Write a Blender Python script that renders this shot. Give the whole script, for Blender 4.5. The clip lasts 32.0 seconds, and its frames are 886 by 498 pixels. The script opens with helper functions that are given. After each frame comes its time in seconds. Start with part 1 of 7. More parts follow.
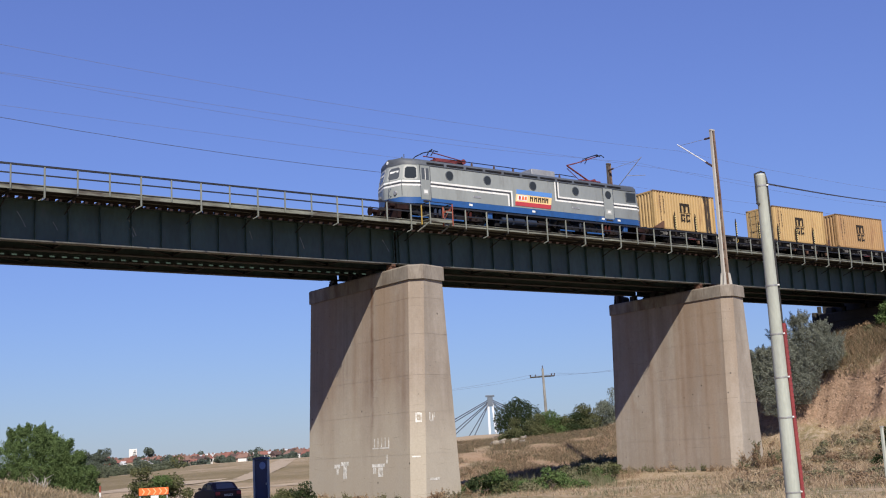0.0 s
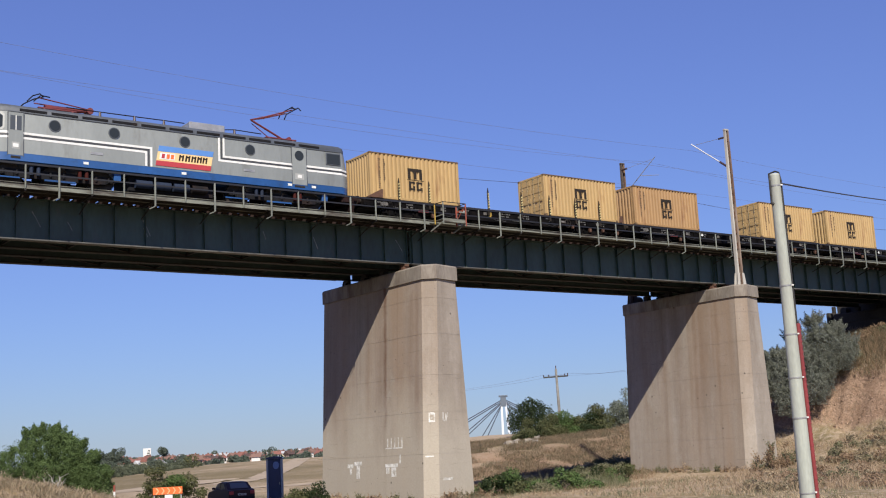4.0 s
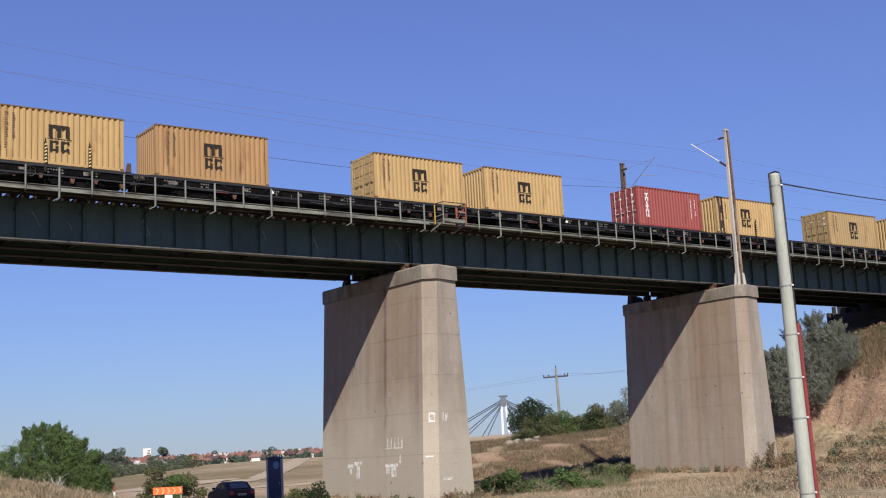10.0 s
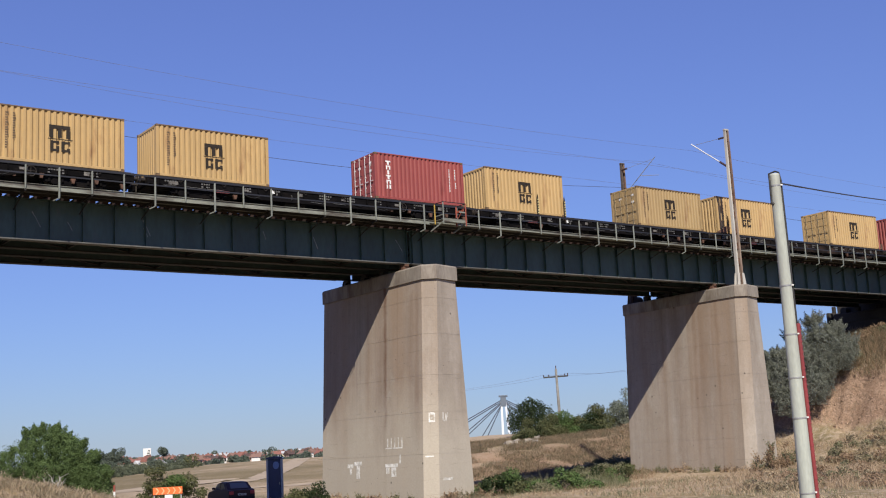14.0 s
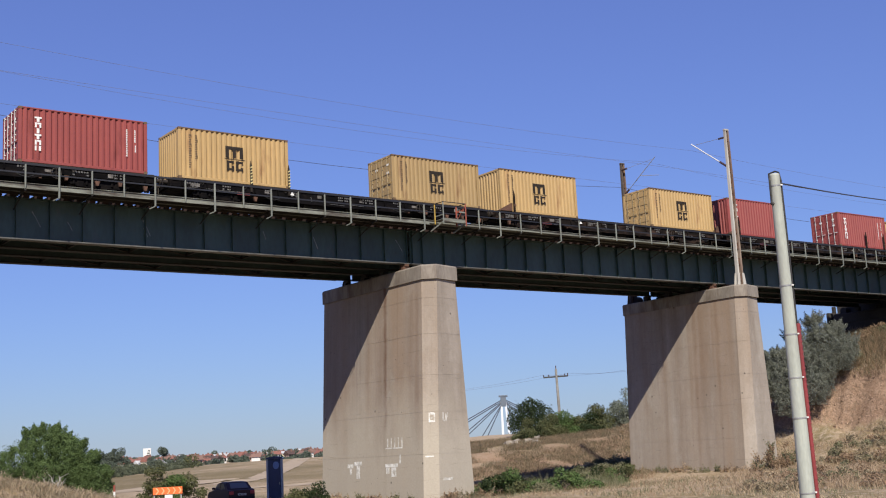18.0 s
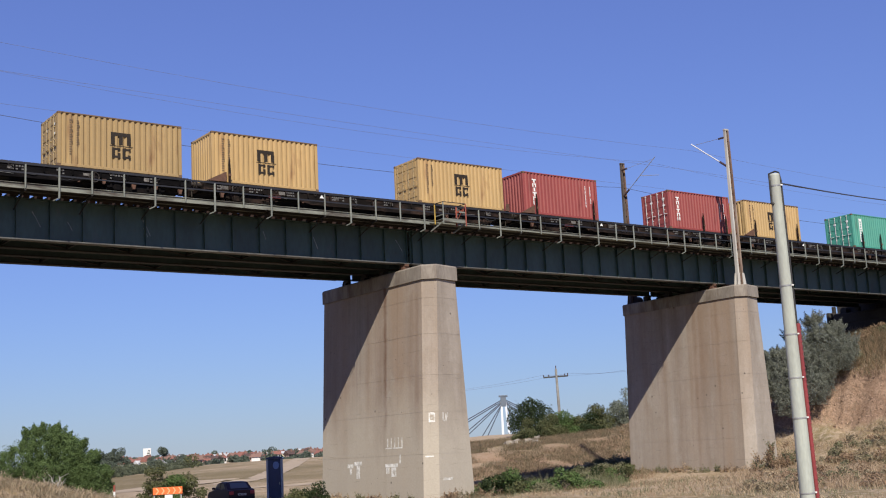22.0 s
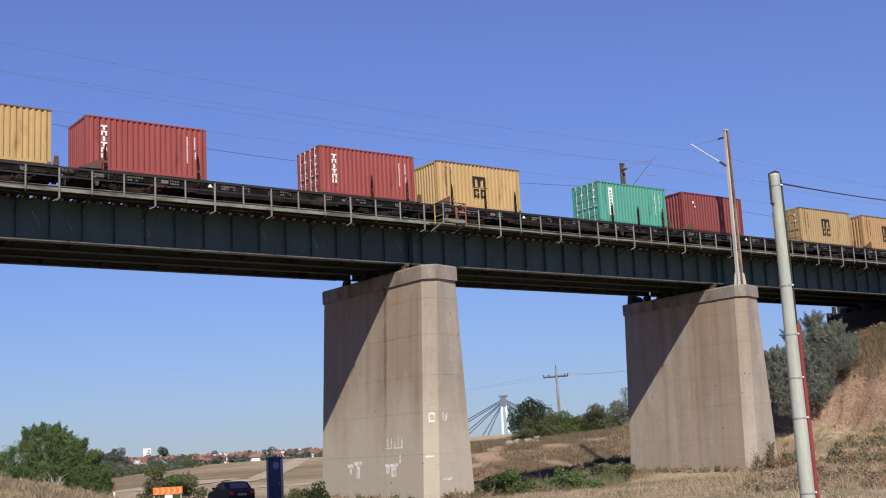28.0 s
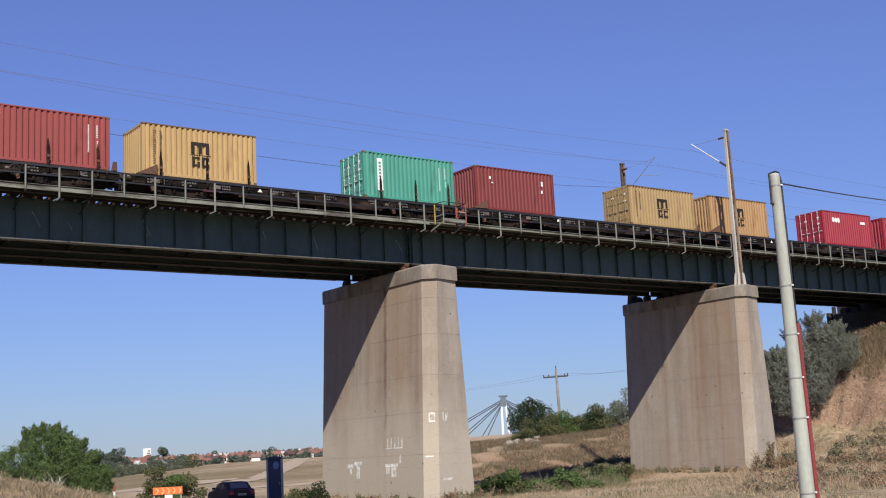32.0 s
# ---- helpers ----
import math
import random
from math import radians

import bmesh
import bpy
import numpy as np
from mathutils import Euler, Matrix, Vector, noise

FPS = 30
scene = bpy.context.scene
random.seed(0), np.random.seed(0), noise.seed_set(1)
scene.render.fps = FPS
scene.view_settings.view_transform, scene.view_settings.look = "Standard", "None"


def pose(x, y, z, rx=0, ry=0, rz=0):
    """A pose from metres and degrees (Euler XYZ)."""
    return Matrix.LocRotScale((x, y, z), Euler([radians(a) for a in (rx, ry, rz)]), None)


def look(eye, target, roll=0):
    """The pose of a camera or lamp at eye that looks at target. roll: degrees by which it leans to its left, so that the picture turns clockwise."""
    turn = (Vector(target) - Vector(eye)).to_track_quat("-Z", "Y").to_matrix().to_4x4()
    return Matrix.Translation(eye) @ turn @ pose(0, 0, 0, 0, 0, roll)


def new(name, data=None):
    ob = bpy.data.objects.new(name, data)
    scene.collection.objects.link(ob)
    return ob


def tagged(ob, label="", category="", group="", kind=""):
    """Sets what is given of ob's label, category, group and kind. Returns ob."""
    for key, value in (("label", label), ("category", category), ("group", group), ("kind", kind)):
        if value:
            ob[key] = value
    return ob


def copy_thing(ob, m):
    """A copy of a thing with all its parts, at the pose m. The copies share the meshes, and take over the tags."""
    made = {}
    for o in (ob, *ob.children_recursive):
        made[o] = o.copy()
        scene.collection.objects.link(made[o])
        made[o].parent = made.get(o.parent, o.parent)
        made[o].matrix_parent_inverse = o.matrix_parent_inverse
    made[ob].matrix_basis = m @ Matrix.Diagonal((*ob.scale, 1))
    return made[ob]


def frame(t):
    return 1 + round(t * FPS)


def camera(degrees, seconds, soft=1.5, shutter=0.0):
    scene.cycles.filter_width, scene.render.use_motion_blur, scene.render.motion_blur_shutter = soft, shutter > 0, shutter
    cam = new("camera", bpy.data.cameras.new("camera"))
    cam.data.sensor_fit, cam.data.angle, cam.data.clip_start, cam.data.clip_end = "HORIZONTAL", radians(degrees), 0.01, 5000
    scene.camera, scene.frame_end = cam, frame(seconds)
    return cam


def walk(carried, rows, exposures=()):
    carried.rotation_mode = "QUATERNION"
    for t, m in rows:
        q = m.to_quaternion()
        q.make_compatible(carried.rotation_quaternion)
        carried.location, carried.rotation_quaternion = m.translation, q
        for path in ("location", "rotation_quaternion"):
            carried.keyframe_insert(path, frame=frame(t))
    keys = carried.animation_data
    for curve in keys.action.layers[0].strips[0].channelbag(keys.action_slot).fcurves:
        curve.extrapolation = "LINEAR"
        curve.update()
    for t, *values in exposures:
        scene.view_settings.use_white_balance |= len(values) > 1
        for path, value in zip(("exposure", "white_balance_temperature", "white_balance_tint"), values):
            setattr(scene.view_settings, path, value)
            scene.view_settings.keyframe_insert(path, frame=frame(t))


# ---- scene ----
# ---------------------------------------------------------------- camera
EYE = Vector((0.0, -51.80, 1.71))
YAW, PITCH, ROLL = radians(36.563), radians(9.887), -2.982
AIM = EYE + Vector((math.sin(YAW) * math.cos(PITCH), math.cos(YAW) * math.cos(PITCH), math.sin(PITCH)))
cam = camera(41.47, 32.0, soft=1.1)


def panned(turn):
    """The standing camera, turned to its right by some degrees."""
    return look(EYE, AIM, ROLL) @ pose(0, 0, 0, 0, -turn, 0)


walk(cam, [(0.0, panned(0.646)), (0.5, panned(0.53)), (1.0, panned(0.40)), (1.5, panned(0.28)), (2.0, panned(0.155)),
           (2.4, panned(0.06)), (2.7, panned(0.012)), (3.0, panned(0.0)), (10.0, panned(0.0)), (21.0, panned(0.0)), (32.0, panned(0.0))],
     exposures=[(0.0, 0.55, 6300, 10), (32.0, 0.55, 6300, 10)])

# ---------------------------------------------------------------- light
SUN_TO = Vector((-0.60, -1.0, 1.065)).normalized()
world = bpy.data.worlds.new("sky")
scene.world = world
world.use_nodes = True
wn = world.node_tree
wn.nodes.clear()
sky = wn.nodes.new("ShaderNodeTexSky")
sky.sky_type = "NISHITA"
sky.sun_disc = False
sky.sun_elevation = math.asin(SUN_TO.z)
sky.sun_rotation = math.atan2(SUN_TO.x, SUN_TO.y)
sky.altitude, sky.air_density, sky.dust_density, sky.ozone_density = 50, 1.5, 0.0, 3.0
bg = wn.nodes.new("ShaderNodeBackground")
bg.inputs["Strength"].default_value = 0.0534
wout = wn.nodes.new("ShaderNodeOutputWorld")
# a hazy violet-blue summer sky: softer towards the horizon than clean air gives
split, joined = wn.nodes.new("ShaderNodeSeparateColor"), wn.nodes.new("ShaderNodeCombineColor")
wn.links.new(sky.outputs[0], split.inputs[0])
for ch, (power, gain) in enumerate(((0.66, 1.09), (0.81, 1.06), (0.80, 2.03))):
    pw, ml = wn.nodes.new("ShaderNodeMath"), wn.nodes.new("ShaderNodeMath")
    pw.operation, ml.operation = "POWER", "MULTIPLY"
    pw.inputs[1].default_value, ml.inputs[1].default_value = power, gain
    wn.links.new(split.outputs[ch], pw.inputs[0])
    wn.links.new(pw.outputs[0], ml.inputs[0])
    wn.links.new(ml.outputs[0], joined.inputs[ch])
wn.links.new(joined.outputs[0], bg.inputs[0])
wn.links.new(bg.outputs[0], wout.inputs[0])
sun = new("sun", bpy.data.lights.new("sun", "SUN"))
sun.data.energy, sun.data.angle, sun.data.color = 5.0, radians(0.53), (1.0, 0.91, 0.76)
sun.matrix_world = look(SUN_TO * 200, (0, 0, 0))


# ---------------------------------------------------------------- materials
def mat(name, color, rough=0.7, metal=0.0, var=0.25, scale=3.0, fine=25.0, bump=0.15, stain=None, stain_amount=0.3,
        stain_scale=0.8, stretch=(1, 1, 1), random=0.0, bump_dist=0.01, spec=0.5):
    """A surface of one base colour with blotches, fine grain, relief and stains of a second colour."""
    m = bpy.data.materials.new(name)
    m.use_nodes = True
    nt = m.node_tree
    b = nt.nodes["Principled BSDF"]
    tc = nt.nodes.new("ShaderNodeTexCoord")
    mp = nt.nodes.new("ShaderNodeMapping")
    mp.inputs["Scale"].default_value = stretch
    nt.links.new(tc.outputs["Object"], mp.inputs[0])
    n1 = nt.nodes.new("ShaderNodeTexNoise")
    n1.inputs["Scale"].default_value, n1.inputs["Detail"].default_value = scale, 5
    n2 = nt.nodes.new("ShaderNodeTexNoise")
    n2.inputs["Scale"].default_value, n2.inputs["Detail"].default_value = fine, 3
    for n in (n1, n2):
        nt.links.new(mp.outputs[0], n.inputs["Vector"])
    ramp = nt.nodes.new("ShaderNodeMapRange")
    ramp.inputs[1].default_value, ramp.inputs[2].default_value = 0.3, 0.7
    ramp.inputs[3].default_value, ramp.inputs[4].default_value = 1 - var, 1 + var * 0.6
    nt.links.new(n1.outputs["Fac"], ramp.inputs[0])
    ramp2 = nt.nodes.new("ShaderNodeMapRange")
    ramp2.inputs[1].default_value, ramp2.inputs[2].default_value = 0.3, 0.7
    ramp2.inputs[3].default_value, ramp2.inputs[4].default_value = 1 - var * 0.5, 1 + var * 0.4
    nt.links.new(n2.outputs["Fac"], ramp2.inputs[0])
    mul = nt.nodes.new("ShaderNodeMath")
    mul.operation = "MULTIPLY"
    nt.links.new(ramp.outputs[0], mul.inputs[0])
    nt.links.new(ramp2.outputs[0], mul.inputs[1])
    last = mul.outputs[0]
    if random:
        oi = nt.nodes.new("ShaderNodeObjectInfo")
        rr = nt.nodes.new("ShaderNodeMapRange")
        rr.inputs[3].default_value, rr.inputs[4].default_value = 1 - random, 1 + random
        nt.links.new(oi.outputs["Random"], rr.inputs[0])
        m2 = nt.nodes.new("ShaderNodeMath")
        m2.operation = "MULTIPLY"
        nt.links.new(last, m2.inputs[0])
        nt.links.new(rr.outputs[0], m2.inputs[1])
        last = m2.outputs[0]
    sc = nt.nodes.new("ShaderNodeVectorMath")
    sc.operation = "SCALE"
    sc.inputs[0].default_value = color
    nt.links.new(last, sc.inputs["Scale"])
    out = sc.outputs[0]
    if stain:
        n3 = nt.nodes.new("ShaderNodeTexNoise")
        n3.inputs["Scale"].default_value, n3.inputs["Detail"].default_value = stain_scale, 6
        n3.inputs["Roughness"].default_value = 0.65
        nt.links.new(mp.outputs[0], n3.inputs["Vector"])
        r3 = nt.nodes.new("ShaderNodeMapRange")
        r3.inputs[1].default_value, r3.inputs[2].default_value = 0.62 - stain_amount * 0.3, 0.78 - stain_amount * 0.2
        nt.links.new(n3.outputs["Fac"], r3.inputs[0])
        mx = nt.nodes.new("ShaderNodeMix")
        mx.data_type = "RGBA"
        nt.links.new(r3.outputs[0], mx.inputs["Factor"])
        nt.links.new(out, mx.inputs["A"])
        mx.inputs["B"].default_value = (*stain, 1)
        out = mx.outputs["Result"]
    nt.links.new(out, b.inputs["Base Color"])
    b.inputs["Roughness"].default_value, b.inputs["Metallic"].default_value = rough, metal
    b.inputs["Specular IOR Level"].default_value = spec
    if bump:
        bp = nt.nodes.new("ShaderNodeBump")
        bp.inputs["Strength"].default_value, bp.inputs["Distance"].default_value = bump, bump_dist
        nt.links.new(n2.outputs["Fac"], bp.inputs["Height"])
        nt.links.new(bp.outputs[0], b.inputs["Normal"])
    return m


def glass(name, color, rough=0.05, spec=0.5):
    m = bpy.data.materials.new(name)
    m.use_nodes = True
    b = m.node_tree.nodes["Principled BSDF"]
    b.inputs["Base Color"].default_value = (*color, 1)
    b.inputs["Roughness"].default_value = rough
    b.inputs["IOR"].default_value = 1.5
    b.inputs["Specular IOR Level"].default_value = spec
    return m


def board_concrete(name):
    """Board-marked concrete: blotches, run-down dirt, rust streaks below the bearings, form lines and small pits."""
    m = bpy.data.materials.new(name)
    m.use_nodes = True
    nt = m.node_tree
    b = nt.nodes["Principled BSDF"]
    b.inputs["Roughness"].default_value = 0.92
    geo = nt.nodes.new("ShaderNodeNewGeometry")

    def noisy(scale, stretch, detail=5, rough=0.6):
        mp = nt.nodes.new("ShaderNodeMapping")
        mp.inputs["Scale"].default_value = stretch
        nt.links.new(geo.outputs["Position"], mp.inputs[0])
        n = nt.nodes.new("ShaderNodeTexNoise")
        n.inputs["Scale"].default_value, n.inputs["Detail"].default_value, n.inputs["Roughness"].default_value = scale, detail, rough
        nt.links.new(mp.outputs[0], n.inputs["Vector"])
        return n.outputs["Fac"]

    def math2(op, a, c, clamp=False):
        n = nt.nodes.new("ShaderNodeMath")
        n.operation, n.use_clamp = op, clamp
        for i, v in enumerate((a, c)):
            if isinstance(v, (int, float)):
                n.inputs[i].default_value = v
            else:
                nt.links.new(v, n.inputs[i])
        return n.outputs[0]

    def band(src, lo, hi, a=0.0, c=1.0):
        r = nt.nodes.new("ShaderNodeMapRange")
        for i, v in enumerate((lo, hi, a, c)):
            r.inputs[1 + i].default_value = v
        nt.links.new(src, r.inputs[0])
        return r.outputs[0]

    def mix(fac, a, c):
        mx = nt.nodes.new("ShaderNodeMix")
        mx.data_type = "RGBA"
        nt.links.new(fac, mx.inputs["Factor"])
        for key, val in (("A", a), ("B", c)):
            if isinstance(val, tuple):
                mx.inputs[key].default_value = (*val, 1)
            else:
                nt.links.new(val, mx.inputs[key])
        return mx.outputs["Result"]

    col = mix(band(noisy(0.45, (1, 1, 0.6)), 0.35, 0.65), (0.250, 0.215, 0.180), (0.314, 0.277, 0.240))
    col = mix(band(noisy(2.6, (1, 1, 0.8), 6, 0.7), 0.42, 0.70, 0, 0.45), col, (0.200, 0.168, 0.130))      # mottled blotches
    col = mix(band(noisy(1.9, (0.3, 1, 0.035), 6, 0.65), 0.46, 0.76, 0, 0.62), col, (0.150, 0.116, 0.084))      # dirt that ran down
    pos = nt.nodes.new("ShaderNodeSeparateXYZ")
    nt.links.new(geo.outputs["Position"], pos.inputs[0])
    nor = nt.nodes.new("ShaderNodeSeparateXYZ")
    nt.links.new(geo.outputs["Normal"], nor.inputs[0])
    side = band(nor.outputs["X"], -0.75, -0.95)
    rusty = math2("MULTIPLY", band(noisy(0.5, (0.1, 1, 0.10), 5), 0.36, 0.66, 0, 0.75), band(nor.outputs["X"], -0.3, -0.95, 0.05, 1.0))
    rusty = math2("MULTIPLY", rusty, band(pos.outputs["X"], 52, 42, 1.0, 0.9))
    col = mix(rusty, col, (0.232, 0.160, 0.107))      # broad rusty tinge
    wob = band(noisy(0.7, (0.1, 0.1, 1)), 0.2, 0.8, -0.10, 0.10)
    west = band(pos.outputs["X"], 52, 42)
    east = band(pos.outputs["X"], 42, 52)
    for y0, w, k, where in ((STREAK, 0.24, 1.0, west), (STREAK + 0.45, 0.6, 0.35, west), (STREAK + 2.9, 0.12, 0.25, west), (STREAK - 1.2, 0.1, 0.22, west), (-0.9, 0.5, 0.30, west), (-1.5, 0.25, 0.35, west), (3.3, 0.2, 0.2, west),
                            (0.9, 1.3, 0.30, east), (1.7, 0.2, 0.3, east), (-0.3, 0.2, 0.3, east), (3.2, 0.8, 0.25, east), (4.6, 0.25, 0.25, east)):
        off = math2("ABSOLUTE", math2("ADD", math2("SUBTRACT", pos.outputs["Y"], y0), wob), 0)
        line = math2("MULTIPLY", band(off, w, 0.0), math2("MULTIPLY", side, where))
        line = math2("MULTIPLY", line, band(noisy(2.0, (0.2, 1, 0.25)), 0.25, 0.6, 0.35 * k, k))
        col = mix(line, col, (0.108, 0.054, 0.030))
    pale = band(noisy(0.9, (0.6, 0.6, 0.35), 6, 0.7), 0.60, 0.74, 0, 0.6)
    col = mix(pale, col, (0.311, 0.289, 0.251))
    # pale dust and lime on the lower lifts, ground bounce light painted in too, with a ragged edge
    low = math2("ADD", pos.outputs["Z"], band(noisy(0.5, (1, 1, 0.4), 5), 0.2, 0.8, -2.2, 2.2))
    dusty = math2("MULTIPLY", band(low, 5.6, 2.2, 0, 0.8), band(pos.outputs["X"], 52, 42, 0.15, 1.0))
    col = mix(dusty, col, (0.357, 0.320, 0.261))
    # faint marks of the form boards
    h = math2("ADD", pos.outputs["Z"], band(noisy(0.25, (1, 1, 1)), 0.2, 0.8, -0.25, 0.25))
    saw = math2("ABSOLUTE", math2("SUBTRACT", math2("FRACT", math2("DIVIDE", h, 0.75), 0), 0.5), 0)
    boards = math2("MULTIPLY", band(saw, 0.03, 0.0), band(noisy(0.8, (1, 1, 1.5)), 0.50, 0.66, 0, 0.5))
    col = mix(boards, col, (0.111, 0.091, 0.070))
    vor = nt.nodes.new("ShaderNodeTexVoronoi")
    vor.inputs["Scale"].default_value = 0.85
    nt.links.new(geo.outputs["Position"], vor.inputs["Vector"])
    pits = band(vor.outputs["Distance"], 0.065, 0.035, 0, 0.8)
    col = mix(pits, col, (0.061, 0.050, 0.039))
    holes = nt.nodes.new("ShaderNodeTexVoronoi")
    holes.inputs["Scale"].default_value = 2.3
    nt.links.new(geo.outputs["Position"], holes.inputs["Vector"])
    col = mix(math2("MULTIPLY", band(holes.outputs["Distance"], 0.08, 0.045, 0, 0.85), band(noisy(0.7, (1, 1, 1)), 0.50, 0.56)), col, (0.07, 0.055, 0.045))
    fine = noisy(11, (1, 1, 1), 4)
    sc = nt.nodes.new("ShaderNodeVectorMath")
    sc.operation = "SCALE"
    nt.links.new(col, sc.inputs[0])
    nt.links.new(band(fine, 0.3, 0.7, 0.93, 1.06), sc.inputs["Scale"])
    nt.links.new(sc.outputs[0], b.inputs["Base Color"])
    bp = nt.nodes.new("ShaderNodeBump")
    bp.inputs["Strength"].default_value, bp.inputs["Distance"].default_value = 0.22, 0.02
    nt.links.new(fine, bp.inputs["Height"])
    nt.links.new(bp.outputs[0], b.inputs["Normal"])
    return m


STREAK = 1.55
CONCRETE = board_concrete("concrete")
CONCRETE_CAP = mat("cap_concrete", (0.212, 0.186, 0.157), 0.9, var=0.25, scale=1.2, fine=12, bump=0.3, stain=(0.112, 0.088, 0.069),
                   stain_amount=0.6, stain_scale=1.3, stretch=(1, 1, 0.3))
# near-black: deck shade over the far pier and abutment, put into the colour
SHADED_CONCRETE = mat("shaded_abutment", (0.034, 0.030, 0.027), 0.95, var=0.35, scale=0.8, fine=8, bump=0.4)
MAST_CONCRETE = mat("mast_concrete", (0.390, 0.373, 0.340), 0.85, var=0.2, scale=1.5, fine=14, bump=0.2, stain=(0.139, 0.100, 0.072),
                    stain_amount=0.3, stretch=(1, 1, 0.2))
POLE_CONCRETE = mat("pole_concrete", (0.370, 0.392, 0.345), 0.85, var=0.18, scale=2.0, fine=30, bump=0.2, stain=(0.200, 0.200, 0.183),
                    stain_amount=0.3, stretch=(1, 1, 0.25))
GIRDER = mat("girder_paint", (0.031, 0.058, 0.051), 0.5, var=0.35, scale=0.8, fine=7, bump=0.1, stain=(0.050, 0.054, 0.054),
             stain_amount=0.12, stain_scale=1.6, stretch=(1, 1, 0.35))
GIRDER_FLANGE = mat("flange_paint", (0.095, 0.095, 0.089), 0.6, var=0.3, scale=0.7, fine=9, stain=(0.028, 0.022, 0.019), stain_amount=0.3)
# near-black: the shade below decks and wagons is put into this steel's colour
SHADED_STEEL = mat("shaded_steel", (0.015, 0.013, 0.012), 0.8, var=0.3, scale=1.0, fine=9)
WALKWAY = mat("walkway_steel", (0.170, 0.178, 0.150), 0.75, var=0.4, scale=1.2, fine=8, stain=(0.040, 0.030, 0.024), stain_amount=0.65, stain_scale=1.3, stretch=(0.5, 1, 2.5))
RAILING = mat("railing_paint", (0.155, 0.166, 0.147), 0.6, var=0.2, scale=2.0, fine=14, stain=(0.078, 0.050, 0.033), stain_amount=0.2, random=0.15)
RAILBAR = mat("rail_bar_dark", (0.007, 0.008, 0.013), 0.6, var=0.3, scale=2, fine=14)
RUST = mat("rusty_steel", (0.089, 0.042, 0.025), 0.85, var=0.4, scale=3, fine=20)
RED_PAINT = mat("red_paint", (0.233, 0.056, 0.033), 0.6, var=0.25, scale=4, fine=20)
YELLOW_PAINT = mat("yellow_paint", (0.344, 0.222, 0.033), 0.6, var=0.2, scale=4, fine=20)
SLEEPER = mat("sleeper_wood", (0.018, 0.012, 0.008), 0.9, var=0.4, scale=3, fine=22, stretch=(1, 0.2, 1), random=0.3)
TIE = mat("weathered_tie", (0.042, 0.026, 0.022), 0.9, var=0.45, scale=3, fine=22, stretch=(1, 0.2, 1), random=0.35, spec=0.2)
RAIL_STEEL = mat("rail_steel", (0.066, 0.045, 0.033), 0.5, metal=0.6, var=0.3)
BALLAST = mat("ballast", (0.156, 0.134, 0.111), 0.95, var=0.4, scale=2, fine=12, bump=0.6, bump_dist=0.04)
WAGON = mat("wagon_black", (0.0045, 0.004, 0.0045), 0.8, var=0.6, scale=1.6, fine=12, stain=(0.012, 0.009, 0.008), stain_amount=0.3, stain_scale=2.4, stretch=(0.5, 1, 1.6), spec=0.06)
WAGON_BROWN = mat("wagon_brown", (0.009, 0.007, 0.006), 0.8, var=0.5, scale=1.6, fine=12, stain=(0.042, 0.026, 0.020), stain_amount=0.46, stain_scale=2.2, stretch=(0.5, 1, 1.6), spec=0.08)
WHEEL = mat("wheel_steel", (0.039, 0.031, 0.025), 0.6, metal=0.4, var=0.3)
WHITE_MARK = mat("white_marking", (0.621, 0.621, 0.607), 0.6, var=0.12, scale=5)
STENCIL = mat("dusty_stencil", (0.120, 0.110, 0.100), 0.8, var=0.6, scale=6, stain=(0.02, 0.017, 0.015), stain_amount=0.5, stain_scale=5.0)
DARK_MARK = mat("dark_marking", (0.022, 0.017, 0.013), 0.7, var=0.2, scale=5, spec=0.2)
BROWN_MARK = mat("brown_marking", (0.089, 0.056, 0.028), 0.7, var=0.3, scale=7)
STEEL_BAR = mat("galvanised_bar", (0.349, 0.349, 0.349), 0.45, metal=0.5, var=0.2)
WIRE = mat("wire", (0.019, 0.017, 0.017), 0.6, var=0.1)
WIRE_THIN = mat("copper_wire", (0.124, 0.124, 0.166), 0.6, var=0.1)
FEEDER = mat("aluminium_cable", (0.055, 0.055, 0.070), 0.6, var=0.1)
INSULATOR = mat("insulator", (0.056, 0.033, 0.028), 0.3, var=0.2)


def paint(name, color, **k):
    a = dict(rough=0.55, var=0.10, scale=0.9, fine=9, bump=0.05, stain=(color[0] * 0.55, color[1] * 0.42, color[2] * 0.38),
             stain_amount=0.16, stain_scale=1.1, stretch=(1, 1, 0.3))
    a.update(k)
    return mat(name, color, **a)


C_YELLOW = paint("container_yellow", (0.357, 0.238, 0.099))
C_ORANGE = paint("container_orange_yellow", (0.29, 0.172, 0.072), stain_amount=0.2)
C_TAN = paint("container_tan", (0.274, 0.187, 0.081), stain_amount=0.18)
C_RED = paint("container_red", (0.212, 0.043, 0.037))
C_DARKRED = paint("container_dark_red", (0.139, 0.021, 0.019))
C_CRIMSON = paint("container_crimson", (0.233, 0.012, 0.025))
C_GREEN = paint("container_green", (0.05, 0.225, 0.172))
LOCO_GREY = mat("loco_grey", (0.210, 0.226, 0.222), 0.4, var=0.10, scale=0.9, fine=9, bump=0.04, stain=(0.130, 0.128, 0.117), stain_amount=0.16, stretch=(1, 1, 0.3))
LOCO_BLUE = mat("loco_blue", (0.018, 0.072, 0.222), 0.4, var=0.15, scale=1, fine=9, bump=0.04, stain=(0.017, 0.033, 0.072), stain_amount=0.2)
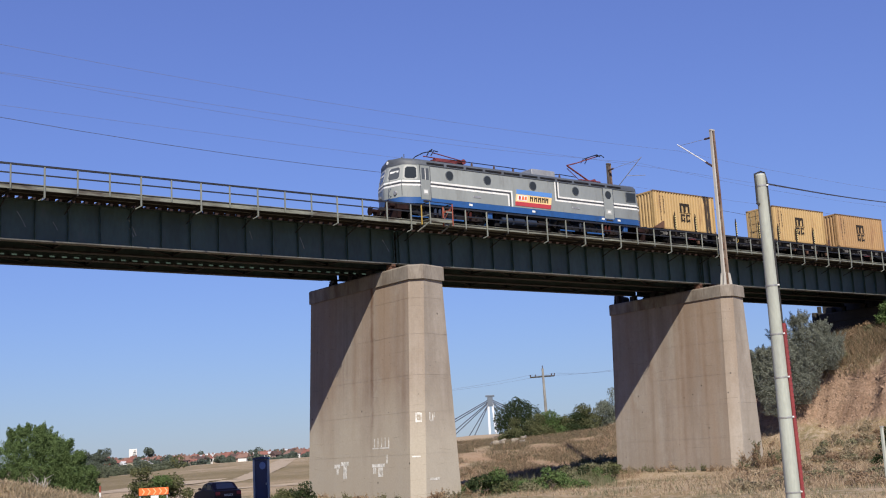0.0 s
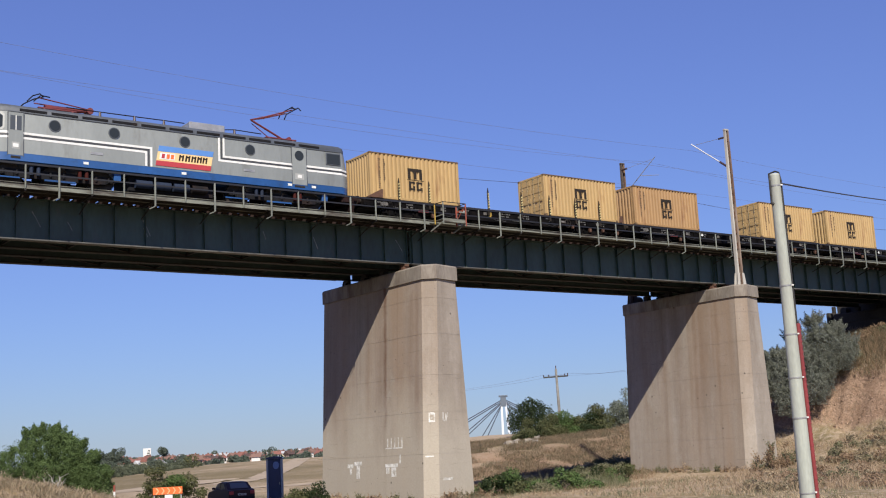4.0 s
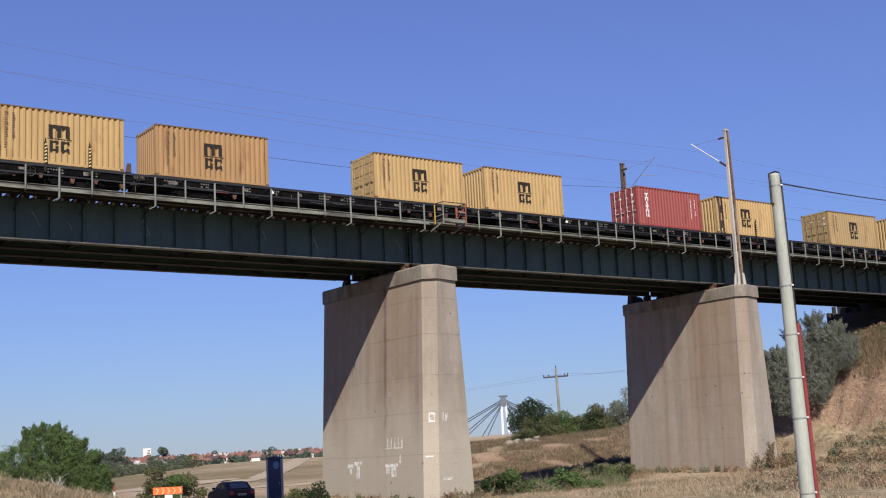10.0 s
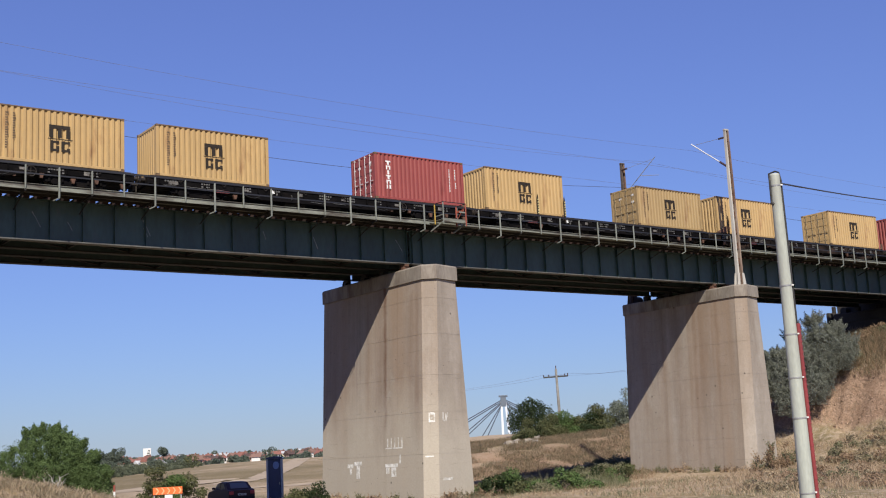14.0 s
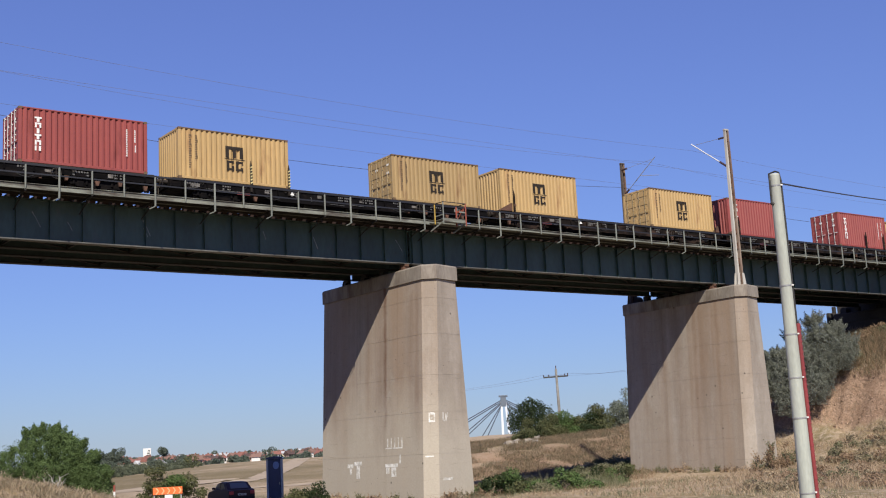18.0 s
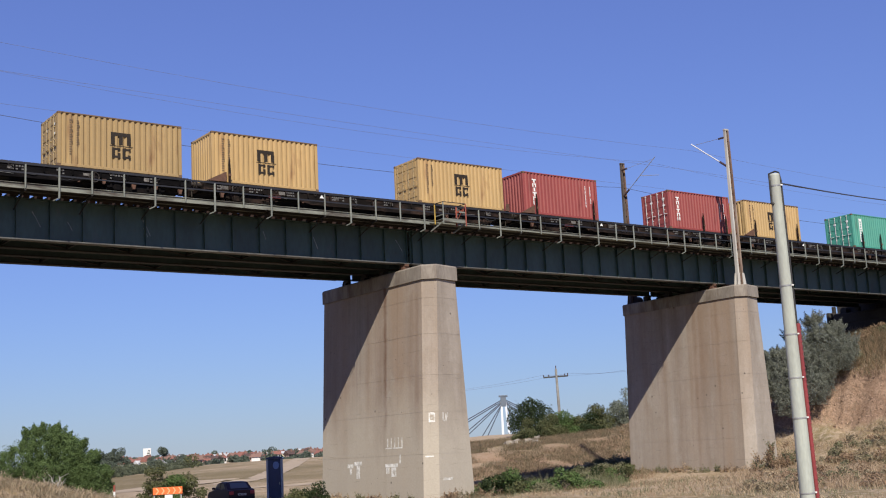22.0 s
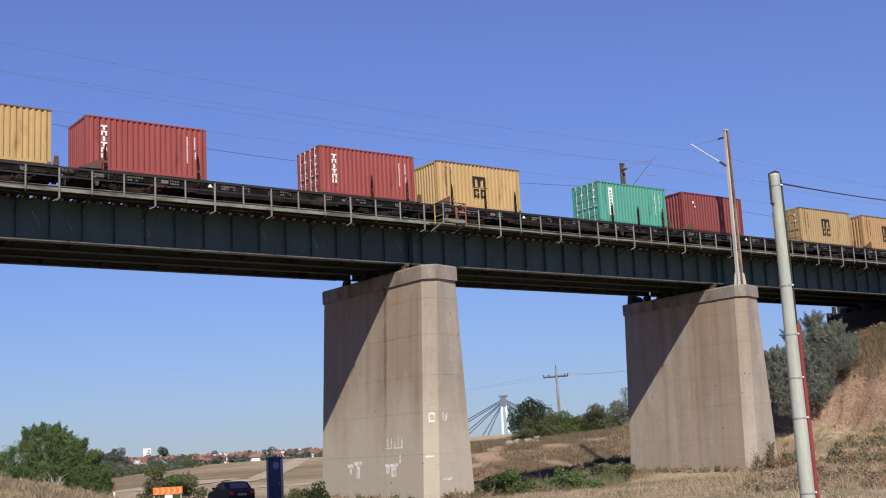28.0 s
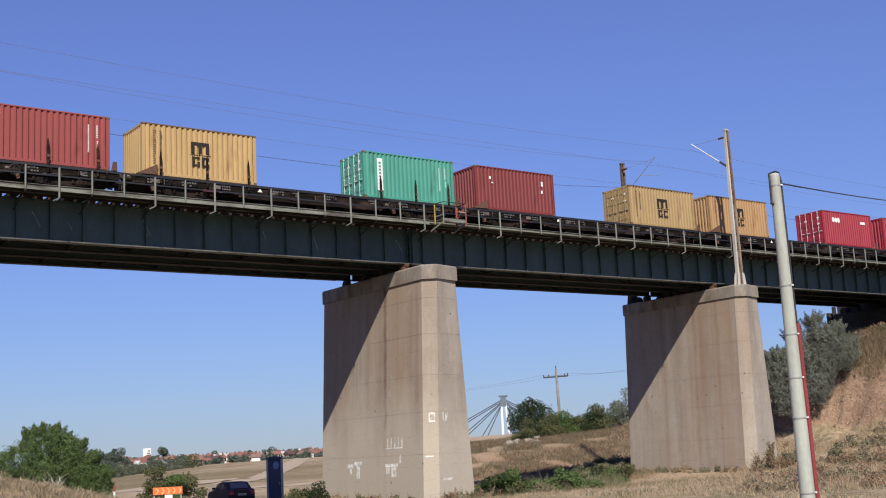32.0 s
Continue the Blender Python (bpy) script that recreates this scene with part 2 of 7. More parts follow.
LOCO_ROOF = mat("loco_roof", (0.060, 0.069, 0.085), 0.6, var=0.25, scale=1.3, fine=9, stain=(0.033, 0.031, 0.028), stain_amount=0.3)
LOCO_UNDER = mat("loco_underframe", (0.007, 0.007, 0.009), 0.75, var=0.4, scale=2, fine=12, stain=(0.022, 0.013, 0.011), stain_amount=0.3, spec=0.2)
LOCO_PILOT = mat("loco_pilot", (0.018, 0.008, 0.007), 0.8, var=0.5, scale=3, fine=14, spec=0.15)
PANTO_RED = mat("pantograph_red", (0.124, 0.022, 0.022), 0.6, var=0.2, scale=4)
SIGN_YELLOW = mat("sign_cream", (0.681, 0.481, 0.232), 0.5, var=0.06)
SIGN_BLUE = mat("sign_blue", (0.083, 0.207, 0.498), 0.5, var=0.06)
SIGN_RED = mat("sign_red", (0.373, 0.037, 0.046), 0.5, var=0.06)
SIGN_NAVY = mat("cabin_blue", (0.012, 0.020, 0.083), 0.35, var=0.15)
ORANGE = mat("warning_orange", (0.705, 0.133, 0.025), 0.5, var=0.1)
PIPE_RED = mat("red_conduit", (0.200, 0.031, 0.033), 0.5, var=0.15, scale=3)
GLASS_DARK = glass("window_glass", (0.024, 0.028, 0.030), 0.08, 0.3)
GLASS_CAB = glass("cab_glass", (0.065, 0.072, 0.080), 0.08, 0.4)
CAR_PAINT = mat("car_paint", (0.028, 0.005, 0.007), 0.62, var=0.1, bump=0.0)
GLASS_CAR = glass("car_glass", (0.13, 0.12, 0.12), 0.15)
FADED_WHITE = mat("faded_white_paint", (0.64, 0.63, 0.60), 0.8, var=0.3, scale=5, stain=(0.299, 0.266, 0.216), stain_amount=0.55, stain_scale=4.0)
RUBBER = mat("rubber", (0.011, 0.011, 0.011), 0.85, var=0.2)


# ---------------------------------------------------------------- mesh building
class MB:
    """Collects the faces of one mesh."""

    def __init__(self):
        self.v, self.f = [], []

    def add(self, vs, fs):
        o = len(self.v)
        self.v += [tuple(p) for p in vs]
        self.f += [tuple(i + o for i in q) for q in fs]
        return self

    def box(self, x0, x1, y0, y1, z0, z1, b=0.0):
        if x0 > x1: x0, x1 = x1, x0
        if y0 > y1: y0, y1 = y1, y0
        if z0 > z1: z0, z1 = z1, z0
        b = min(b, (x1 - x0) * 0.45, (y1 - y0) * 0.45, (z1 - z0) * 0.45)
        if b <= 0:
            return self.add([(x, y, z) for x in (x0, x1) for y in (y0, y1) for z in (z0, z1)],
                            [(0, 1, 3, 2), (4, 6, 7, 5), (0, 4, 5, 1), (2, 3, 7, 6), (0, 2, 6, 4), (1, 5, 7, 3)])
        vs, idx = [], {}
        for i, x in enumerate((x0, x1)):
            for j, y in enumerate((y0, y1)):
                for k, z in enumerate((z0, z1)):
                    sx, sy, sz = (b, -b)[i], (b, -b)[j], (b, -b)[k]
                    for a, p in (("x", (x, y + sy, z + sz)), ("y", (x + sx, y, z + sz)), ("z", (x + sx, y + sy, z))):
                        idx[i, j, k, a] = len(vs)
                        vs.append(p)
        g = lambda i, j, k, a: idx[i, j, k, a]
        fs = []
        for i in (0, 1):
            q = [g(i, 0, 0, "x"), g(i, 1, 0, "x"), g(i, 1, 1, "x"), g(i, 0, 1, "x")]
            fs.append(q if i else q[::-1])
            q = [g(0, i, 0, "y"), g(1, i, 0, "y"), g(1, i, 1, "y"), g(0, i, 1, "y")]
            fs.append(q[::-1] if i else q)
            q = [g(0, 0, i, "z"), g(1, 0, i, "z"), g(1, 1, i, "z"), g(0, 1, i, "z")]
            fs.append(q if i else q[::-1])
        for i in (0, 1):
            for j in (0, 1):
                fs.append([g(i, j, 0, "x"), g(i, j, 0, "y"), g(i, j, 1, "y"), g(i, j, 1, "x")][::1 if i == j else -1])
                fs.append([g(i, 0, j, "x"), g(i, 1, j, "x"), g(i, 1, j, "z"), g(i, 0, j, "z")][::-1 if i == j else 1][::-1])
                fs.append([g(0, i, j, "y"), g(1, i, j, "y"), g(1, i, j, "z"), g(0, i, j, "z")][::1 if i == j else -1][::-1])
                for k in (0, 1):
                    q = [g(i, j, k, "x"), g(i, j, k, "y"), g(i, j, k, "z")]
                    fs.append(q if (i + j + k) % 2 else q[::-1])
        return self.add(vs, fs)

    def cyl(self, p, q, r, r2=None, n=10, caps=True):
        p, q = Vector(p), Vector(q)
        r2 = r if r2 is None else r2
        d = (q - p).normalized()
        a = d.orthogonal().normalized()
        c = d.cross(a)
        vs = []
        for base, rad in ((p, r), (q, r2)):
            for i in range(n):
                t = 2 * math.pi * i / n
                vs.append(base + (a * math.cos(t) + c * math.sin(t)) * rad)
        fs = [(i, (i + 1) % n, n + (i + 1) % n, n + i) for i in range(n)]
        if caps:
            fs += [tuple(range(n))[::-1], tuple(range(n, 2 * n))]
        return self.add(vs, fs)

    def tube(self, pts, r, n=6):
        pts = [Vector(p) for p in pts]
        rings, side = [], None
        for i, p in enumerate(pts):
            d = (pts[min(i + 1, len(pts) - 1)] - pts[max(i - 1, 0)]).normalized()
            side = d.orthogonal().normalized() if side is None else (side - d * side.dot(d)).normalized()
            up = d.cross(side)
            rings.append([p + (side * math.cos(2 * math.pi * k / n) + up * math.sin(2 * math.pi * k / n)) * r for k in range(n)])
        return self.loft(rings)

    def prism(self, poly, axis, a, b):
        """A polygon in the plane across the axis, drawn out from a to b."""
        def place(u, w, t):
            return {"x": (t, u, w), "y": (u, t, w), "z": (u, w, t)}[axis]
        n = len(poly)
        vs = [place(u, w, a) for u, w in poly] + [place(u, w, b) for u, w in poly]
        fs = [(i, (i + 1) % n, n + (i + 1) % n, n + i) for i in range(n)] + [tuple(range(n))[::-1], tuple(range(n, 2 * n))]
        return self.add(vs, fs)

    def loft(self, rings, caps=True):
        n = len(rings[0])
        vs = [p for ring in rings for p in ring]
        fs = []
        for k in range(len(rings) - 1):
            fs += [(k * n + i, k * n + (i + 1) % n, (k + 1) * n + (i + 1) % n, (k + 1) * n + i) for i in range(n)]
        if caps:
            fs += [tuple(range(n))[::-1], tuple(range((len(rings) - 1) * n, len(rings) * n))]
        return self.add(vs, fs)

    def mesh(self, name, material, smooth=0):
        me = bpy.data.meshes.new(name)
        me.from_pydata(self.v, [], self.f)
        bm = bmesh.new()
        bm.from_mesh(me)
        bmesh.ops.recalc_face_normals(bm, faces=bm.faces)
        bm.to_mesh(me)
        bm.free()
        if smooth:
            me.shade_smooth()
            me.set_sharp_from_angle(angle=radians(smooth))
        me.materials.append(material)
        return me


def part(name, mb, material, parent, label="", smooth=0, at=None):
    """One mesh object under a thing or under a part."""
    ob = new(name, mb if isinstance(mb, bpy.types.Mesh) else mb.mesh(name, material, smooth))
    ob.parent = parent
    if at is not None:
        ob.matrix_basis = at
    if label:
        ob["label"] = label
    return ob


def thing(name, at, label, category, group="", kind=""):
    ob = new(name)
    ob.empty_display_size = 0.2
    ob.matrix_basis = at
    return tagged(ob, label, category, group, kind)


def solid(name, mb, material, label, category, group="", kind="", smooth=0, at=None):
    """A thing that is one mesh."""
    ob = new(name, mb.mesh(name, material, smooth))
    if at is not None:
        ob.matrix_basis = at
    return tagged(ob, label, category, group, kind)


# ---------------------------------------------------------------- the ground
BASE, RAIL = 15.5, 14.3      # underside of the containers, top of the rails
PIERS = (-13.9, 11.2, 36.2, 61.2, 86.2)
CREST = 13.55


def lerp(x, xs, ys):
    return float(np.interp(x, xs, ys))


def ground_z(x, y):
    """Height of the ground."""
    d = math.hypot(x, y - EYE.y)
    th = math.degrees(math.atan2(x, y - EYE.y))
    small = 0.10 * noise.noise((x * 0.23, y * 0.23, 4.0)) + 0.05 * noise.noise((x * 0.9, y * 0.9, 7.0))
    # open field towards the town, rising to a brow, with the town on the slope beyond
    brow = lerp(th, [0, 21.6, 25.7, 27.8, 30.2, 40], [0.5, 1.0, 2.3, 2.6, 2.7, 2.8])
    z = lerp(d, [0, 40, 56, 70, 95, 150, 300, 420, 560, 820, 1600, 4300], [0, -0.2, -0.5, -0.65, -1.2, -0.75, brow, -1.0, 1.6, 6.0, 5.0, -10.0])
    # bank behind the bridge
    k = lerp(th, [31, 37, 90], [0, 1, 1]) * lerp(th, [90, 120], [1, 0])
    bank = lerp(y, [-60, -12, -5, 6, 11, 15, 19, 25, 28, 36, 48, 70, 140, 400], [-0.25, -0.3, -0.65, -0.85, -1.0, -0.9, -0.5, 0.55, 1.3, 2.05, 2.35, 2.4, 1.5, 0.0])
    bank += lerp(y, [10, 30, 60], [0, 1, 1]) * (0.5 * noise.noise((x * 0.06, y * 0.06, 1.0)) + 0.035 * (x - 78) * lerp(abs(x - 78), [0, 60], [1, 0]))
    bank += lerp(y, [8, 15, 200, 300], [0, 1, 1, 0]) * min(max(0.0, x - 56) * 0.085, 2.3) * lerp(y, [15, 40], [1, 0.25])
    bank += lerp(y, [19, 26, 31, 35], [0, 1, 1, 0]) * min(max(0.0, x - 76.2 - 0.95 * (y - 27)) * 0.26, 2.0)
    z = z * (1 - k) + bank * k + small
    # knoll of dry grass in front of the bushes
    z += 2.1 * math.exp(-(((x - 10.5) / 5.6) ** 2 + ((y + 5) / 6.0) ** 2))
    z += 0.25 * math.exp(-(((x - 15.5) / 2.6) ** 2 + ((y + 6.0) / 4.0) ** 2))
    # embankments that carry the line on both sides of the bridge
    dy = max(-3.2 - y, y - 8.2, 0)
    for side, x0 in ((1, lerp(y, [-5, 0, 3], [84.0, 89.0, 93.0])), (-1, -13.0)):
        dx = max((x0 - x) * side, 0)
        q = math.hypot(dx, dy)
        if q > 40:
            continue
        if side > 0:
            q += (0.6 * noise.noise((x * 0.11, y * 0.11, 2.0)) + 0.4 * noise.noise((x * 0.5, y * 0.5, 5.0))) * min(1, q / 5)
            e = lerp(q, [0, 1.0, 10.0, 12.4, 16.4, 25.0, 42], [CREST, CREST - 0.3, 6.6, 2.2, 1.2, -0.4, -2])
            e += (0.35 * noise.noise((x * 0.8, y * 0.8, 9.0)) + 0.22 * noise.noise((x * 1.9, y * 1.9, 3.0))) * lerp(q, [1, 6, 13, 16], [0, 1, 1, 0.3])
            e += (0.55 - abs(noise.noise((x * 0.55, y * 0.55 + 3.0, e * 0.4))) * 1.9 + 0.30 * noise.noise((x * 1.3, y * 1.3, 8.0))) * 0.42 * lerp(q, [5, 9, 12, 14], [0, 1, 1, 0])
        else:
            e = lerp(q, [0, 1.0, 17, 42], [CREST, CREST - 0.3, 1.0, -4])
        if side > 0:      # earth berm with a cut face below the abutment
            q = max(80.0 - x, 0) + max(-7.0 - y, y - 9.0, 0) + (0.5 * noise.noise((x * 0.15, y * 0.15, 6.0)) + 0.5 * noise.noise((x * 0.5, y * 0.5, 5.0))) * min(1, max(80 - x, 0) / 3)
            f = lerp(q, [0, 2.0, 5.0, 7.2, 8.6, 9.1, 11.0, 20.0, 42], [9.0, 8.1, 6.2, 1.85, 1.6, 1.15, 0.95, -0.3, -2])
            f += (0.4 - abs(noise.noise((x * 0.6, y * 0.6 + 3.0, 1.0))) * 1.3 + 0.25 * noise.noise((x * 1.3, y * 1.3, 8.0))) * 0.5 * lerp(q, [3, 5, 7, 9], [0, 1, 1, 0.2])
            e = max(e, f)
        z = max(z, e)
    return z


def axis_points(lo, hi, step, far, grow=1.22):
    pts = list(np.arange(lo, hi + step * 0.5, step))
    s = step
    while pts[-1] < far:
        s *= grow
        pts.append(pts[-1] + s)
    s, left = step, []
    while (left[-1] if left else lo) > -far:
        s *= grow
        left.append((left[-1] if left else lo) - s)
    return left[::-1] + pts


def build_ground():
    xs = axis_points(-8, 104, 0.46, 4300)
    ys = axis_points(-30, 62, 0.46, 4300)
    nx, ny = len(xs), len(ys)
    vs = [(x, y, ground_z(x, y)) for y in ys for x in xs]
    fs = [(j * nx + i, j * nx + i + 1, (j + 1) * nx + i + 1, (j + 1) * nx + i) for j in range(ny - 1) for i in range(nx - 1)]
    me = bpy.data.meshes.new("ground")
    me.from_pydata(vs, [], fs)
    me.shade_smooth()
    me.materials.append(ground_material())
    return tagged(new("ground", me), "dry summer grassland with bare earth and a dusty track", "ground", kind="structure")


def ground_material():
    m = bpy.data.materials.new("dry_grassland")
    m.use_nodes = True
    nt = m.node_tree
    b = nt.nodes["Principled BSDF"]
    b.inputs["Roughness"].default_value = 0.95
    b.inputs["Specular IOR Level"].default_value = 0.1
    geo = nt.nodes.new("ShaderNodeNewGeometry")

    def noise_node(scale, detail=5, stretch=None):
        n = nt.nodes.new("ShaderNodeTexNoise")
        n.inputs["Scale"].default_value, n.inputs["Detail"].default_value = scale, detail
        n.inputs["Roughness"].default_value = 0.62
        nt.links.new(geo.outputs["Position"], n.inputs["Vector"])
        return n.outputs["Fac"]

    def band(src, lo, hi):
        r = nt.nodes.new("ShaderNodeMapRange")
        r.inputs[1].default_value, r.inputs[2].default_value = lo, hi
        nt.links.new(src, r.inputs[0])
        return r.outputs[0]

    def mix(fac, a, c):
        mx = nt.nodes.new("ShaderNodeMix")
        mx.data_type = "RGBA"
        nt.links.new(fac, mx.inputs["Factor"])
        for key, val in (("A", a), ("B", c)):
            if isinstance(val, tuple):
                mx.inputs[key].default_value = (*val, 1)
            else:
                nt.links.new(val, mx.inputs[key])
        return mx.outputs["Result"]

    col = mix(band(noise_node(0.35), 0.35, 0.65), (0.324, 0.252, 0.175), (0.261, 0.198, 0.124))
    col = mix(band(noise_node(0.045, 4), 0.42, 0.62), col, (0.194, 0.145, 0.074))
    col = mix(band(noise_node(0.16), 0.52, 0.68), col, (0.124, 0.108, 0.056))
    col = mix(band(noise_node(2.6, 4), 0.45, 0.75), col, (0.374, 0.300, 0.237))
    # reddish bare soil on the slope of the far bank
    pos = nt.nodes.new("ShaderNodeSeparateXYZ")
    nt.links.new(geo.outputs["Position"], pos.inputs[0])

    def times(a, c):
        n = nt.nodes.new("ShaderNodeMath")
        n.operation = "MULTIPLY"
        nt.links.new(a, n.inputs[0])
        nt.links.new(c, n.inputs[1])
        return n.outputs[0]
    soil = times(times(band(pos.outputs["Y"], 13, 19), band(pos.outputs["Y"], 34, 26)), times(band(pos.outputs["X"], 44, 50), band(noise_node(0.5), 0.34, 0.50)))
    col = mix(soil, col, mix(band(noise_node(1.9), 0.35, 0.65), (0.232, 0.148, 0.091), (0.286, 0.203, 0.139)))
    # olive stubble in broad patches over the far field
    away = times(times(band(pos.outputs["Y"], 70, 95), band(pos.outputs["X"], 130, 110)), band(noise_node(0.022, 6), 0.26, 0.54))
    col = mix(times(away, band(noise_node(0.9, 6), 0.15, 0.5)), col, (0.150, 0.120, 0.068))
    # bare earth where it is steep
    sep = nt.nodes.new("ShaderNodeSeparateXYZ")
    nt.links.new(geo.outputs["Normal"], sep.inputs[0])
    steep = nt.nodes.new("ShaderNodeMath")
    steep.operation = "ADD"
    nt.links.new(sep.outputs["Z"], steep.inputs[0])
    sm = nt.nodes.new("ShaderNodeMath")
    sm.operation = "MULTIPLY"
    sm.inputs[1].default_value = 0.25
    nt.links.new(noise_node(0.7), sm.inputs[0])
    nt.links.new(sm.outputs[0], steep.inputs[1])
    earth = mix(band(noise_node(1.1), 0.4, 0.65), (0.312, 0.216, 0.156), (0.226, 0.148, 0.102))
    earth = mix(band(noise_node(3.2), 0.50, 0.72), earth, (0.150, 0.107, 0.075))
    inv = band(steep.outputs[0], 0.90, 0.70)
    col = mix(inv, col, earth)
    nt.links.new(col, b.inputs["Base Color"])
    bp = nt.nodes.new("ShaderNodeBump")
    bp.inputs["Strength"].default_value, bp.inputs["Distance"].default_value = 0.8, 0.15
    nt.links.new(noise_node(5.0, 6), bp.inputs["Height"])
    nt.links.new(bp.outputs[0], b.inputs["Normal"])
    return m


build_ground()


# ---------------------------------------------------------------- the piers
def pier_ring(x0, x1, y0, y1, z):
    """Plan of a pier: blunt pointed noses at both ends."""
    m, a, b = x0 + 0.63, 0.52, 0.46
    return [(x0, y0 + a, z), (m, y0, z), (x1, y0 + b, z), (x1, y1 - a, z), (m, y1, z), (x0, y1 - b, z)]


def build_pier(xc, marks=False, upstand=True, stone=None):
    p = thing("bridge_pier", pose(xc, 0, 0), "tall tapering concrete bridge pier with rust streaks and a wider cap", "bridge pier", "piers under the railway bridge")
    top, bottom = 10.82, -1.4
    levels = [top, 9.8, 7.9, 5.75, 3.85, 1.7, bottom]

    def ring(z, inset=0.0):
        k = (top - z) / (top - bottom)
        x0, x1, y0, y1 = -0.75 - 0.62 * k + inset, 1.43 + 0.52 * k - inset, -2.46 - 0.10 * k + inset, 8.62 - 0.02 * k - inset
        return pier_ring(x0, x1, y0, y1, z)
    for a, b in zip(levels[:-1], levels[1:]):
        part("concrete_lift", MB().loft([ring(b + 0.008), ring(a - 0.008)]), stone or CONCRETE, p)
    for b in levels[1:-1]:
        part("lift_joint", MB().loft([ring(b - 0.02, 0.006), ring(b + 0.02, 0.006)]), CONCRETE, p)
    cap = MB().loft([pier_ring(-0.83, 1.50, -2.57, 8.68, 10.80), pier_ring(-0.83, 1.50, -2.57, 8.68, 11.50), pier_ring(-0.78, 1.45, -2.52, 8.62, 11.58)])
    part("cap", cap, stone or CONCRETE_CAP, p, "weathered concrete cap")
    for y in (0.2, 2.24, 4.18, 6.22):
        for x in (-0.32, 1.0):
            # inner bearings take the shade-coloured steel, only the near ones show rust
            part("bearing", MB().box(x - 0.2, x + 0.2, y - 0.22, y + 0.22, 11.58, 11.80, 0.02).box(x - 0.12, x + 0.12, y - 0.28, y + 0.28, 11.80, 11.955, 0.02), RUST if y < 1 else SHADED_STEEL, p)
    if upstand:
        part("upstand", MB().prism([(7.55, 11.575), (8.12, 11.575), (8.14, 11.95), (8.05, 12.10), (7.84, 12.17), (7.63, 12.10), (7.53, 11.95)], "x", 0.0, 0.62), SHADED_STEEL, p, "dark rounded bearing block")
    if marks:
        graffiti(p, ring)
    return p


def graffiti(p, ring):
    """Rough white paint marks near the foot of a pier, as plain strokes on two of its faces."""
    def mark(face, u0, u1, z0, z1):
        def at(u, z, out):
            r = ring(z)
            a, b = (Vector(r[5]), Vector(r[0])) if face == 0 else (Vector(r[0]), Vector(r[1])) if face == 1 else (Vector(r[1]), Vector(r[2]))
            n = Vector((b.y - a.y, a.x - b.x, 0)).normalized()
            d = (b - a).normalized()
            return (b if face == 0 else a) + d * (-u if face == 0 else u) + n * out
        f = [at(u0, z0, 0.004), at(u1, z0, 0.004), at(u1, z1, 0.004), at(u0, z1, 0.004)]
        g = [at(u0, z0, -0.01), at(u1, z0, -0.01), at(u1, z1, -0.01), at(u0, z1, -0.01)]
        part("paint_stroke", MB().add(f + g, [(0, 1, 2, 3), (7, 6, 5, 4), (0, 4, 5, 1), (1, 5, 6, 2), (2, 6, 7, 3), (3, 7, 4, 0)]), FADED_WHITE, p)
    # square ring and strokes on the nose
    for r in ((0.30, 0.37, 3.32, 3.80), (0.56, 0.63, 3.32, 3.78), (0.375, 0.555, 3.32, 3.41), (0.375, 0.555, 3.70, 3.82), (0.42, 0.5, 3.5, 3.58)):
        mark(1, *r)
    for r in ((0.30, 0.37, 3.42, 3.80), (0.52, 0.60, 3.35, 3.74), (0.372, 0.45, 3.33, 3.42), (0.66, 0.70, 3.55, 3.8)):
        mark(2, *r)
    for i in range(5):
        mark(0, 1.9 + i * 0.34, 1.98 + i * 0.34, 2.16, 2.66)
    mark(0, 1.9, 3.5, 2.08, 2.14)
    for r in ((2.35, 3.55, 1.12, 1.30), (2.5, 2.95, 0.62, 1.10), (3.15, 3.45, 0.78, 1.10), (2.05, 2.2, 1.30, 1.75), (5.9, 6.7, 1.28, 1.48), (6.1, 6.45, 0.55, 1.26), (6.8, 7.4, 1.15, 1.36), (6.95, 7.15, 0.8, 1.13)):
        mark(0, *r)
    mark(1, 0.1, 0.55, 1.55, 1.62)
    mark(2, 0.3, 1.0, 0.35, 0.48)


for i, xc in enumerate(PIERS):
    # the last pier is the same concrete, coloured as if in shade
    build_pier(xc, i == 2, i > 2, SHADED_CONCRETE if i == 4 else None)

solid("abutment", MB().box(86.95, 91.0, -3.0, 9.0, 6.0, 13.85, 0.1).box(85.5, 86.9, 8.75, 9.08, 6.0, 11.8, 0.05).box(86.3, 86.6, 8.78, 9.05, 11.78, 12.36, 0.04), SHADED_CONCRETE, "concrete abutment wall at the end of the bridge, deck shade put into its colour", "abutment", kind="structure")


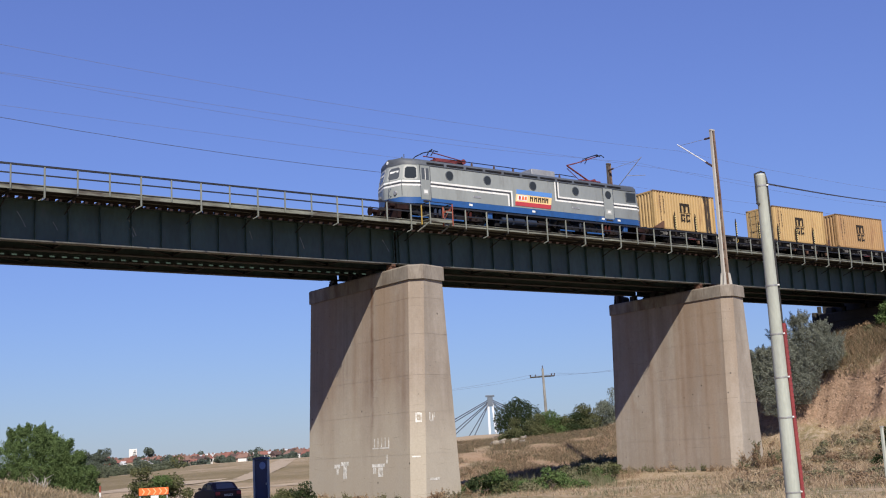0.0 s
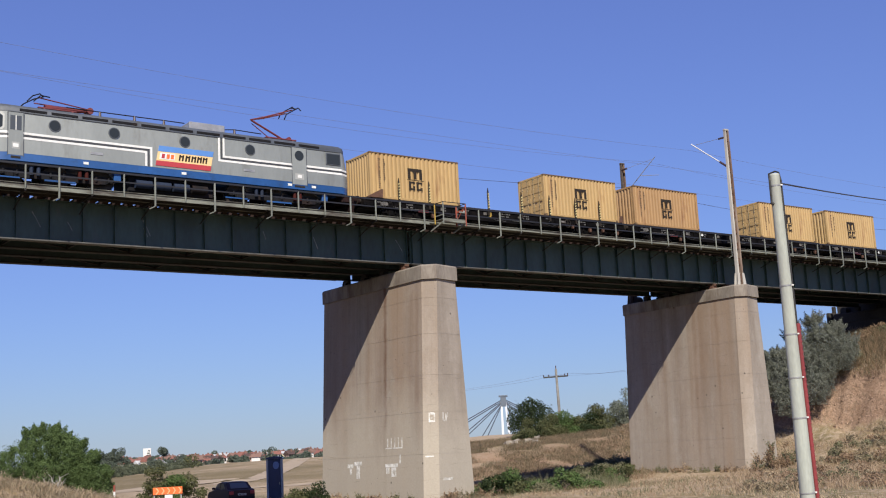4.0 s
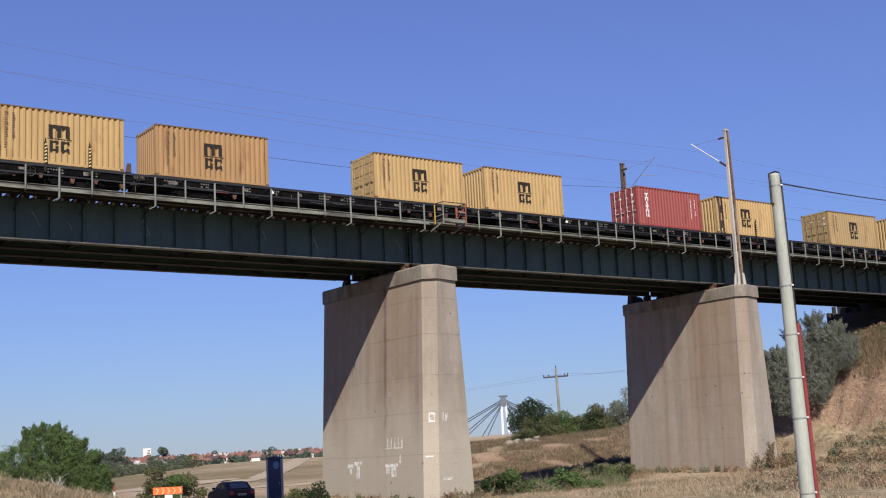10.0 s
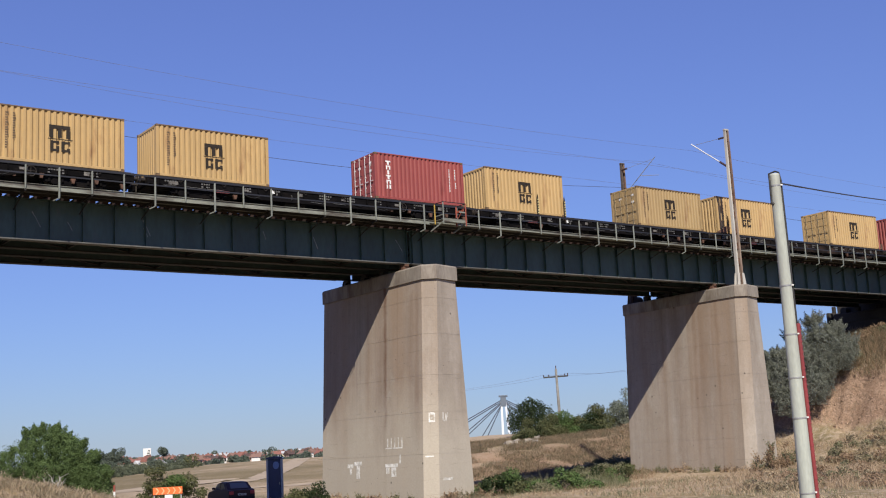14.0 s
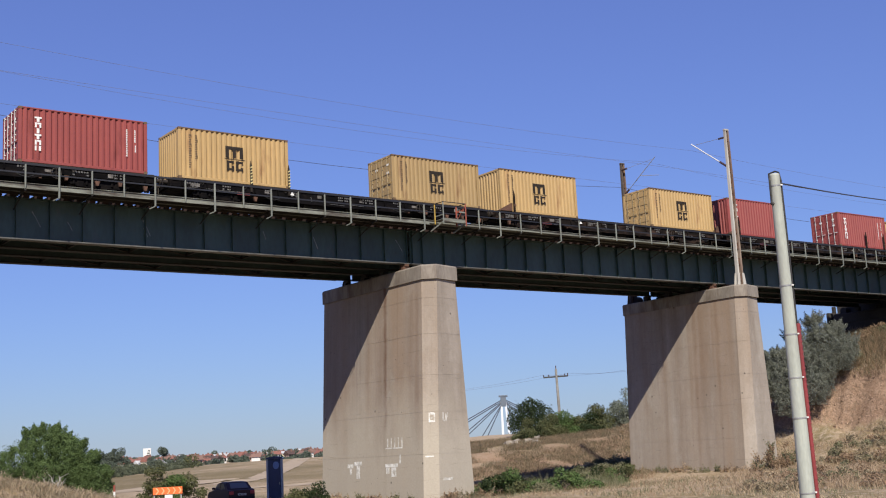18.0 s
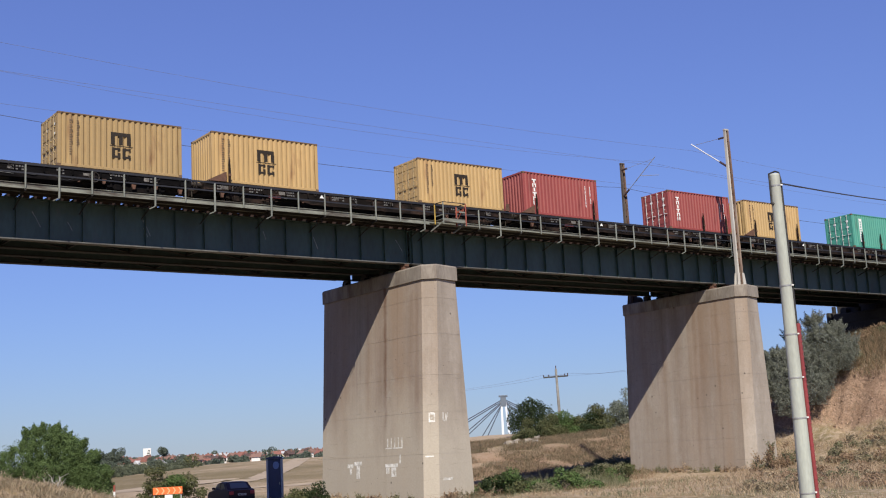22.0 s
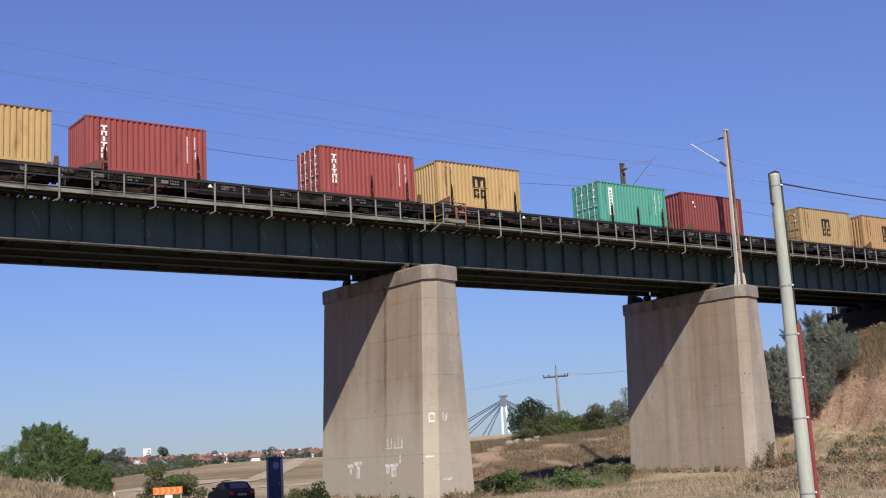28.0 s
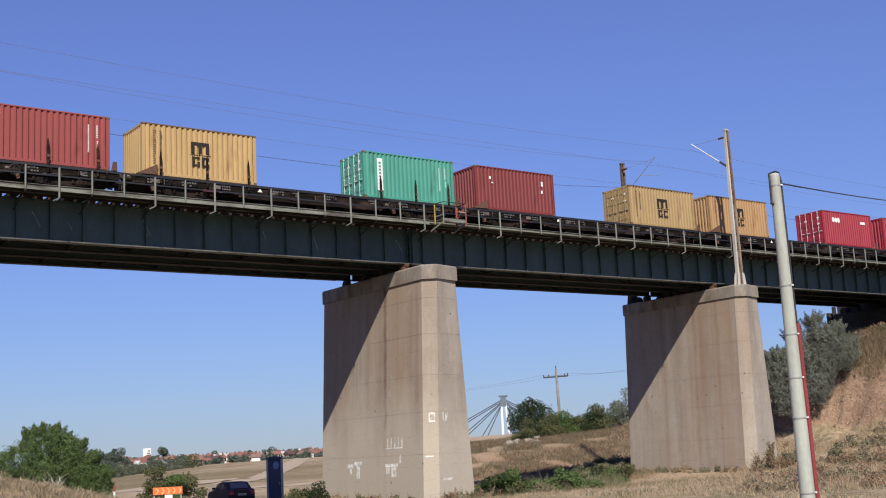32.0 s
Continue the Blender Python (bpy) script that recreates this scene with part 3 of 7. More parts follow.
# ---------------------------------------------------------------- plate girders
def build_span(xa, xb, yc, group):
    """One single-track deck span: two plate girders with stiffeners, flanges and cross frames."""
    g = thing("girder_span", pose(0, 0, 0), "riveted steel plate girder span painted dark blue grey", "bridge girder", group)
    z0, z1 = 11.98, 13.86
    n = 16
    step = 1.5
    spots = [xa + 0.12] + [xa + 0.80 + i * step for i in range(n)] + [xb - 0.12]
    for side, y in ((-1, yc - 1.02), (1, yc + 1.02)):
        near = side < 0 and yc < 3
        part("web", MB().box(xa, xb, y - 0.012, y + 0.012, z0 + 0.03, z1 - 0.03), GIRDER, g)
        # only the near flange keeps its paint; the rest have shade in their colour
        part("bottom_flange", MB().box(xa, xb, y - 0.22, y + 0.22, z0, z0 + 0.035).box(xa + 0.9, xb - 0.9, y - 0.215, y + 0.215, z0 - 0.022, z0 - 0.002), GIRDER_FLANGE if near else SHADED_STEEL, g)
        part("top_flange", MB().box(xa, xb, y - 0.22, y + 0.22, z1 - 0.035, z1), GIRDER, g)
        if yc < 3:
            me = None
            for i, x in enumerate(spots):
                w = 0.05 if 0 < i < len(spots) - 1 else 0.11
                if me is None or i in (1, len(spots) - 1):
                    me = MB().box(-w, w, y + side * 0.014, y + side * 0.028, z0 + 0.036, z1 - 0.036).box(-0.010, 0.010, y + side * 0.026, y + side * 0.16, z0 + 0.036, z1 - 0.036).mesh("stiffener", GIRDER)
                part("stiffener", me, None, g, at=pose(x, 0, 0))
    for i in range(0, n, 2):
        x = spots[i + 1]
        fr = MB()
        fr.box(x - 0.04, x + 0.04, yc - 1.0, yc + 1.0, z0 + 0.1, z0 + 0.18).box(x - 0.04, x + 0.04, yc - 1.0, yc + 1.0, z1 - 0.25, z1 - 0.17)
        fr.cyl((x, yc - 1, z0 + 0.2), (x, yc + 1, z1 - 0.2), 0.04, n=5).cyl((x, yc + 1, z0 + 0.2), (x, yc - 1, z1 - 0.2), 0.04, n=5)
        part("cross_frame", fr, SHADED_STEEL, g)
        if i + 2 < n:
            part("lateral_brace", MB().cyl((x, yc - 1, z0 + 0.12), (x + 2 * step, yc + 1, z0 + 0.12), 0.045, n=5), SHADED_STEEL, g)
    part("deck_plate", MB().box(xa, xb, yc - 1.0, yc + 1.0, z1 - 0.06, z1 - 0.04), SHADED_STEEL, g)
    return g


SCRATCH = mat("bare_scratch", (0.216, 0.224, 0.224), 0.7, var=0.3, scale=6)
for xa, xb in zip(PIERS[:-1], PIERS[1:]):
    span = build_span(xa + 0.06, xb - 0.06, 1.22, "spans of the bridge")
    if xa == PIERS[1]:
        for x0, z0, x1, z1 in ((15.79, 13.29, 16.17, 12.62), (20.97, 13.29, 21.33, 12.56), (17.39, 12.92, 17.60, 12.56), (21.0, 12.9, 21.2, 12.5), (27.3, 13.2, 27.45, 12.8), (30.2, 13.1, 30.45, 12.5), (35.36, 13.29, 35.77, 12.69)):
            w = 0.018
            part("scratch", MB().prism([(x0 - w, z0), (x0 + w, z0 + 0.02), ((x0 + x1) / 2 + w * 1.6, (z0 + z1) / 2), (x1 + w, z1), (x1 - w, z1), ((x0 + x1) / 2 - w, (z0 + z1) / 2 + 0.05)], "y", 0.184, 0.187), SCRATCH, span)
    build_span(xa + 0.06, xb - 0.06, 5.20, "spans of the bridge")


# ---------------------------------------------------------------- the walkway and its railing
def build_walkway(xa, xb, first, step, bend, longs):
    w = thing("walkway", pose(0, 0, 0), "grey steel maintenance walkway with pipe railing on brackets", "walkway", "walkways beside the track")
    y0 = -1.62
    part("floor_plate", MB().box(xa, xb, y0 + 0.02, -0.13, 14.07, 14.10), WALKWAY, w)
    part("kerb_timber", MB().box(xa, xb, -0.125, -0.08, 13.955, 14.186), SLEEPER, w, "dark timber kerb along the sleeper ends")
    low = 13.885 if xa < 30 else 13.965
    part("edge_beam", MB().box(xa, xb, y0 - 0.02, y0 + 0.015, low, 14.13).box(xa, xb, y0 - 0.07, y0 - 0.02, low - 0.005, low + 0.015).box(xa, xb, y0 - 0.07, y0 - 0.02, 14.112, 14.135), WALKWAY, w, "pale weathered edge channel")
    part("stringer", MB().box(xa, xb, -0.8, -0.72, 13.97, 14.068), SHADED_STEEL, w)
    short = MB().box(-0.035, 0.035, y0 - 0.09, y0 - 0.022, 13.88, 14.968, 0.012).mesh("post", RAILING)
    long_ = MB().box(-0.04, 0.04, y0 - 0.09, y0 - 0.022, 13.565, 14.968, 0.012).mesh("post", RAILING)
    br = MB().box(-0.035, 0.035, y0 - 0.08, -0.03, 13.80, 13.878).cyl((0, y0 + 0.02, 13.83), (0, 0.02, 13.30), 0.03, n=5).mesh("bracket", SHADED_STEEL)
    foot_me = MB().cyl((0, y0 - 0.06, 13.585), (-0.24, y0 + 0.05, 13.455), 0.028, n=5).mesh("bracket_foot", RAILING)
    for i in range(-2, 17):
        x = first + i * step + i * i * bend
        if x < xa or x > xb:
            continue
        far = i in longs
        part("post", long_ if far else short, None, w, at=pose(x, 0, 0))
        if i % 2 == 0:
            part("bracket", br, None, w, at=pose(x, 0, 0))
        if far:
            part("bracket_foot", foot_me, None, w, at=pose(x, 0, 0))
    part("handrail", MB().box(xa, xb, y0 - 0.085, y0 - 0.015, 14.936, 15.022), RAILBAR, w, "dark steel handrail")
    part("mid_rail", MB().box(xa, xb, y0 - 0.022, y0 - 0.002, 14.556, 14.622), RAILBAR, w, "dark steel middle rail")
    return w


for (xa, xb), posts in zip(zip(PIERS[:-1], PIERS[1:]), ((-11.9, 1.49, 0.0, (1, 4, 6, 8, 11, 14)), (14.93, 1.46, 0.0034, (-2, 1, 4, 6, 8, 11, 14)),
                                                        (39.77, 1.515, 0.0, (1, 4, 6, 8, 11, 14)), (62.96, 1.49, -0.0057, (2, 5, 7, 9, 12, 15)))):
    build_walkway((xa + 0.55) * 0.9901, (xb + 0.545) * 0.9901, *posts)


# ---------------------------------------------------------------- the track
def build_track(yc, xa, xb, name_label):
    t = thing("railway_track", pose(0, 0, 0), name_label, "railway track", "tracks", "structure")
    for s in (-1, 1):
        y = yc + s * 0.754
        prof = [(-0.075, 14.128), (0.075, 14.128), (0.07, 14.145), (0.012, 14.165), (0.012, 14.25), (0.036, 14.262), (0.036, 14.3), (-0.036, 14.3), (-0.036, 14.262), (-0.012, 14.25), (-0.012, 14.165), (-0.07, 14.145)]
        part("rail", MB().prism([(y + u, w) for u, w in prof], "x", xa, xb), RAIL_STEEL, t)
    me = MB().box(-0.12, 0.12, yc - 1.25, yc + 1.25, 13.875, 14.126, 0.015).mesh("sleeper", TIE)
    rest = MB()
    x = xa + 0.3
    while x < xb:
        if yc < 3 and 10 < x < 88:
            part("sleeper", me, None, t, at=pose(x, random.uniform(-0.04, 0.03), 0))
        else:
            rest.box(x - 0.12, x + 0.12, yc - 1.3, yc + 1.3, 13.875, 14.126)
        x += 0.6
    o = part("sleeper_row", rest, TIE, t)
    o["kind"] = "stuff"


build_track(1.22, -160, 300, "railway track on dark timber sleepers under the train")
build_track(5.20, -160, 300, "second railway track on timber sleepers")
# unseen plate, added to keep sun off the second track's girders
solid("centre_walkway", MB().box(-14, 87, 2.52, 3.90, 13.98, 14.02).box(-14, 87, 2.50, 2.58, 13.90, 13.976).box(-14, 87, 3.84, 3.92, 13.90, 13.976), WALKWAY, "unseen steel plate added between the two tracks to block sun", "walkway", kind="structure")
for xa, xb in ((-160, -14.6), (86.9, 300)):
    solid("ballast_bed", MB().prism([(-1.6, 13.3), (8.0, 13.3), (7.2, 14.05), (-0.8, 14.05)], "x", xa, xb), BALLAST, "grey crushed stone ballast bed under the tracks", "ballast", kind="structure")


# ---------------------------------------------------------------- containers
CL, CW, CH = 6.058, 2.438, 2.591
MESH = {}


def shared(key, build):
    if key not in MESH:
        MESH[key] = build()
    return MESH[key]


def corrugated(length, z0, z1, depth, pitch):
    """Trapezoidal sheet along x, its outer face towards -y, 4 mm thick."""
    n = max(1, round(length / pitch))
    p = length / n
    line = []
    for i in range(n):
        x = -length / 2 + i * p
        line += [(x, depth), (x + p * 0.18, depth), (x + p * 0.40, 0), (x + p * 0.76, 0)]
        line.append((x + p * 0.98, depth))
    line.append((length / 2, depth))
    vs = [(x, y, z) for z in (z0, z1) for x, y in line] + [(x, y + 0.02, z) for z in (z0, z1) for x, y in line]
    k = len(line)
    fs = [(i, i + 1, k + i + 1, k + i) for i in range(k - 1)] + [(2 * k + i, 3 * k + i, 3 * k + i + 1, 2 * k + i + 1) for i in range(k - 1)]
    return MB().add(vs, fs)


def side_marks(c, style, y):
    """Painted marks on the near long side, as plain shapes."""
    y -= 0.004
    dark, white = DARK_MARK, WHITE_MARK
    if style == "emblem":
        x, z = -0.02, 1.47
        comb = MB().box(x - 0.50, x + 0.46, y, y + 0.003, z + 0.24, z + 0.42)
        for u in (-0.50, -0.11, 0.28):
            comb.box(x + u, x + u + 0.19, y, y + 0.003, z - 0.18, z + 0.235)
        part("emblem_comb", comb, dark, c)
        part("emblem_line", MB().box(x - 0.55, x + 0.58, y, y + 0.003, z - 0.26, z - 0.22), dark, c)
        for u in (-0.44, 0.06):
            part("emblem_block", MB().box(x + u, x + u + 0.40, y, y + 0.003, z - 0.44, z - 0.33).box(x + u, x + u + 0.14, y, y + 0.003, z - 0.70, z - 0.445)
                 .box(x + u, x + u + 0.40, y, y + 0.003, z - 0.82, z - 0.705).box(x + u + 0.26, x + u + 0.40, y, y + 0.003, z - 0.70, z - (0.56 if u < 0 else 0.64)), dark, c)
        for u, n in ((-2.45, 15), (-2.12, 11)):
            bars = MB()
            rnd = random.Random(n)
            for i in range(n):
                zz = 2.25 - i * 0.115
                bars.box(x + u, x + u + rnd.uniform(0.06, 0.14), y, y + 0.003, zz - 0.075, zz)
            part("stencil_column", bars, BROWN_MARK, c)["kind"] = "stuff"
    elif style in ("column", "panel"):
        x = -2.15 if style == "column" else -2.0
        if style == "panel":
            part("white_panel", MB().box(x - 0.16, x + 0.20, y, y + 0.002, 0.45, 2.25), white, c)
            bars = MB()
            for i in range(8):
                bars.box(x - 0.06, x + 0.09, y - 0.003, y - 0.001, 0.6 + i * 0.19, 0.72 + i * 0.19)
            part("stencil_column", bars, C_GREEN, c)["kind"] = "stuff"
        else:
            for i in range(6):
                z = 2.17 - i * 0.27
                wdt = (0.32, 0.28, 0.24, 0.30, 0.28, 0.28)[i]
                m = MB()
                if i in (0, 3):
                    m.box(x - wdt / 2, x + wdt / 2, y, y + 0.003, z - 0.08, z).box(x - 0.06, x + 0.06, y, y + 0.003, z - 0.23, z - 0.081)
                elif i in (1, 4):
                    m.box(x - wdt / 2, x - wdt / 2 + 0.08, y, y + 0.003, z - 0.23, z).box(x - wdt / 2 + 0.101, x + wdt / 2, y, y + 0.003, z - 0.08, z).box(x + 0.06, x + wdt / 2, y, y + 0.003, z - 0.23, z - 0.081)
                elif i == 2:
                    m.box(x - 0.06, x + 0.06, y, y + 0.003, z - 0.23, z)
                else:
                    m.box(x - wdt / 2, x - wdt / 2 + 0.08, y, y + 0.003, z - 0.23, z).box(x + wdt / 2 - 0.1, x + wdt / 2, y, y + 0.003, z - 0.23, z)
                part("lettering_block", m, white, c)
        for u, z0, z1 in ((1.98, 0.75, 2.1), (2.38, 1.5, 2.1), (2.40, 1.0, 1.35)):
            bars = MB()
            z = z1
            while z > z0:
                bars.box(u, u + 0.06, y, y + 0.003, z - 0.06, z)
                z -= 0.09
            part("stencil_column", bars, white, c)["kind"] = "stuff"
    elif style == "small":
        for u, z0, z1 in ((-2.0, 1.85, 2.0), (-1.85, 1.6, 1.68), (2.0, 1.75, 2.05), (1.95, 1.3, 1.5)):
            part("stencil", MB().box(u, u + 0.14, y, y + 0.003, z0, z1), white, c)
    elif style == "oval":
        for u in (-0.45, -0.12, 0.18):
            part("emblem_block", MB().prism([(u - 1.3 + 0.16 * math.cos(a * 0.5236), 1.92 + 0.2 * math.sin(a * 0.5236)) for a in range(12)], "y", y, y + 0.003), white, c)
        part("stencil", MB().box(1.6, 2.2, y, y + 0.003, 1.8, 2.0), white, c)


def build_container(at, material, style, doors_left, label):
    c = thing("shipping_container", at, label, "shipping container", "containers on the train")
    k = material.name
    hx, hy = CL / 2, CW / 2
    post = shared(("post", k), lambda: MB().box(-0.08, 0.08, -0.08, 0.08, 0.12, CH - 0.118, 0.012).mesh("corner_post", material))
    cast = shared("cast", lambda: MB().box(-0.089, 0.089, -0.081, 0.081, 0, 0.118, 0.012).mesh("corner_casting", C_DARKCAST))
    for sx in (-1, 1):
        for sy in (-1, 1):
            part("corner_post", post, None, c, at=pose(sx * (hx - 0.085), sy * (hy - 0.085), 0))
            part("corner_casting", cast, None, c, at=pose(sx * (hx - 0.089), sy * (hy - 0.081), 0))
            part("corner_casting", cast, None, c, at=pose(sx * (hx - 0.089), sy * (hy - 0.081), CH - 0.118))
    side = shared(("side", k), lambda: corrugated(CL - 0.32, 0.14, CH - 0.06, 0.062, 0.278).mesh("side_panel", material))
    part("side_panel", side, None, c, at=pose(0, -hy + 0.012, 0))
    part("side_panel", side, None, c, at=pose(0, hy - 0.012, 0, 0, 0, 180))
    rail = shared(("rail", k), lambda: MB().box(-hx + 0.18, hx - 0.18, -0.03, 0.03, CH - 0.075, CH - 0.005, 0.01).mesh("top_rail", C_DARKCAST if k in ("container_yellow", "container_orange_yellow", "container_tan") else material))
    sill = shared(("sill", k), lambda: MB().box(-hx + 0.18, hx - 0.18, -0.03, 0.03, 0.02, 0.15, 0.01).mesh("bottom_rail", material))
    for sy in (-1, 1):
        part("top_rail", rail, None, c, at=pose(0, sy * (hy - 0.032), 0))
        part("bottom_rail", sill, None, c, at=pose(0, sy * (hy - 0.032), 0))
    roof = shared(("roof", k), lambda: MB().box(-hx + 0.1, hx - 0.1, -hy + 0.05, hy - 0.05, CH - 0.035, CH - 0.02).mesh("roof", material))
    part("roof", roof, None, c)
    floor_ = shared("cfloor", lambda: MB().box(-hx + 0.1, hx - 0.1, -hy + 0.07, hy - 0.07, 0.08, 0.14).mesh("floor", SHADED_STEEL))
    part("floor", floor_, None, c)
    front = shared(("front", k), lambda: corrugated(CW - 0.32, 0.14, CH - 0.12, 0.06, 0.25).mesh("front_panel", material))
    head = shared(("head", k), lambda: MB().box(-hy + 0.17, hy - 0.17, -0.04, 0.04, CH - 0.13, CH - 0.01, 0.01).mesh("end_header", material))
    sill_ = shared(("esill", k), lambda: MB().box(-hy + 0.17, hy - 0.17, -0.04, 0.04, 0.02, 0.15, 0.01).mesh("end_sill", material))
    d = -1 if doors_left else 1
    turn = -90
    part("front_panel", front, None, c, at=pose(-d * (hx - 0.02), 0, 0, 0, 0, -90 if d > 0 else 90))
    for s in (-1, 1):
        part("end_header", head, None, c, at=pose(s * (hx - 0.05), 0, 0, 0, 0, 90))
        part("end_sill", sill_, None, c, at=pose(s * (hx - 0.05), 0, 0, 0, 0, 90))

    def door_mesh():
        m = MB().box(0.01, 1.05, -0.03, 0.03, 0.16, CH - 0.14, 0.008)
        for i in range(4):
            z = 0.28 + i * 0.56
            m.box(0.08, 0.98, -0.052, -0.031, z + 0.12, z + 0.44, 0.008)
        return m.mesh("door", material)
    dm = shared(("door", k), door_mesh)

    def bar_mesh():
        m = MB().cyl((0, -0.085, 0.06), (0, -0.085, CH - 0.05), 0.017, n=8)
        for z in (0.12, 0.7, 1.3, 1.9, CH - 0.16):
            m.box(-0.04, 0.04, -0.1, -0.032, z, z + 0.05)
        return m.box(0.02, 0.3, -0.11, -0.09, 1.0, 1.04).mesh("locking_bar", C_BAR if k in ("container_red", "container_green", "container_crimson") else C_YELLOW_BAR)
    bm_ = shared(("bar", k), bar_mesh)
    for s in (-1, 1):
        m = pose(d * (hx - 0.05), 0, 0, 0, 0, 90 * d) @ (pose(0.0, 0, 0) if s > 0 else pose(-1.06, 0, 0))
        door = part("door", dm, None, c, at=m)
        for u in (0.28, 0.78):
            part("locking_bar", bm_, None, door, at=pose(u, 0, 0))
    if doors_left and material is not C_YELLOW:
        x = -hx - 0.075
        for y0, z0 in ((-0.9, 2.0), (-0.9, 1.55), (0.2, 1.9)):
            part("door_stencil", MB().box(x + 0.06, x + 0.062, y0, y0 + 0.22, z0, z0 + 0.12), WHITE_MARK, c)
    side_marks(c, style, -hy + 0.012)
    return c


C_DARKCAST = mat("casting_steel", (0.111, 0.066, 0.033), 0.7, var=0.3, scale=4, stain=(0.056, 0.033, 0.022), stain_amount=0.3)
STRIPE_PALE = mat("pale_yellow_stripe", (0.515, 0.432, 0.199), 0.6, var=0.2, scale=4)
C_BAR = mat("pale_locking_bar", (0.498, 0.498, 0.490), 0.5, var=0.15)
STENCIL_GREY = mat("stencil_grey", (0.095, 0.092, 0.088), 0.7, var=0.3, scale=6)
C_YELLOW_BAR = mat("yellow_bar", (0.306, 0.233, 0.122), 0.55, var=0.2)

# distance of each container behind the first one, and its look
GAP_IN, GAP_OUT = 12.50, 7.63
LOOKS = [(C_YELLOW, "emblem"), (C_YELLOW, "emblem"), (C_ORANGE, "emblem"), (C_YELLOW, "emblem"), (C_YELLOW, "emblem"),
         (C_RED, "column"), (C_YELLOW, "emblem"), (C_TAN, "emblem"), (C_YELLOW, "emblem"), (C_YELLOW, "emblem"),
         (C_RED, "column"), (C_RED, "column"), (C_YELLOW, "emblem"), (C_GREEN, "panel"), (C_DARKRED, "small"),
         (C_TAN, "emblem"), (C_ORANGE, "emblem"), (C_CRIMSON, "oval"), (C_CRIMSON, "oval")]
WORDS = {"container_yellow": "corrugated yellow steel container with a dark emblem on a flat wagon",
         "container_orange_yellow": "faded orange-yellow corrugated container with a dark emblem on a flat wagon",
         "container_tan": "dull tan-yellow corrugated container with a dark emblem on a flat wagon",
         "container_red": "red corrugated steel container with a column of white lettering blocks",
         "container_dark_red": "dark red corrugated steel container with small white stencils",
         "container_crimson": "bright crimson corrugated container with a white oval emblem",
         "container_green": "sea-green corrugated steel container with a tall white panel"}
OFFSETS = []
o = 0.0
for i in range(len(LOOKS)):
    OFFSETS.append(o)
    o += GAP_IN if i % 2 == 0 else GAP_OUT
# way of the first container's leading end along the line
TRAIN = [(0.0, 57.0), (1.0, 51.1), (2.0, 45.25), (3.0, 39.45), (4.5, 30.95), (6.0, 22.68), (7.5, 14.55), (9.0, 6.63), (11.0, -3.70),
         (13.0, -13.75), (15.0, -23.5), (17.0, -32.95), (19.0, -42.35), (21.0, -51.5), (23.0, -60.55), (25.0, -69.4), (28.0, -82.5),
         (30.0, -91.2), (32.0, -99.9)]
MOVING = []
for i, (m, style) in enumerate(LOOKS):
    dx = OFFSETS[i] + CL / 2
    ob = build_container(pose(TRAIN[0][1] + dx, 1.22, BASE), m, style, i % 2 == 1, WORDS[m.name] )
    MOVING.append((ob, dx, 1.22, BASE))


# ---------------------------------------------------------------- flat wagons
def wheelset_mesh(r, material):
    m = MB().cyl((0, -0.98, 0), (0, 0.98, 0), 0.07, n=8)
    for s in (-1, 1):
        m.cyl((0, s * 0.70, 0), (0, s * 0.835, 0), r, r, n=24).cyl((0, s * 0.66, 0), (0, s * 0.70, 0), r + 0.03, n=24)
        m.cyl((0, s * 0.835, 0), (0, s * 0.86, 0), r * 0.45, n=12)
        for a in range(5):
            m.box(r * 0.5 * math.cos(a * 1.2566) - 0.03, r * 0.5 * math.cos(a * 1.2566) + 0.03, s * 0.835, s * 0.845, r * 0.5 * math.sin(a * 1.2566) - 0.03, r * 0.5 * math.sin(a * 1.2566) + 0.03)
    return m.mesh("wheelset", material, 40)


WHEELS = []


def bogie_parts(w, x, r, axles, material, ylim=1.02):
    fr = MB()
    lo, hi = min(axles) - 0.55, max(axles) + 0.55
    for s in (-1, 1):
        fr.prism([(lo, r + 0.02), (lo, r + 0.16), (lo + 0.5, r + 0.26), (hi - 0.5, r + 0.26), (hi, r + 0.16), (hi, r + 0.02), (hi - 0.6, r - 0.12), (lo + 0.6, r - 0.12)], "y", s * 0.94, s * ylim)
        for a in axles:
            fr.box(a - 0.16, a + 0.16, s * 0.90, s * (ylim + 0.08), r - 0.14, r + 0.15, 0.03)
            fr.cyl((a - 0.3, s * ylim, r + 0.0), (a - 0.3, s * ylim, r + 0.22), 0.07, n=8).cyl((a + 0.3, s * ylim, r), (a + 0.3, s * ylim, r + 0.22), 0.07, n=8)
            fr.box(a - 0.62, a - 0.54, s * 0.62, s * 0.86, r - 0.2, r + 0.1)
    fr.box((lo + hi) / 2 - 0.25, (lo + hi) / 2 + 0.25, -0.94, 0.94, r - 0.02, r + 0.3)
    part("bogie_frame", fr, material, w, at=pose(x, 0, 0))


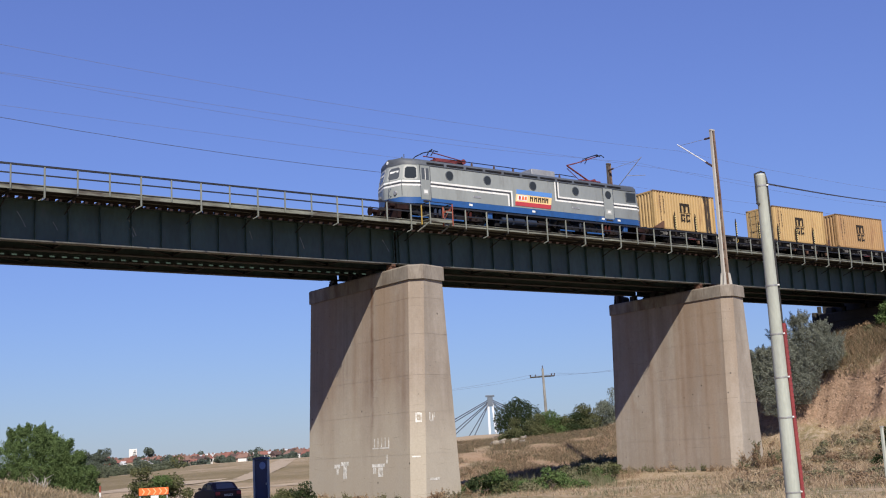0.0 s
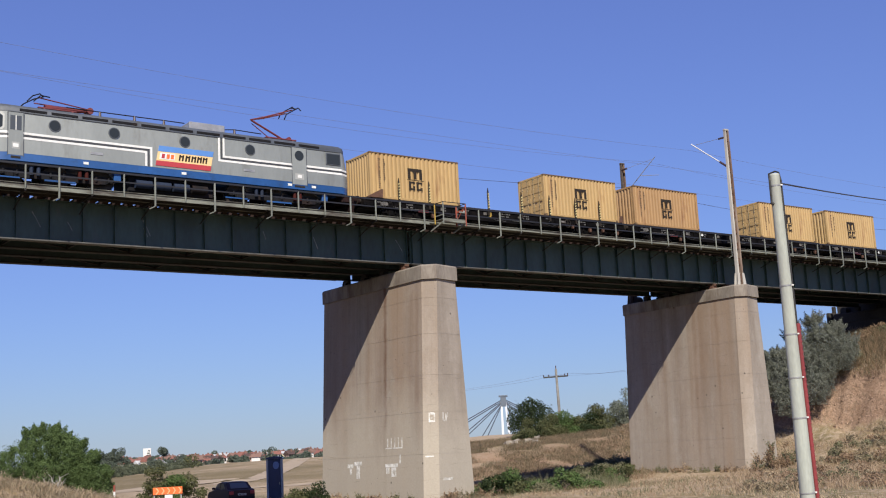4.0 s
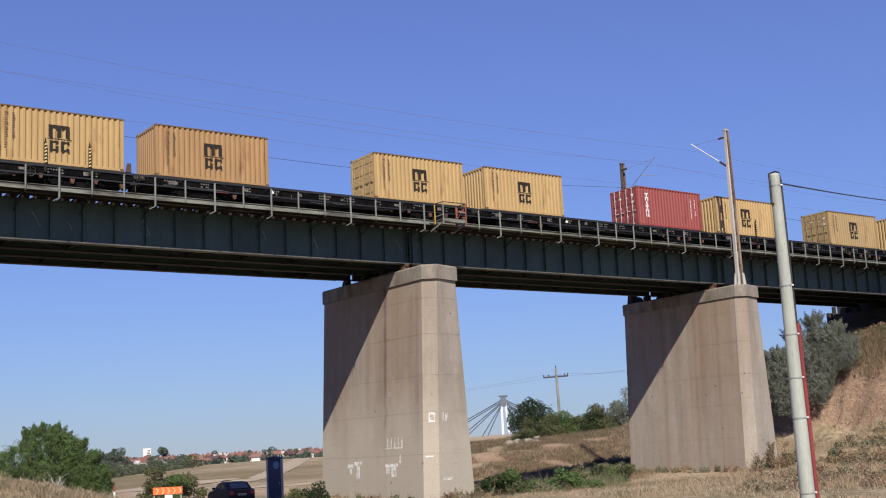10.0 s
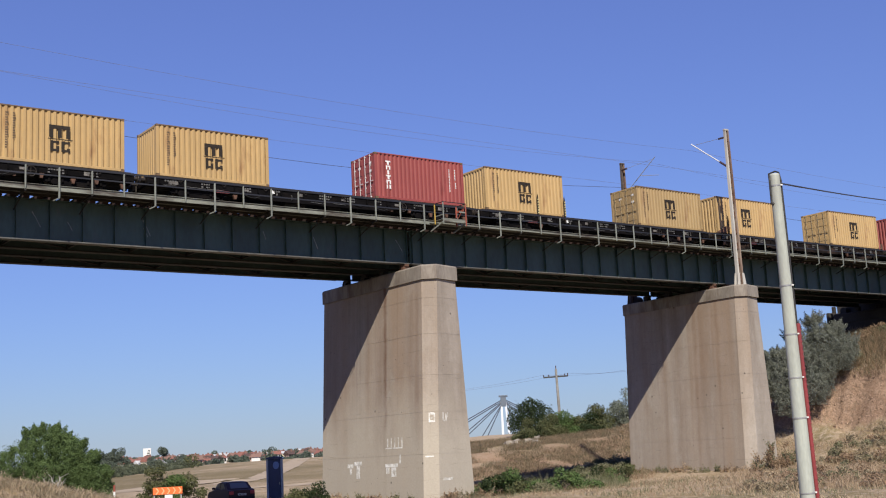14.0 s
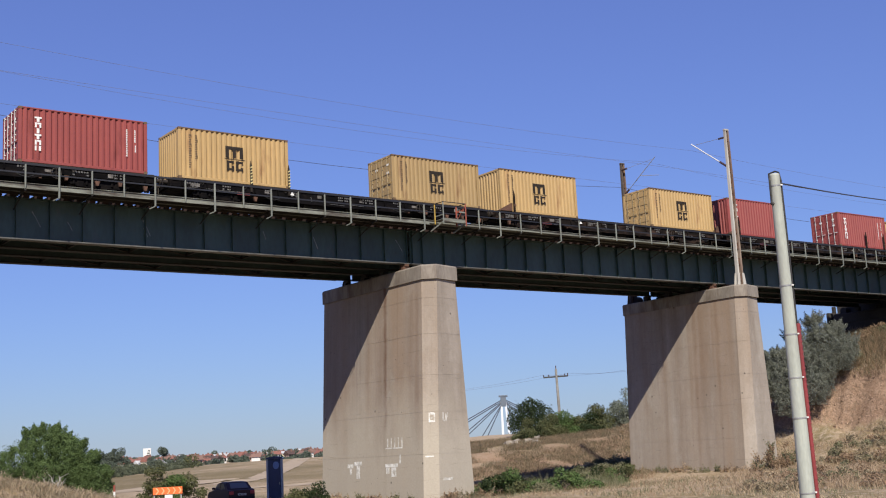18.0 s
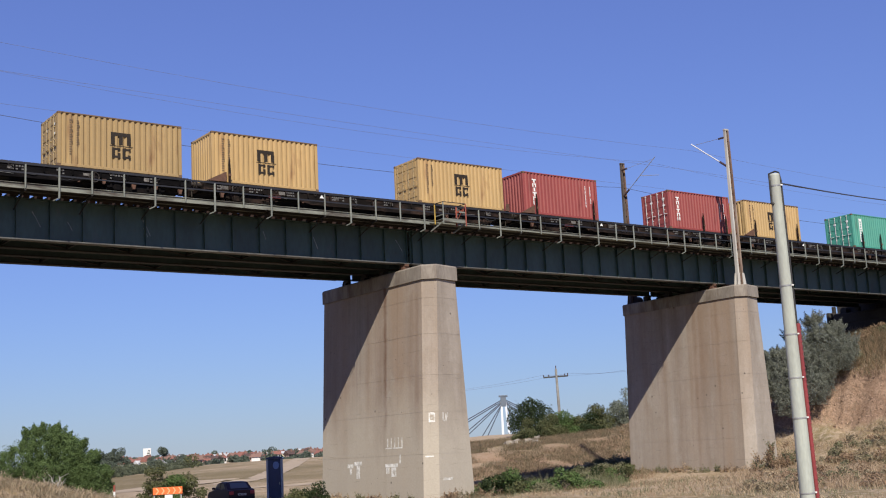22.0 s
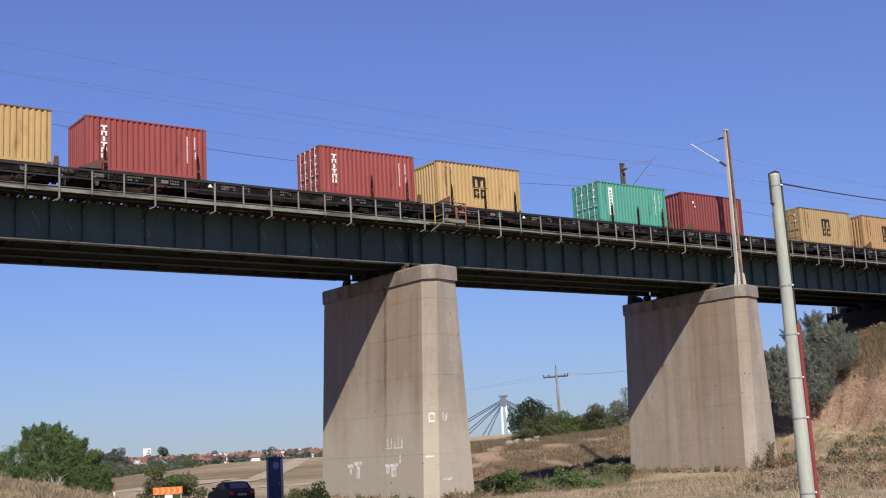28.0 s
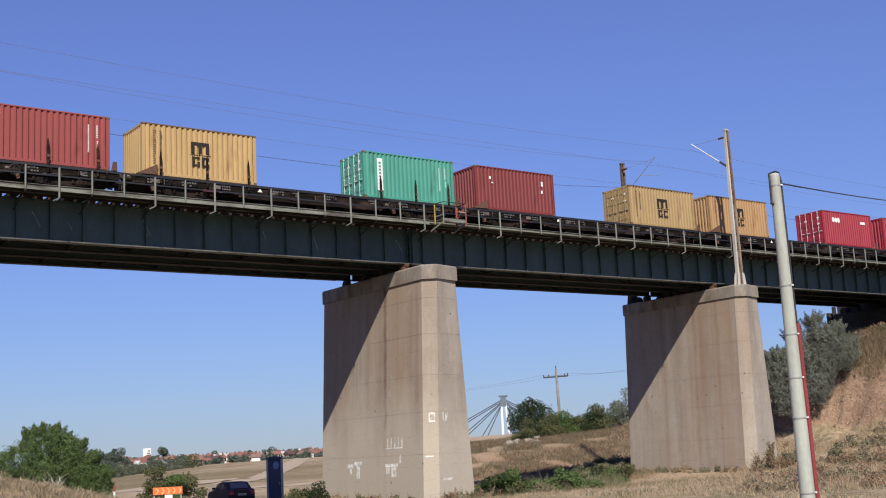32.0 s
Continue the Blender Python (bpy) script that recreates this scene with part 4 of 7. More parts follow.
def build_wagon(material, striped, label, xs=(), boards=False):
    w = thing("flat_wagon", pose(0, 0, RAIL), label, "flat wagon", "wagons of the train")
    top, hl = BASE - RAIL, 9.62
    belly = [(-hl, top - 0.09), (hl, top - 0.09), (hl, top - 0.42), (5.2, top - 0.42), (3.8, top - 0.70), (-3.8, top - 0.70), (-5.2, top - 0.42), (-hl, top - 0.42)]
    for s in (-1, 1):
        part("side_sill", MB().prism(belly, "y", s * 1.20, s * 1.235).box(-hl, hl, s * 1.17, s * 1.30, top - 0.12, top - 0.085).prism([(-3.8, top - 0.70), (3.8, top - 0.70), (3.8, top - 0.73), (-3.8, top - 0.73)], "y", s * 1.15, s * 1.29), material, w)
        rib = MB().box(-0.03, 0.03, s * 1.236, s * 1.29, top - 0.40, top - 0.125).mesh("sill_rib", material)
        for i in range(15):
            part("sill_rib", rib, None, w, at=pose(-hl + 0.5 + i * (2 * hl - 1) / 14, 0, 0))
    plank = MB().box(-0.16, 0.16, -1.26, 1.26, top - 0.085, top, 0.01).mesh("deck_plank", SLEEPER)
    n = 56
    for i in range(n):
        part("deck_plank", plank, None, w, at=pose(-hl + 0.18 + i * (2 * hl - 0.36) / (n - 1), 0, 0))
    part("centre_sill", MB().box(-hl, hl, -0.35, 0.35, top - 0.5, top - 0.09), SHADED_STEEL, w)
    for s in (-1, 1):
        part("headstock", MB().box(s * hl, s * (hl + 0.12), -1.26, 1.26, top - 0.46, top - 0.02, 0.02), material, w)
        for y in (-0.875, 0.875):
            part("buffer", MB().cyl((s * (hl + 0.12), y, 1.02), (s * (hl + 0.36), y, 1.02), 0.11, n=12).cyl((s * (hl + 0.36), y, 1.02), (s * (hl + 0.40), y, 1.02), 0.21, 0.22, n=16), WHEEL, w)
        part("coupling", MB().box(s * (hl + 0.12), s * (hl + 0.42), -0.05, 0.05, 0.92, 1.06).cyl((s * (hl + 0.2), 0, 0.6), (s * (hl + 0.2), 0, 0.95), 0.03, n=6), WHEEL, w)
        # brake gear boxes below the sill
        bogie_parts(w, s * 7.0, 0.46, (-0.9, 0.9), material)
        for a in (-0.9, 0.9):
            me = shared("wheelset", lambda: wheelset_mesh(0.46, WHEEL))
            WHEELS.append((part("wheelset", me, None, w, at=pose(s * 7.0 + a, 0, 0.46)), s * 7.0 + a, 0.46))
    if boards:
        part("end_board", MB().prism([(-hl + 0.02, top + 0.0), (-hl + 1.05, top + 0.02), (-hl + 1.08, top + 0.50), (-hl + 1.0, top + 0.50)], "y", -1.33, -1.26), RUST, w, "rusty brown end board folded against the deck")
        part("end_board", MB().prism([(hl - 0.3, top), (hl - 0.02, top), (hl - 0.05, top + 0.42), (hl - 0.22, top + 0.42)], "y", -1.33, -1.26), RUST, w, "rusty brown end board")
    part("brake_reservoir", MB().cyl((-2.2, -0.7, 0.5), (-1.0, -0.7, 0.5), 0.2, n=14), SHADED_STEEL, w, smooth=40)
    part("brake_reservoir", MB().cyl((0.4, -0.7, 0.55), (1.2, -0.7, 0.55), 0.14, n=12), SHADED_STEEL, w, smooth=40)
    part("tool_box", MB().box(2.0, 3.1, -1.14, -0.7, 0.35, 0.72, 0.02), material, w)
    rnd = random.Random(5 if striped else 9)
    # rows of small stencilled signs, lashing rings, a red changeover box and a hand wheel on the near sill
    for i in range(9):
        x = -9.0 + i * 2.05 + rnd.uniform(-0.5, 0.5)
        row = MB()
        for k in range(rnd.randrange(3, 7)):
            row.box(x + k * 0.13, x + k * 0.13 + 0.085, -1.242, -1.237, top - 0.25, top - 0.25 + rnd.uniform(0.06, 0.11))
            if rnd.random() < 0.5:
                row.box(x + k * 0.13, x + k * 0.13 + 0.10, -1.242, -1.237, top - 0.385, top - 0.32)
        part("stencil", row, STENCIL_GREY, w)["kind"] = "stuff"
    ring = MB().tube([(0.09 * math.cos(a * 0.7854), -1.315, top - 0.15 + 0.09 * math.sin(a * 0.7854)) for a in range(9)], 0.014, 5).mesh("lashing_ring", WHEEL)
    for i in range(8):
        part("lashing_ring", ring, None, w, at=pose(-8.1 + i * 2.3, 0, 0))
    for i in range(16):      # brackets, hoses and grab irons hung along the sill
        x = -9.1 + i * 1.2 + rnd.uniform(-0.4, 0.4)
        kind = rnd.randrange(4)
        z = top - rnd.uniform(0.42, 0.62)
        if kind == 0:
            part("grab_iron", MB().tube([(x, -1.24, z + 0.25), (x, -1.31, z + 0.24), (x, -1.31, z), (x, -1.24, z - 0.01)], 0.013, 5), STENCIL_GREY, w)
        elif kind == 1:
            part("brake_hose", MB().tube([(x, -1.22, z), (x + 0.2, -1.27, z - 0.10), (x + 0.5, -1.27, z - 0.13), (x + 0.8, -1.22, z - 0.02)], 0.02, 5), RUBBER, w)
        elif kind == 2:
            part("bracket", MB().prism([(x, z), (x + 0.22, z), (x + 0.16, z - 0.22), (x + 0.06, z - 0.22)], "y", -1.22, -1.10), RUST, w)
        else:
            part("release_rod", MB().cyl((x, -1.25, z), (x + rnd.uniform(0.6, 1.1), -1.25, z + rnd.uniform(-0.05, 0.05)), 0.014, n=5), STENCIL_GREY, w)
    part("changeover_box", MB().box(-6.2, -5.5, -1.29, -1.24, top - 0.58, top - 0.46, 0.01), PANTO_RED, w, "faded red changeover box")
    wheel = [(4.9 + 0.24 * math.cos(a * 0.5236), -1.30, top - 0.40 + 0.24 * math.sin(a * 0.5236)) for a in range(13)]
    part("hand_wheel", MB().tube(wheel, 0.018, 5).cyl((4.66, -1.30, top - 0.40), (5.14, -1.30, top - 0.40), 0.014, n=5).cyl((4.9, -1.30, top - 0.64), (4.9, -1.30, top - 0.16), 0.014, n=5), WHEEL, w)
    part("warning_triangle", MB().prism([(-3.2, top - 0.33), (-2.94, top - 0.33), (-3.07, top - 0.13)], "y", -1.243, -1.237), WHITE_MARK, w)
    for i in range(6):
        x = -8.4 + i * 3.2 + rnd.uniform(-0.6, 0.6)
        wd = rnd.uniform(0.12, 0.5)
        part("stencil", MB().box(x, x + wd, -1.241, -1.236, top - 0.36, top - 0.36 + rnd.uniform(0.08, 0.18)), STENCIL, w)
    if len(xs) > 6:
        part("round_mark", MB().prism([(-1.15 + 0.17 * math.cos(a * 0.5236), top - 0.3 + 0.17 * math.sin(a * 0.5236)) for a in range(12)], "y", -1.243, -1.237), YELLOW_PAINT, w, "yellow round mark")
    for x in xs:
        st = MB().box(x - 0.05, x + 0.05, -1.40, -1.305, top - 0.4, top + 0.95, 0.015).prism([(x - 0.05, top + 0.952), (x + 0.05, top + 0.952), (x, top + 1.22)], "y", -1.38, -1.325)
        stake = part("stake", st, DARK_MARK if striped else WAGON_BROWN, w, "striped black and yellow stake" if striped else "")
        if striped:
            for i in range(6):
                z = top + 0.02 + i * 0.16
                part("stripe", MB().prism([(x - 0.055, z), (x + 0.055, z + 0.05), (x + 0.055, z + 0.12), (x - 0.055, z + 0.07)], "y", -1.408, -1.402), STRIPE_PALE, stake)
        else:
            part("stake_link", MB().box(x - 0.07, x + 0.07, -1.43, -1.402, top + 0.3, top + 0.42), RUST, stake)
    return w


STRIPED = "long black flat wagon with yellow and black striped stakes"
PLAIN = "long black four-axle flat wagon without stakes"
BROWN = "long dark brown four-axle flat wagon with folded rusty end boards"
WAGON_MID = (GAP_IN + CL) / 2
black = build_wagon(WAGON, True, PLAIN)
brown = build_wagon(WAGON_BROWN, False, BROWN, (), True)
wagons = [(build_wagon(WAGON, True, STRIPED, (-7.51, -5.47, -1.27, 1.24, 3.45, 5.55, 7.58), True), 0), (black, 1),
          (build_wagon(WAGON, True, STRIPED, (-5.45, -3.3)), 3), (build_wagon(WAGON_BROWN, False, BROWN, (-8.4,), True), 4),
          (build_wagon(WAGON_BROWN, False, BROWN, (-8.4, -3.75, 6.35, 8.65), True), 5),
          (build_wagon(WAGON_BROWN, False, BROWN, (-8.4, -6.0, -3.75, 4.2, 6.5, 8.75), True), 6), (brown, 7)]
for src, i in ((black, 2), (brown, 8), (brown, 9)):
    cp = copy_thing(src, pose(0, 0, RAIL))
    wagons.append((cp, i))
    for ch in cp.children:
        if ch.name.startswith("wheelset"):
            WHEELS.append((ch, ch.location.x, 0.46))
for w, i in wagons:
    dx = WAGON_MID + i * (GAP_IN + GAP_OUT)
    w.matrix_basis = pose(TRAIN[0][1] + dx, 1.22, RAIL)
    MOVING.append((w, dx, 1.22, RAIL))


# ---------------------------------------------------------------- the locomotive
def loco_plan(z):
    """Plan of the body at a height: rounded cabs that lean back above the waist."""
    k = min(max((z - 2.35) / 1.1, 0), 1.3)
    lean = 0.30 * k
    inn = 0.05 * k
    low = 0.06 * max(0, (1.5 - z))
    q = [(-9.38 + lean + low, 0.0), (-9.36 + lean + low, -0.12), (-9.00 + lean * 0.75, -1.13 + inn), (-7.95, -1.5 + inn), (9.32, -1.5 + inn), (9.77 - lean * 0.5, -1.26 + inn), (10.2 - lean - low, -0.12), (10.22 - lean - low, 0)]
    q += [(x, -y) for x, y in q[-2:0:-1]]
    return [(x, y, z) for x, y in q]


def body_point(i, u, z, out=0.0):
    """A point on facet i of the body's outline, u along it, at height z, pushed out a little."""
    r = loco_plan(z)
    a, b = Vector(r[i]), Vector(r[(i + 1) % len(r)])
    n = Vector((b.y - a.y, a.x - b.x, 0)).normalized()
    p = a.lerp(b, u) + n * out
    return p


def body_pane(i, u0, u1, z0, z1, out, thick=0.02, chamfer=0.0):
    m = MB()
    c = chamfer
    outline = [(u0 + c, z0), (u1 - c, z0), (u1, z0 + (z1 - z0) * c * 1.2), (u1, z1 - (z1 - z0) * c * 1.2), (u1 - c, z1), (u0 + c, z1), (u0, z1 - (z1 - z0) * c * 1.2), (u0, z0 + (z1 - z0) * c * 1.2)] if c else [(u0, z0), (u1, z0), (u1, z1), (u0, z1)]
    a = [body_point(i, u, z, out) for u, z in outline]
    b = [body_point(i, u, z, out - thick) for u, z in outline]
    n = len(a)
    return m.add(a + b, [tuple(range(n)), tuple(range(n, 2 * n))[::-1]] + [(k, n + k, n + (k + 1) % n, (k + 1) % n) for k in range(n)])


def stripe_on_cab(m, z0, z1, facets, out):
    for i in facets:
        a, b = body_point(i, 0, z0, out), body_point(i, 1, z0, out)
        c, d = body_point(i, 1, z1, out), body_point(i, 0, z1, out)
        m.add([a, b, c, d], [(0, 1, 2, 3)])


def build_loco():
    L = thing("electric_locomotive", pose(0, 0, RAIL), "grey and blue six-axle electric locomotive, rear pantograph raised", "locomotive")
    part("body", MB().loft([loco_plan(z) for z in (1.52, 1.9, 2.35, 2.6, 3.0, 3.40)]), LOCO_GREY, L, "grey painted body shell", 62)
    part("skirt", MB().loft([loco_plan(z) for z in (1.16, 1.515)]), LOCO_BLUE, L, "bright blue lower band", 62)
    rings = []
    for z, s in ((3.40, 1.008), (3.60, 0.995), (3.74, 0.90), (3.84, 0.70), (3.88, 0.30)):
        rings.append([(x * (0.985 + 0.015 * s), y * s, z) for x, y, _ in loco_plan(3.40)])
    part("roof", MB().loft(rings), LOCO_ROOF, L, "dark grey roof", 50)
    for i in range(11):
        x = -7.4 + i * 1.42
        rp = MB().box(x, x + 1.22, -1.475, -1.43, 3.46, 3.585, 0.01)
        part("roof_panel", rp, LOCO_UNDER, L, "dark roof side panel")
    part("gutter", MB().box(-7.9, 9.27, -1.49, -1.462, 3.385, 3.42).box(-7.9, 9.27, 1.462, 1.49, 3.385, 3.42), LOCO_ROOF, L)
    # stripes
    y = -1.506
    for side in (-1, 1):
        yy = 1.506 * side
        def bar(m, x0, x1, z0, z1):
            m.box(x0, x1, yy - 0.004 * side, yy + 0.002 * side, z0, z1)
            return m
        part("white_stripe", bar(bar(MB(), -7.95, -1.2, 2.38, 2.485), -1.30, -1.20, 1.53, 2.38), WHITE_MARK, L)
        part("white_stripe", bar(bar(MB(), -7.95, -1.46, 2.165, 2.27), -1.56, -1.46, 1.53, 2.165), WHITE_MARK, L)
        part("dark_stripe", bar(bar(MB(), -7.95, -1.34, 2.275, 2.375), -1.42, -1.34, 1.53, 2.275), STRIPE_DARK, L)
        part("white_stripe", bar(bar(MB(), 2.47, 9.32, 2.38, 2.485), 2.47, 2.57, 2.485, 3.37), WHITE_MARK, L)
        part("white_stripe", bar(bar(MB(), 2.22, 9.32, 2.165, 2.27), 2.22, 2.32, 2.27, 3.37), WHITE_MARK, L)
        part("dark_stripe", bar(bar(MB(), 2.36, 9.32, 2.275, 2.375), 2.36, 2.43, 2.375, 3.37), STRIPE_DARK, L)
    n = len(loco_plan(1))
    front = [0, 1, 2, n - 1, n - 2, n - 3]
    rear = [4, 5, 6, 7, 8, 9]
    w, d = MB(), MB()
    for z0, z1 in ((2.38, 2.485), (2.165, 2.27)):
        stripe_on_cab(w, z0, z1, front + rear, 0.004)
    stripe_on_cab(d, 2.275, 2.375, front + rear, 0.004)
    part("cab_stripe", w, WHITE_MARK, L)
    part("cab_stripe", d, STRIPE_DARK, L)
    # cab windows with pale frames
    for i, u0, u1 in ((1, 0.05, 0.93), (n - 2, 0.07, 0.95), (2, 0.08, 0.90), (n - 3, 0.10, 0.92), (5, 0.10, 0.95), (8, 0.05, 0.90)):
        fr = part("window_frame", body_pane(i, u0, u1, 2.52, 3.34, 0.012, 0.03, 0.10), WINDOW_FRAME, L)
        part("pane", body_pane(i, u0 + 0.08, u1 - 0.08, 2.59, 3.27, 0.018, 0.02, 0.12), GLASS_DARK if i in (2, n - 3) else GLASS_CAB, fr)
        if i in (1, n - 2):
            # pale strip laid on the upper part of the pane
            part("sunshade", body_pane(i, u0 + 0.14, u1 - 0.16, 2.97, 3.08, 0.021, 0.002), WHITE_MARK, fr, "pale strip across the window")
    for i in (2, n - 3):
        u = 0.03 if i == 2 else 0.97
        part("corner_rail", MB().tube([body_point(i, u, 1.62, 0.03), body_point(i, u, 2.1, 0.03), body_point(i, u, 2.5, 0.03)], 0.018, 6), LOCO_ROOF, L, "dark corner handrail")
    for side in (-1, 1):
        yy = side * 1.478
        fr = part("window_frame", MB().box(8.38, 9.28, yy, yy + 0.04 * side, 2.64, 3.30, 0.015), LOCO_ROOF, L)
        part("pane", MB().box(8.44, 9.22, yy + 0.03 * side, yy + 0.048 * side, 2.70, 3.24), GLASS_DARK, fr)
        # doors
        for x0, x1, rear_ in ((-7.90, -7.24, False), (6.36, 7.20, True)):
            zt = 3.36
            dr = part("cab_door", MB().box(x0, x1, side * 1.47, side * 1.509, 1.40, zt, 0.008), LOCO_GREY, L)
            part("door_seal", MB().box(x0 - 0.035, x0 - 0.003, side * 1.46, side * 1.512, 1.36, zt).box(x1 + 0.003, x1 + 0.035, side * 1.46, side * 1.512, 1.36, zt), LOCO_ROOF, dr)
            if rear_:
                part("porthole", MB().cyl((6.78, side * 1.50, 2.95), (6.78, side * 1.522, 2.95), 0.26, n=24), GLASS_DARK, dr)
            else:
                part("door_window", MB().box(x0 + 0.08, x1 - 0.08, side * 1.50, side * 1.515, 2.55, 3.22, 0.01), GLASS_CAB, dr)
                part("window_bar", MB().box((x0 + x1) / 2 - 0.02, (x0 + x1) / 2 + 0.02, side * 1.512, side * 1.52, 2.55, 3.22), WHITE_MARK, dr)
            pl = part("door_plate", MB().box(x0 + 0.16, x1 - 0.16, side * 1.506, side * 1.513, 1.68, 2.0, 0.01), WINDOW_FRAME, dr)
            part("plate_mark", MB().box((x0 + x1) / 2 - 0.12, (x0 + x1) / 2 + 0.12, side * 1.513, side * 1.516, 1.77, 1.93), WHITE_MARK, pl)
            # raised dark plate stands in for the shade of a step recess
            part("step_recess", MB().box(x0 + 0.12, x1 - 0.12, side * 1.497, side * 1.513, 1.26, 1.36), DARK_MARK, L)
        for x in (-5.84, -3.06, 0.47, 3.98):
            ph = part("porthole", MB().cyl((x, side * 1.47, 2.95), (x, side * 1.512, 2.95), 0.275, n=28), LOCO_ROOF, L, "round window with dark rim")
            part("pane", MB().cyl((x, side * 1.47, 2.95), (x, side * 1.518, 2.95), 0.235, n=28), GLASS_DARK, ph)
        for x in (-3.9, 3.9):
            part("vent_plate", MB().box(x - 0.3, x + 0.3, side * 1.49, side * 1.516, 1.80, 1.93, 0.01), STEEL_BAR, L)
        for x in (-4.4, 0.4, 6.2, 7.6):
            part("jack_plate", MB().box(x - 0.12, x + 0.12, side * 1.49, side * 1.512, 1.3, 1.42), WHITE_MARK, L)
        # banner in three colours with plain blocks in place of its name
        yb = side * 1.511

        def slant(x0, x1, z0, z1, m):
            k = -0.18
            m.prism([(x0 + k * (2.61 - z0), z0), (x1 + k * (2.61 - z0), z0), (x1 + k * (2.61 - z1), z1), (x0 + k * (2.61 - z1), z1)], "y", yb - 0.006 * side, yb + 0.003 * side)
            return m
        bn = part("banner", slant(-0.87, 1.97, 1.62, 2.61, MB()), SIGN_YELLOW, L, "banner striped blue, cream and red")
        yb += 0.006 * side
        part("banner_stripe", slant(-0.87, 1.97, 2.33, 2.61, MB()), SIGN_BLUE, bn, "blue stripe")
        part("banner_stripe", slant(-0.87, 1.97, 1.62, 1.87, MB()), SIGN_RED, bn, "red stripe")
        part("emblem", slant(-0.74, 0.03, 1.95, 2.27, MB()), WHITE_MARK, bn, "white emblem box")
        yb += 0.006 * side
        for x in (-0.64, -0.39, -0.18):
            part("emblem_block", slant(x, x + 0.15, 2.0, 2.22, MB()), SIGN_RED if x < -0.6 else ORANGE, bn)
        for x in (0.24, 0.57, 0.88, 1.18, 1.47):
            mm = slant(x, x + 0.08, 1.96, 2.26, MB())
            slant(x + 0.16, x + 0.24, 1.96, 2.26, mm)
            slant(x + 0.081, x + 0.159, 2.14, 2.22, mm)
            part("lettering_block", mm, DARK_MARK, bn)
    # front lamp, horn, rails, buffers
    for s in (-1, 1):
        before = set(L.children)
        part("roof_lamp", MB().cyl((s * 8.93, 0, 3.66), (s * 9.07, 0, 3.66), 0.14, 0.14, n=14), LOCO_ROOF, L)
        part("lamp_lens", MB().cyl((s * 9.071, 0, 3.66), (s * 9.09, 0, 3.66), 0.11, 0.09, n=14), WHITE_MARK, L)
        for y in (-0.95, 0.95):
            part("marker_lamp", MB().cyl((s * 8.98, y * 0.8, 1.78), (s * 9.20, y * 0.8, 1.78), 0.12, n=14), STEEL_BAR, L)
            part("buffer", MB().cyl((s * 9.3, y * 0.93, 1.04), (s * 9.75, y * 0.93, 1.04), 0.13, n=14).cyl((s * 9.75, y * 0.93, 1.04), (s * 9.81, y * 0.93, 1.04), 0.25, 0.26, n=20), LOCO_PILOT, L, smooth=40)
            part("handrail", MB().tube([(s * 9.15, y * 0.5, 1.62), (s * 9.40, y * 0.5, 1.68), (s * 9.40, y * 0.5, 2.05), (s * 9.15, y * 0.5, 2.1)], 0.02), LOCO_ROOF, L)
        part("pilot", MB().box(s * 8.6, s * 9.38, -1.28, 1.28, 0.75, 1.155, 0.05).prism([(-1.2, 0.30), (1.2, 0.30), (1.28, 0.76), (-1.28, 0.76)], "x", s * 9.15, s * 9.36), LOCO_PILOT, L, "rust-brown buffer beam and snow plough")
        part("hose", MB().tube([(s * 9.38, 0.4, 0.9), (s * 9.5, 0.4, 0.6), (s * 9.42, 0.45, 0.4)], 0.03), RUBBER, L)
        part("coupling", MB().box(s * 9.38, s * 9.72, -0.06, 0.06, 0.9, 1.08), WHEEL, L)
        for y in (-0.5, 0.5):
            part("wiper", MB().tube([(s * 9.37, y, 2.5), (s * 9.22, y * 0.8, 2.95)], 0.015, 5), LOCO_ROOF, L)
        if s > 0:
            for ch in set(L.children) - before:
                ch.location.x += 0.82
    part("antenna", MB().cyl((-7.9, 0, 3.86), (-7.9, 0, 4.35), 0.025, n=6).cyl((-8.4, -0.5, 3.75), (-8.4, -0.5, 4.0), 0.05, n=8), LOCO_ROOF, L)
    # bogies
    for s in (-1, 1):
        bogie_parts(L, s * 5.6, 0.62, (-2.1, 0.0, 2.1), LOCO_UNDER, 1.12)
        for a in (-2.1, 0.0, 2.1):
            me = shared("locowheel", lambda: wheelset_mesh(0.625, WHEEL))
            WHEELS.append((part("wheelset", me, None, L, at=pose(s * 5.6 + a, 0, 0.625)), s * 5.6 + a, 0.625))
        for side in (-1, 1):
            for a in (-1.2, 1.0):
                x = s * 5.6 + a
                part("spring_cylinder", MB().cyl((x, side * 1.24, 0.62), (x, side * 1.24, 1.0), 0.09, n=12).cyl((x + 0.32, side * 1.24, 0.62), (x + 0.32, side * 1.24, 1.0), 0.09, n=12), SPRING_RED if a > 0 else TANK_BLUE, L, smooth=40)
            part("bogie_step", MB().box(s * 5.6 - 2.9, s * 5.6 - 1.7, side * 1.2, side * 1.26, 0.42, 0.48).box(s * 5.6 - 0.6, s * 5.6 + 0.8, side * 1.18, side * 1.26, 0.40, 0.48), LOCO_BLUE, L, "blue brake beam")
            part("sand_box", MB().box(s * 5.6 + 2.6, s * 5.6 + 2.95, side * 1.08, side * 1.30, 0.68, 1.10, 0.03).cyl((s * 5.6 + 2.7, side * 1.0, 0.56), (s * 5.6 + 2.5, side * 0.8, 0.15), 0.025, n=6), LOCO_BLUE, L, "blue sand box")
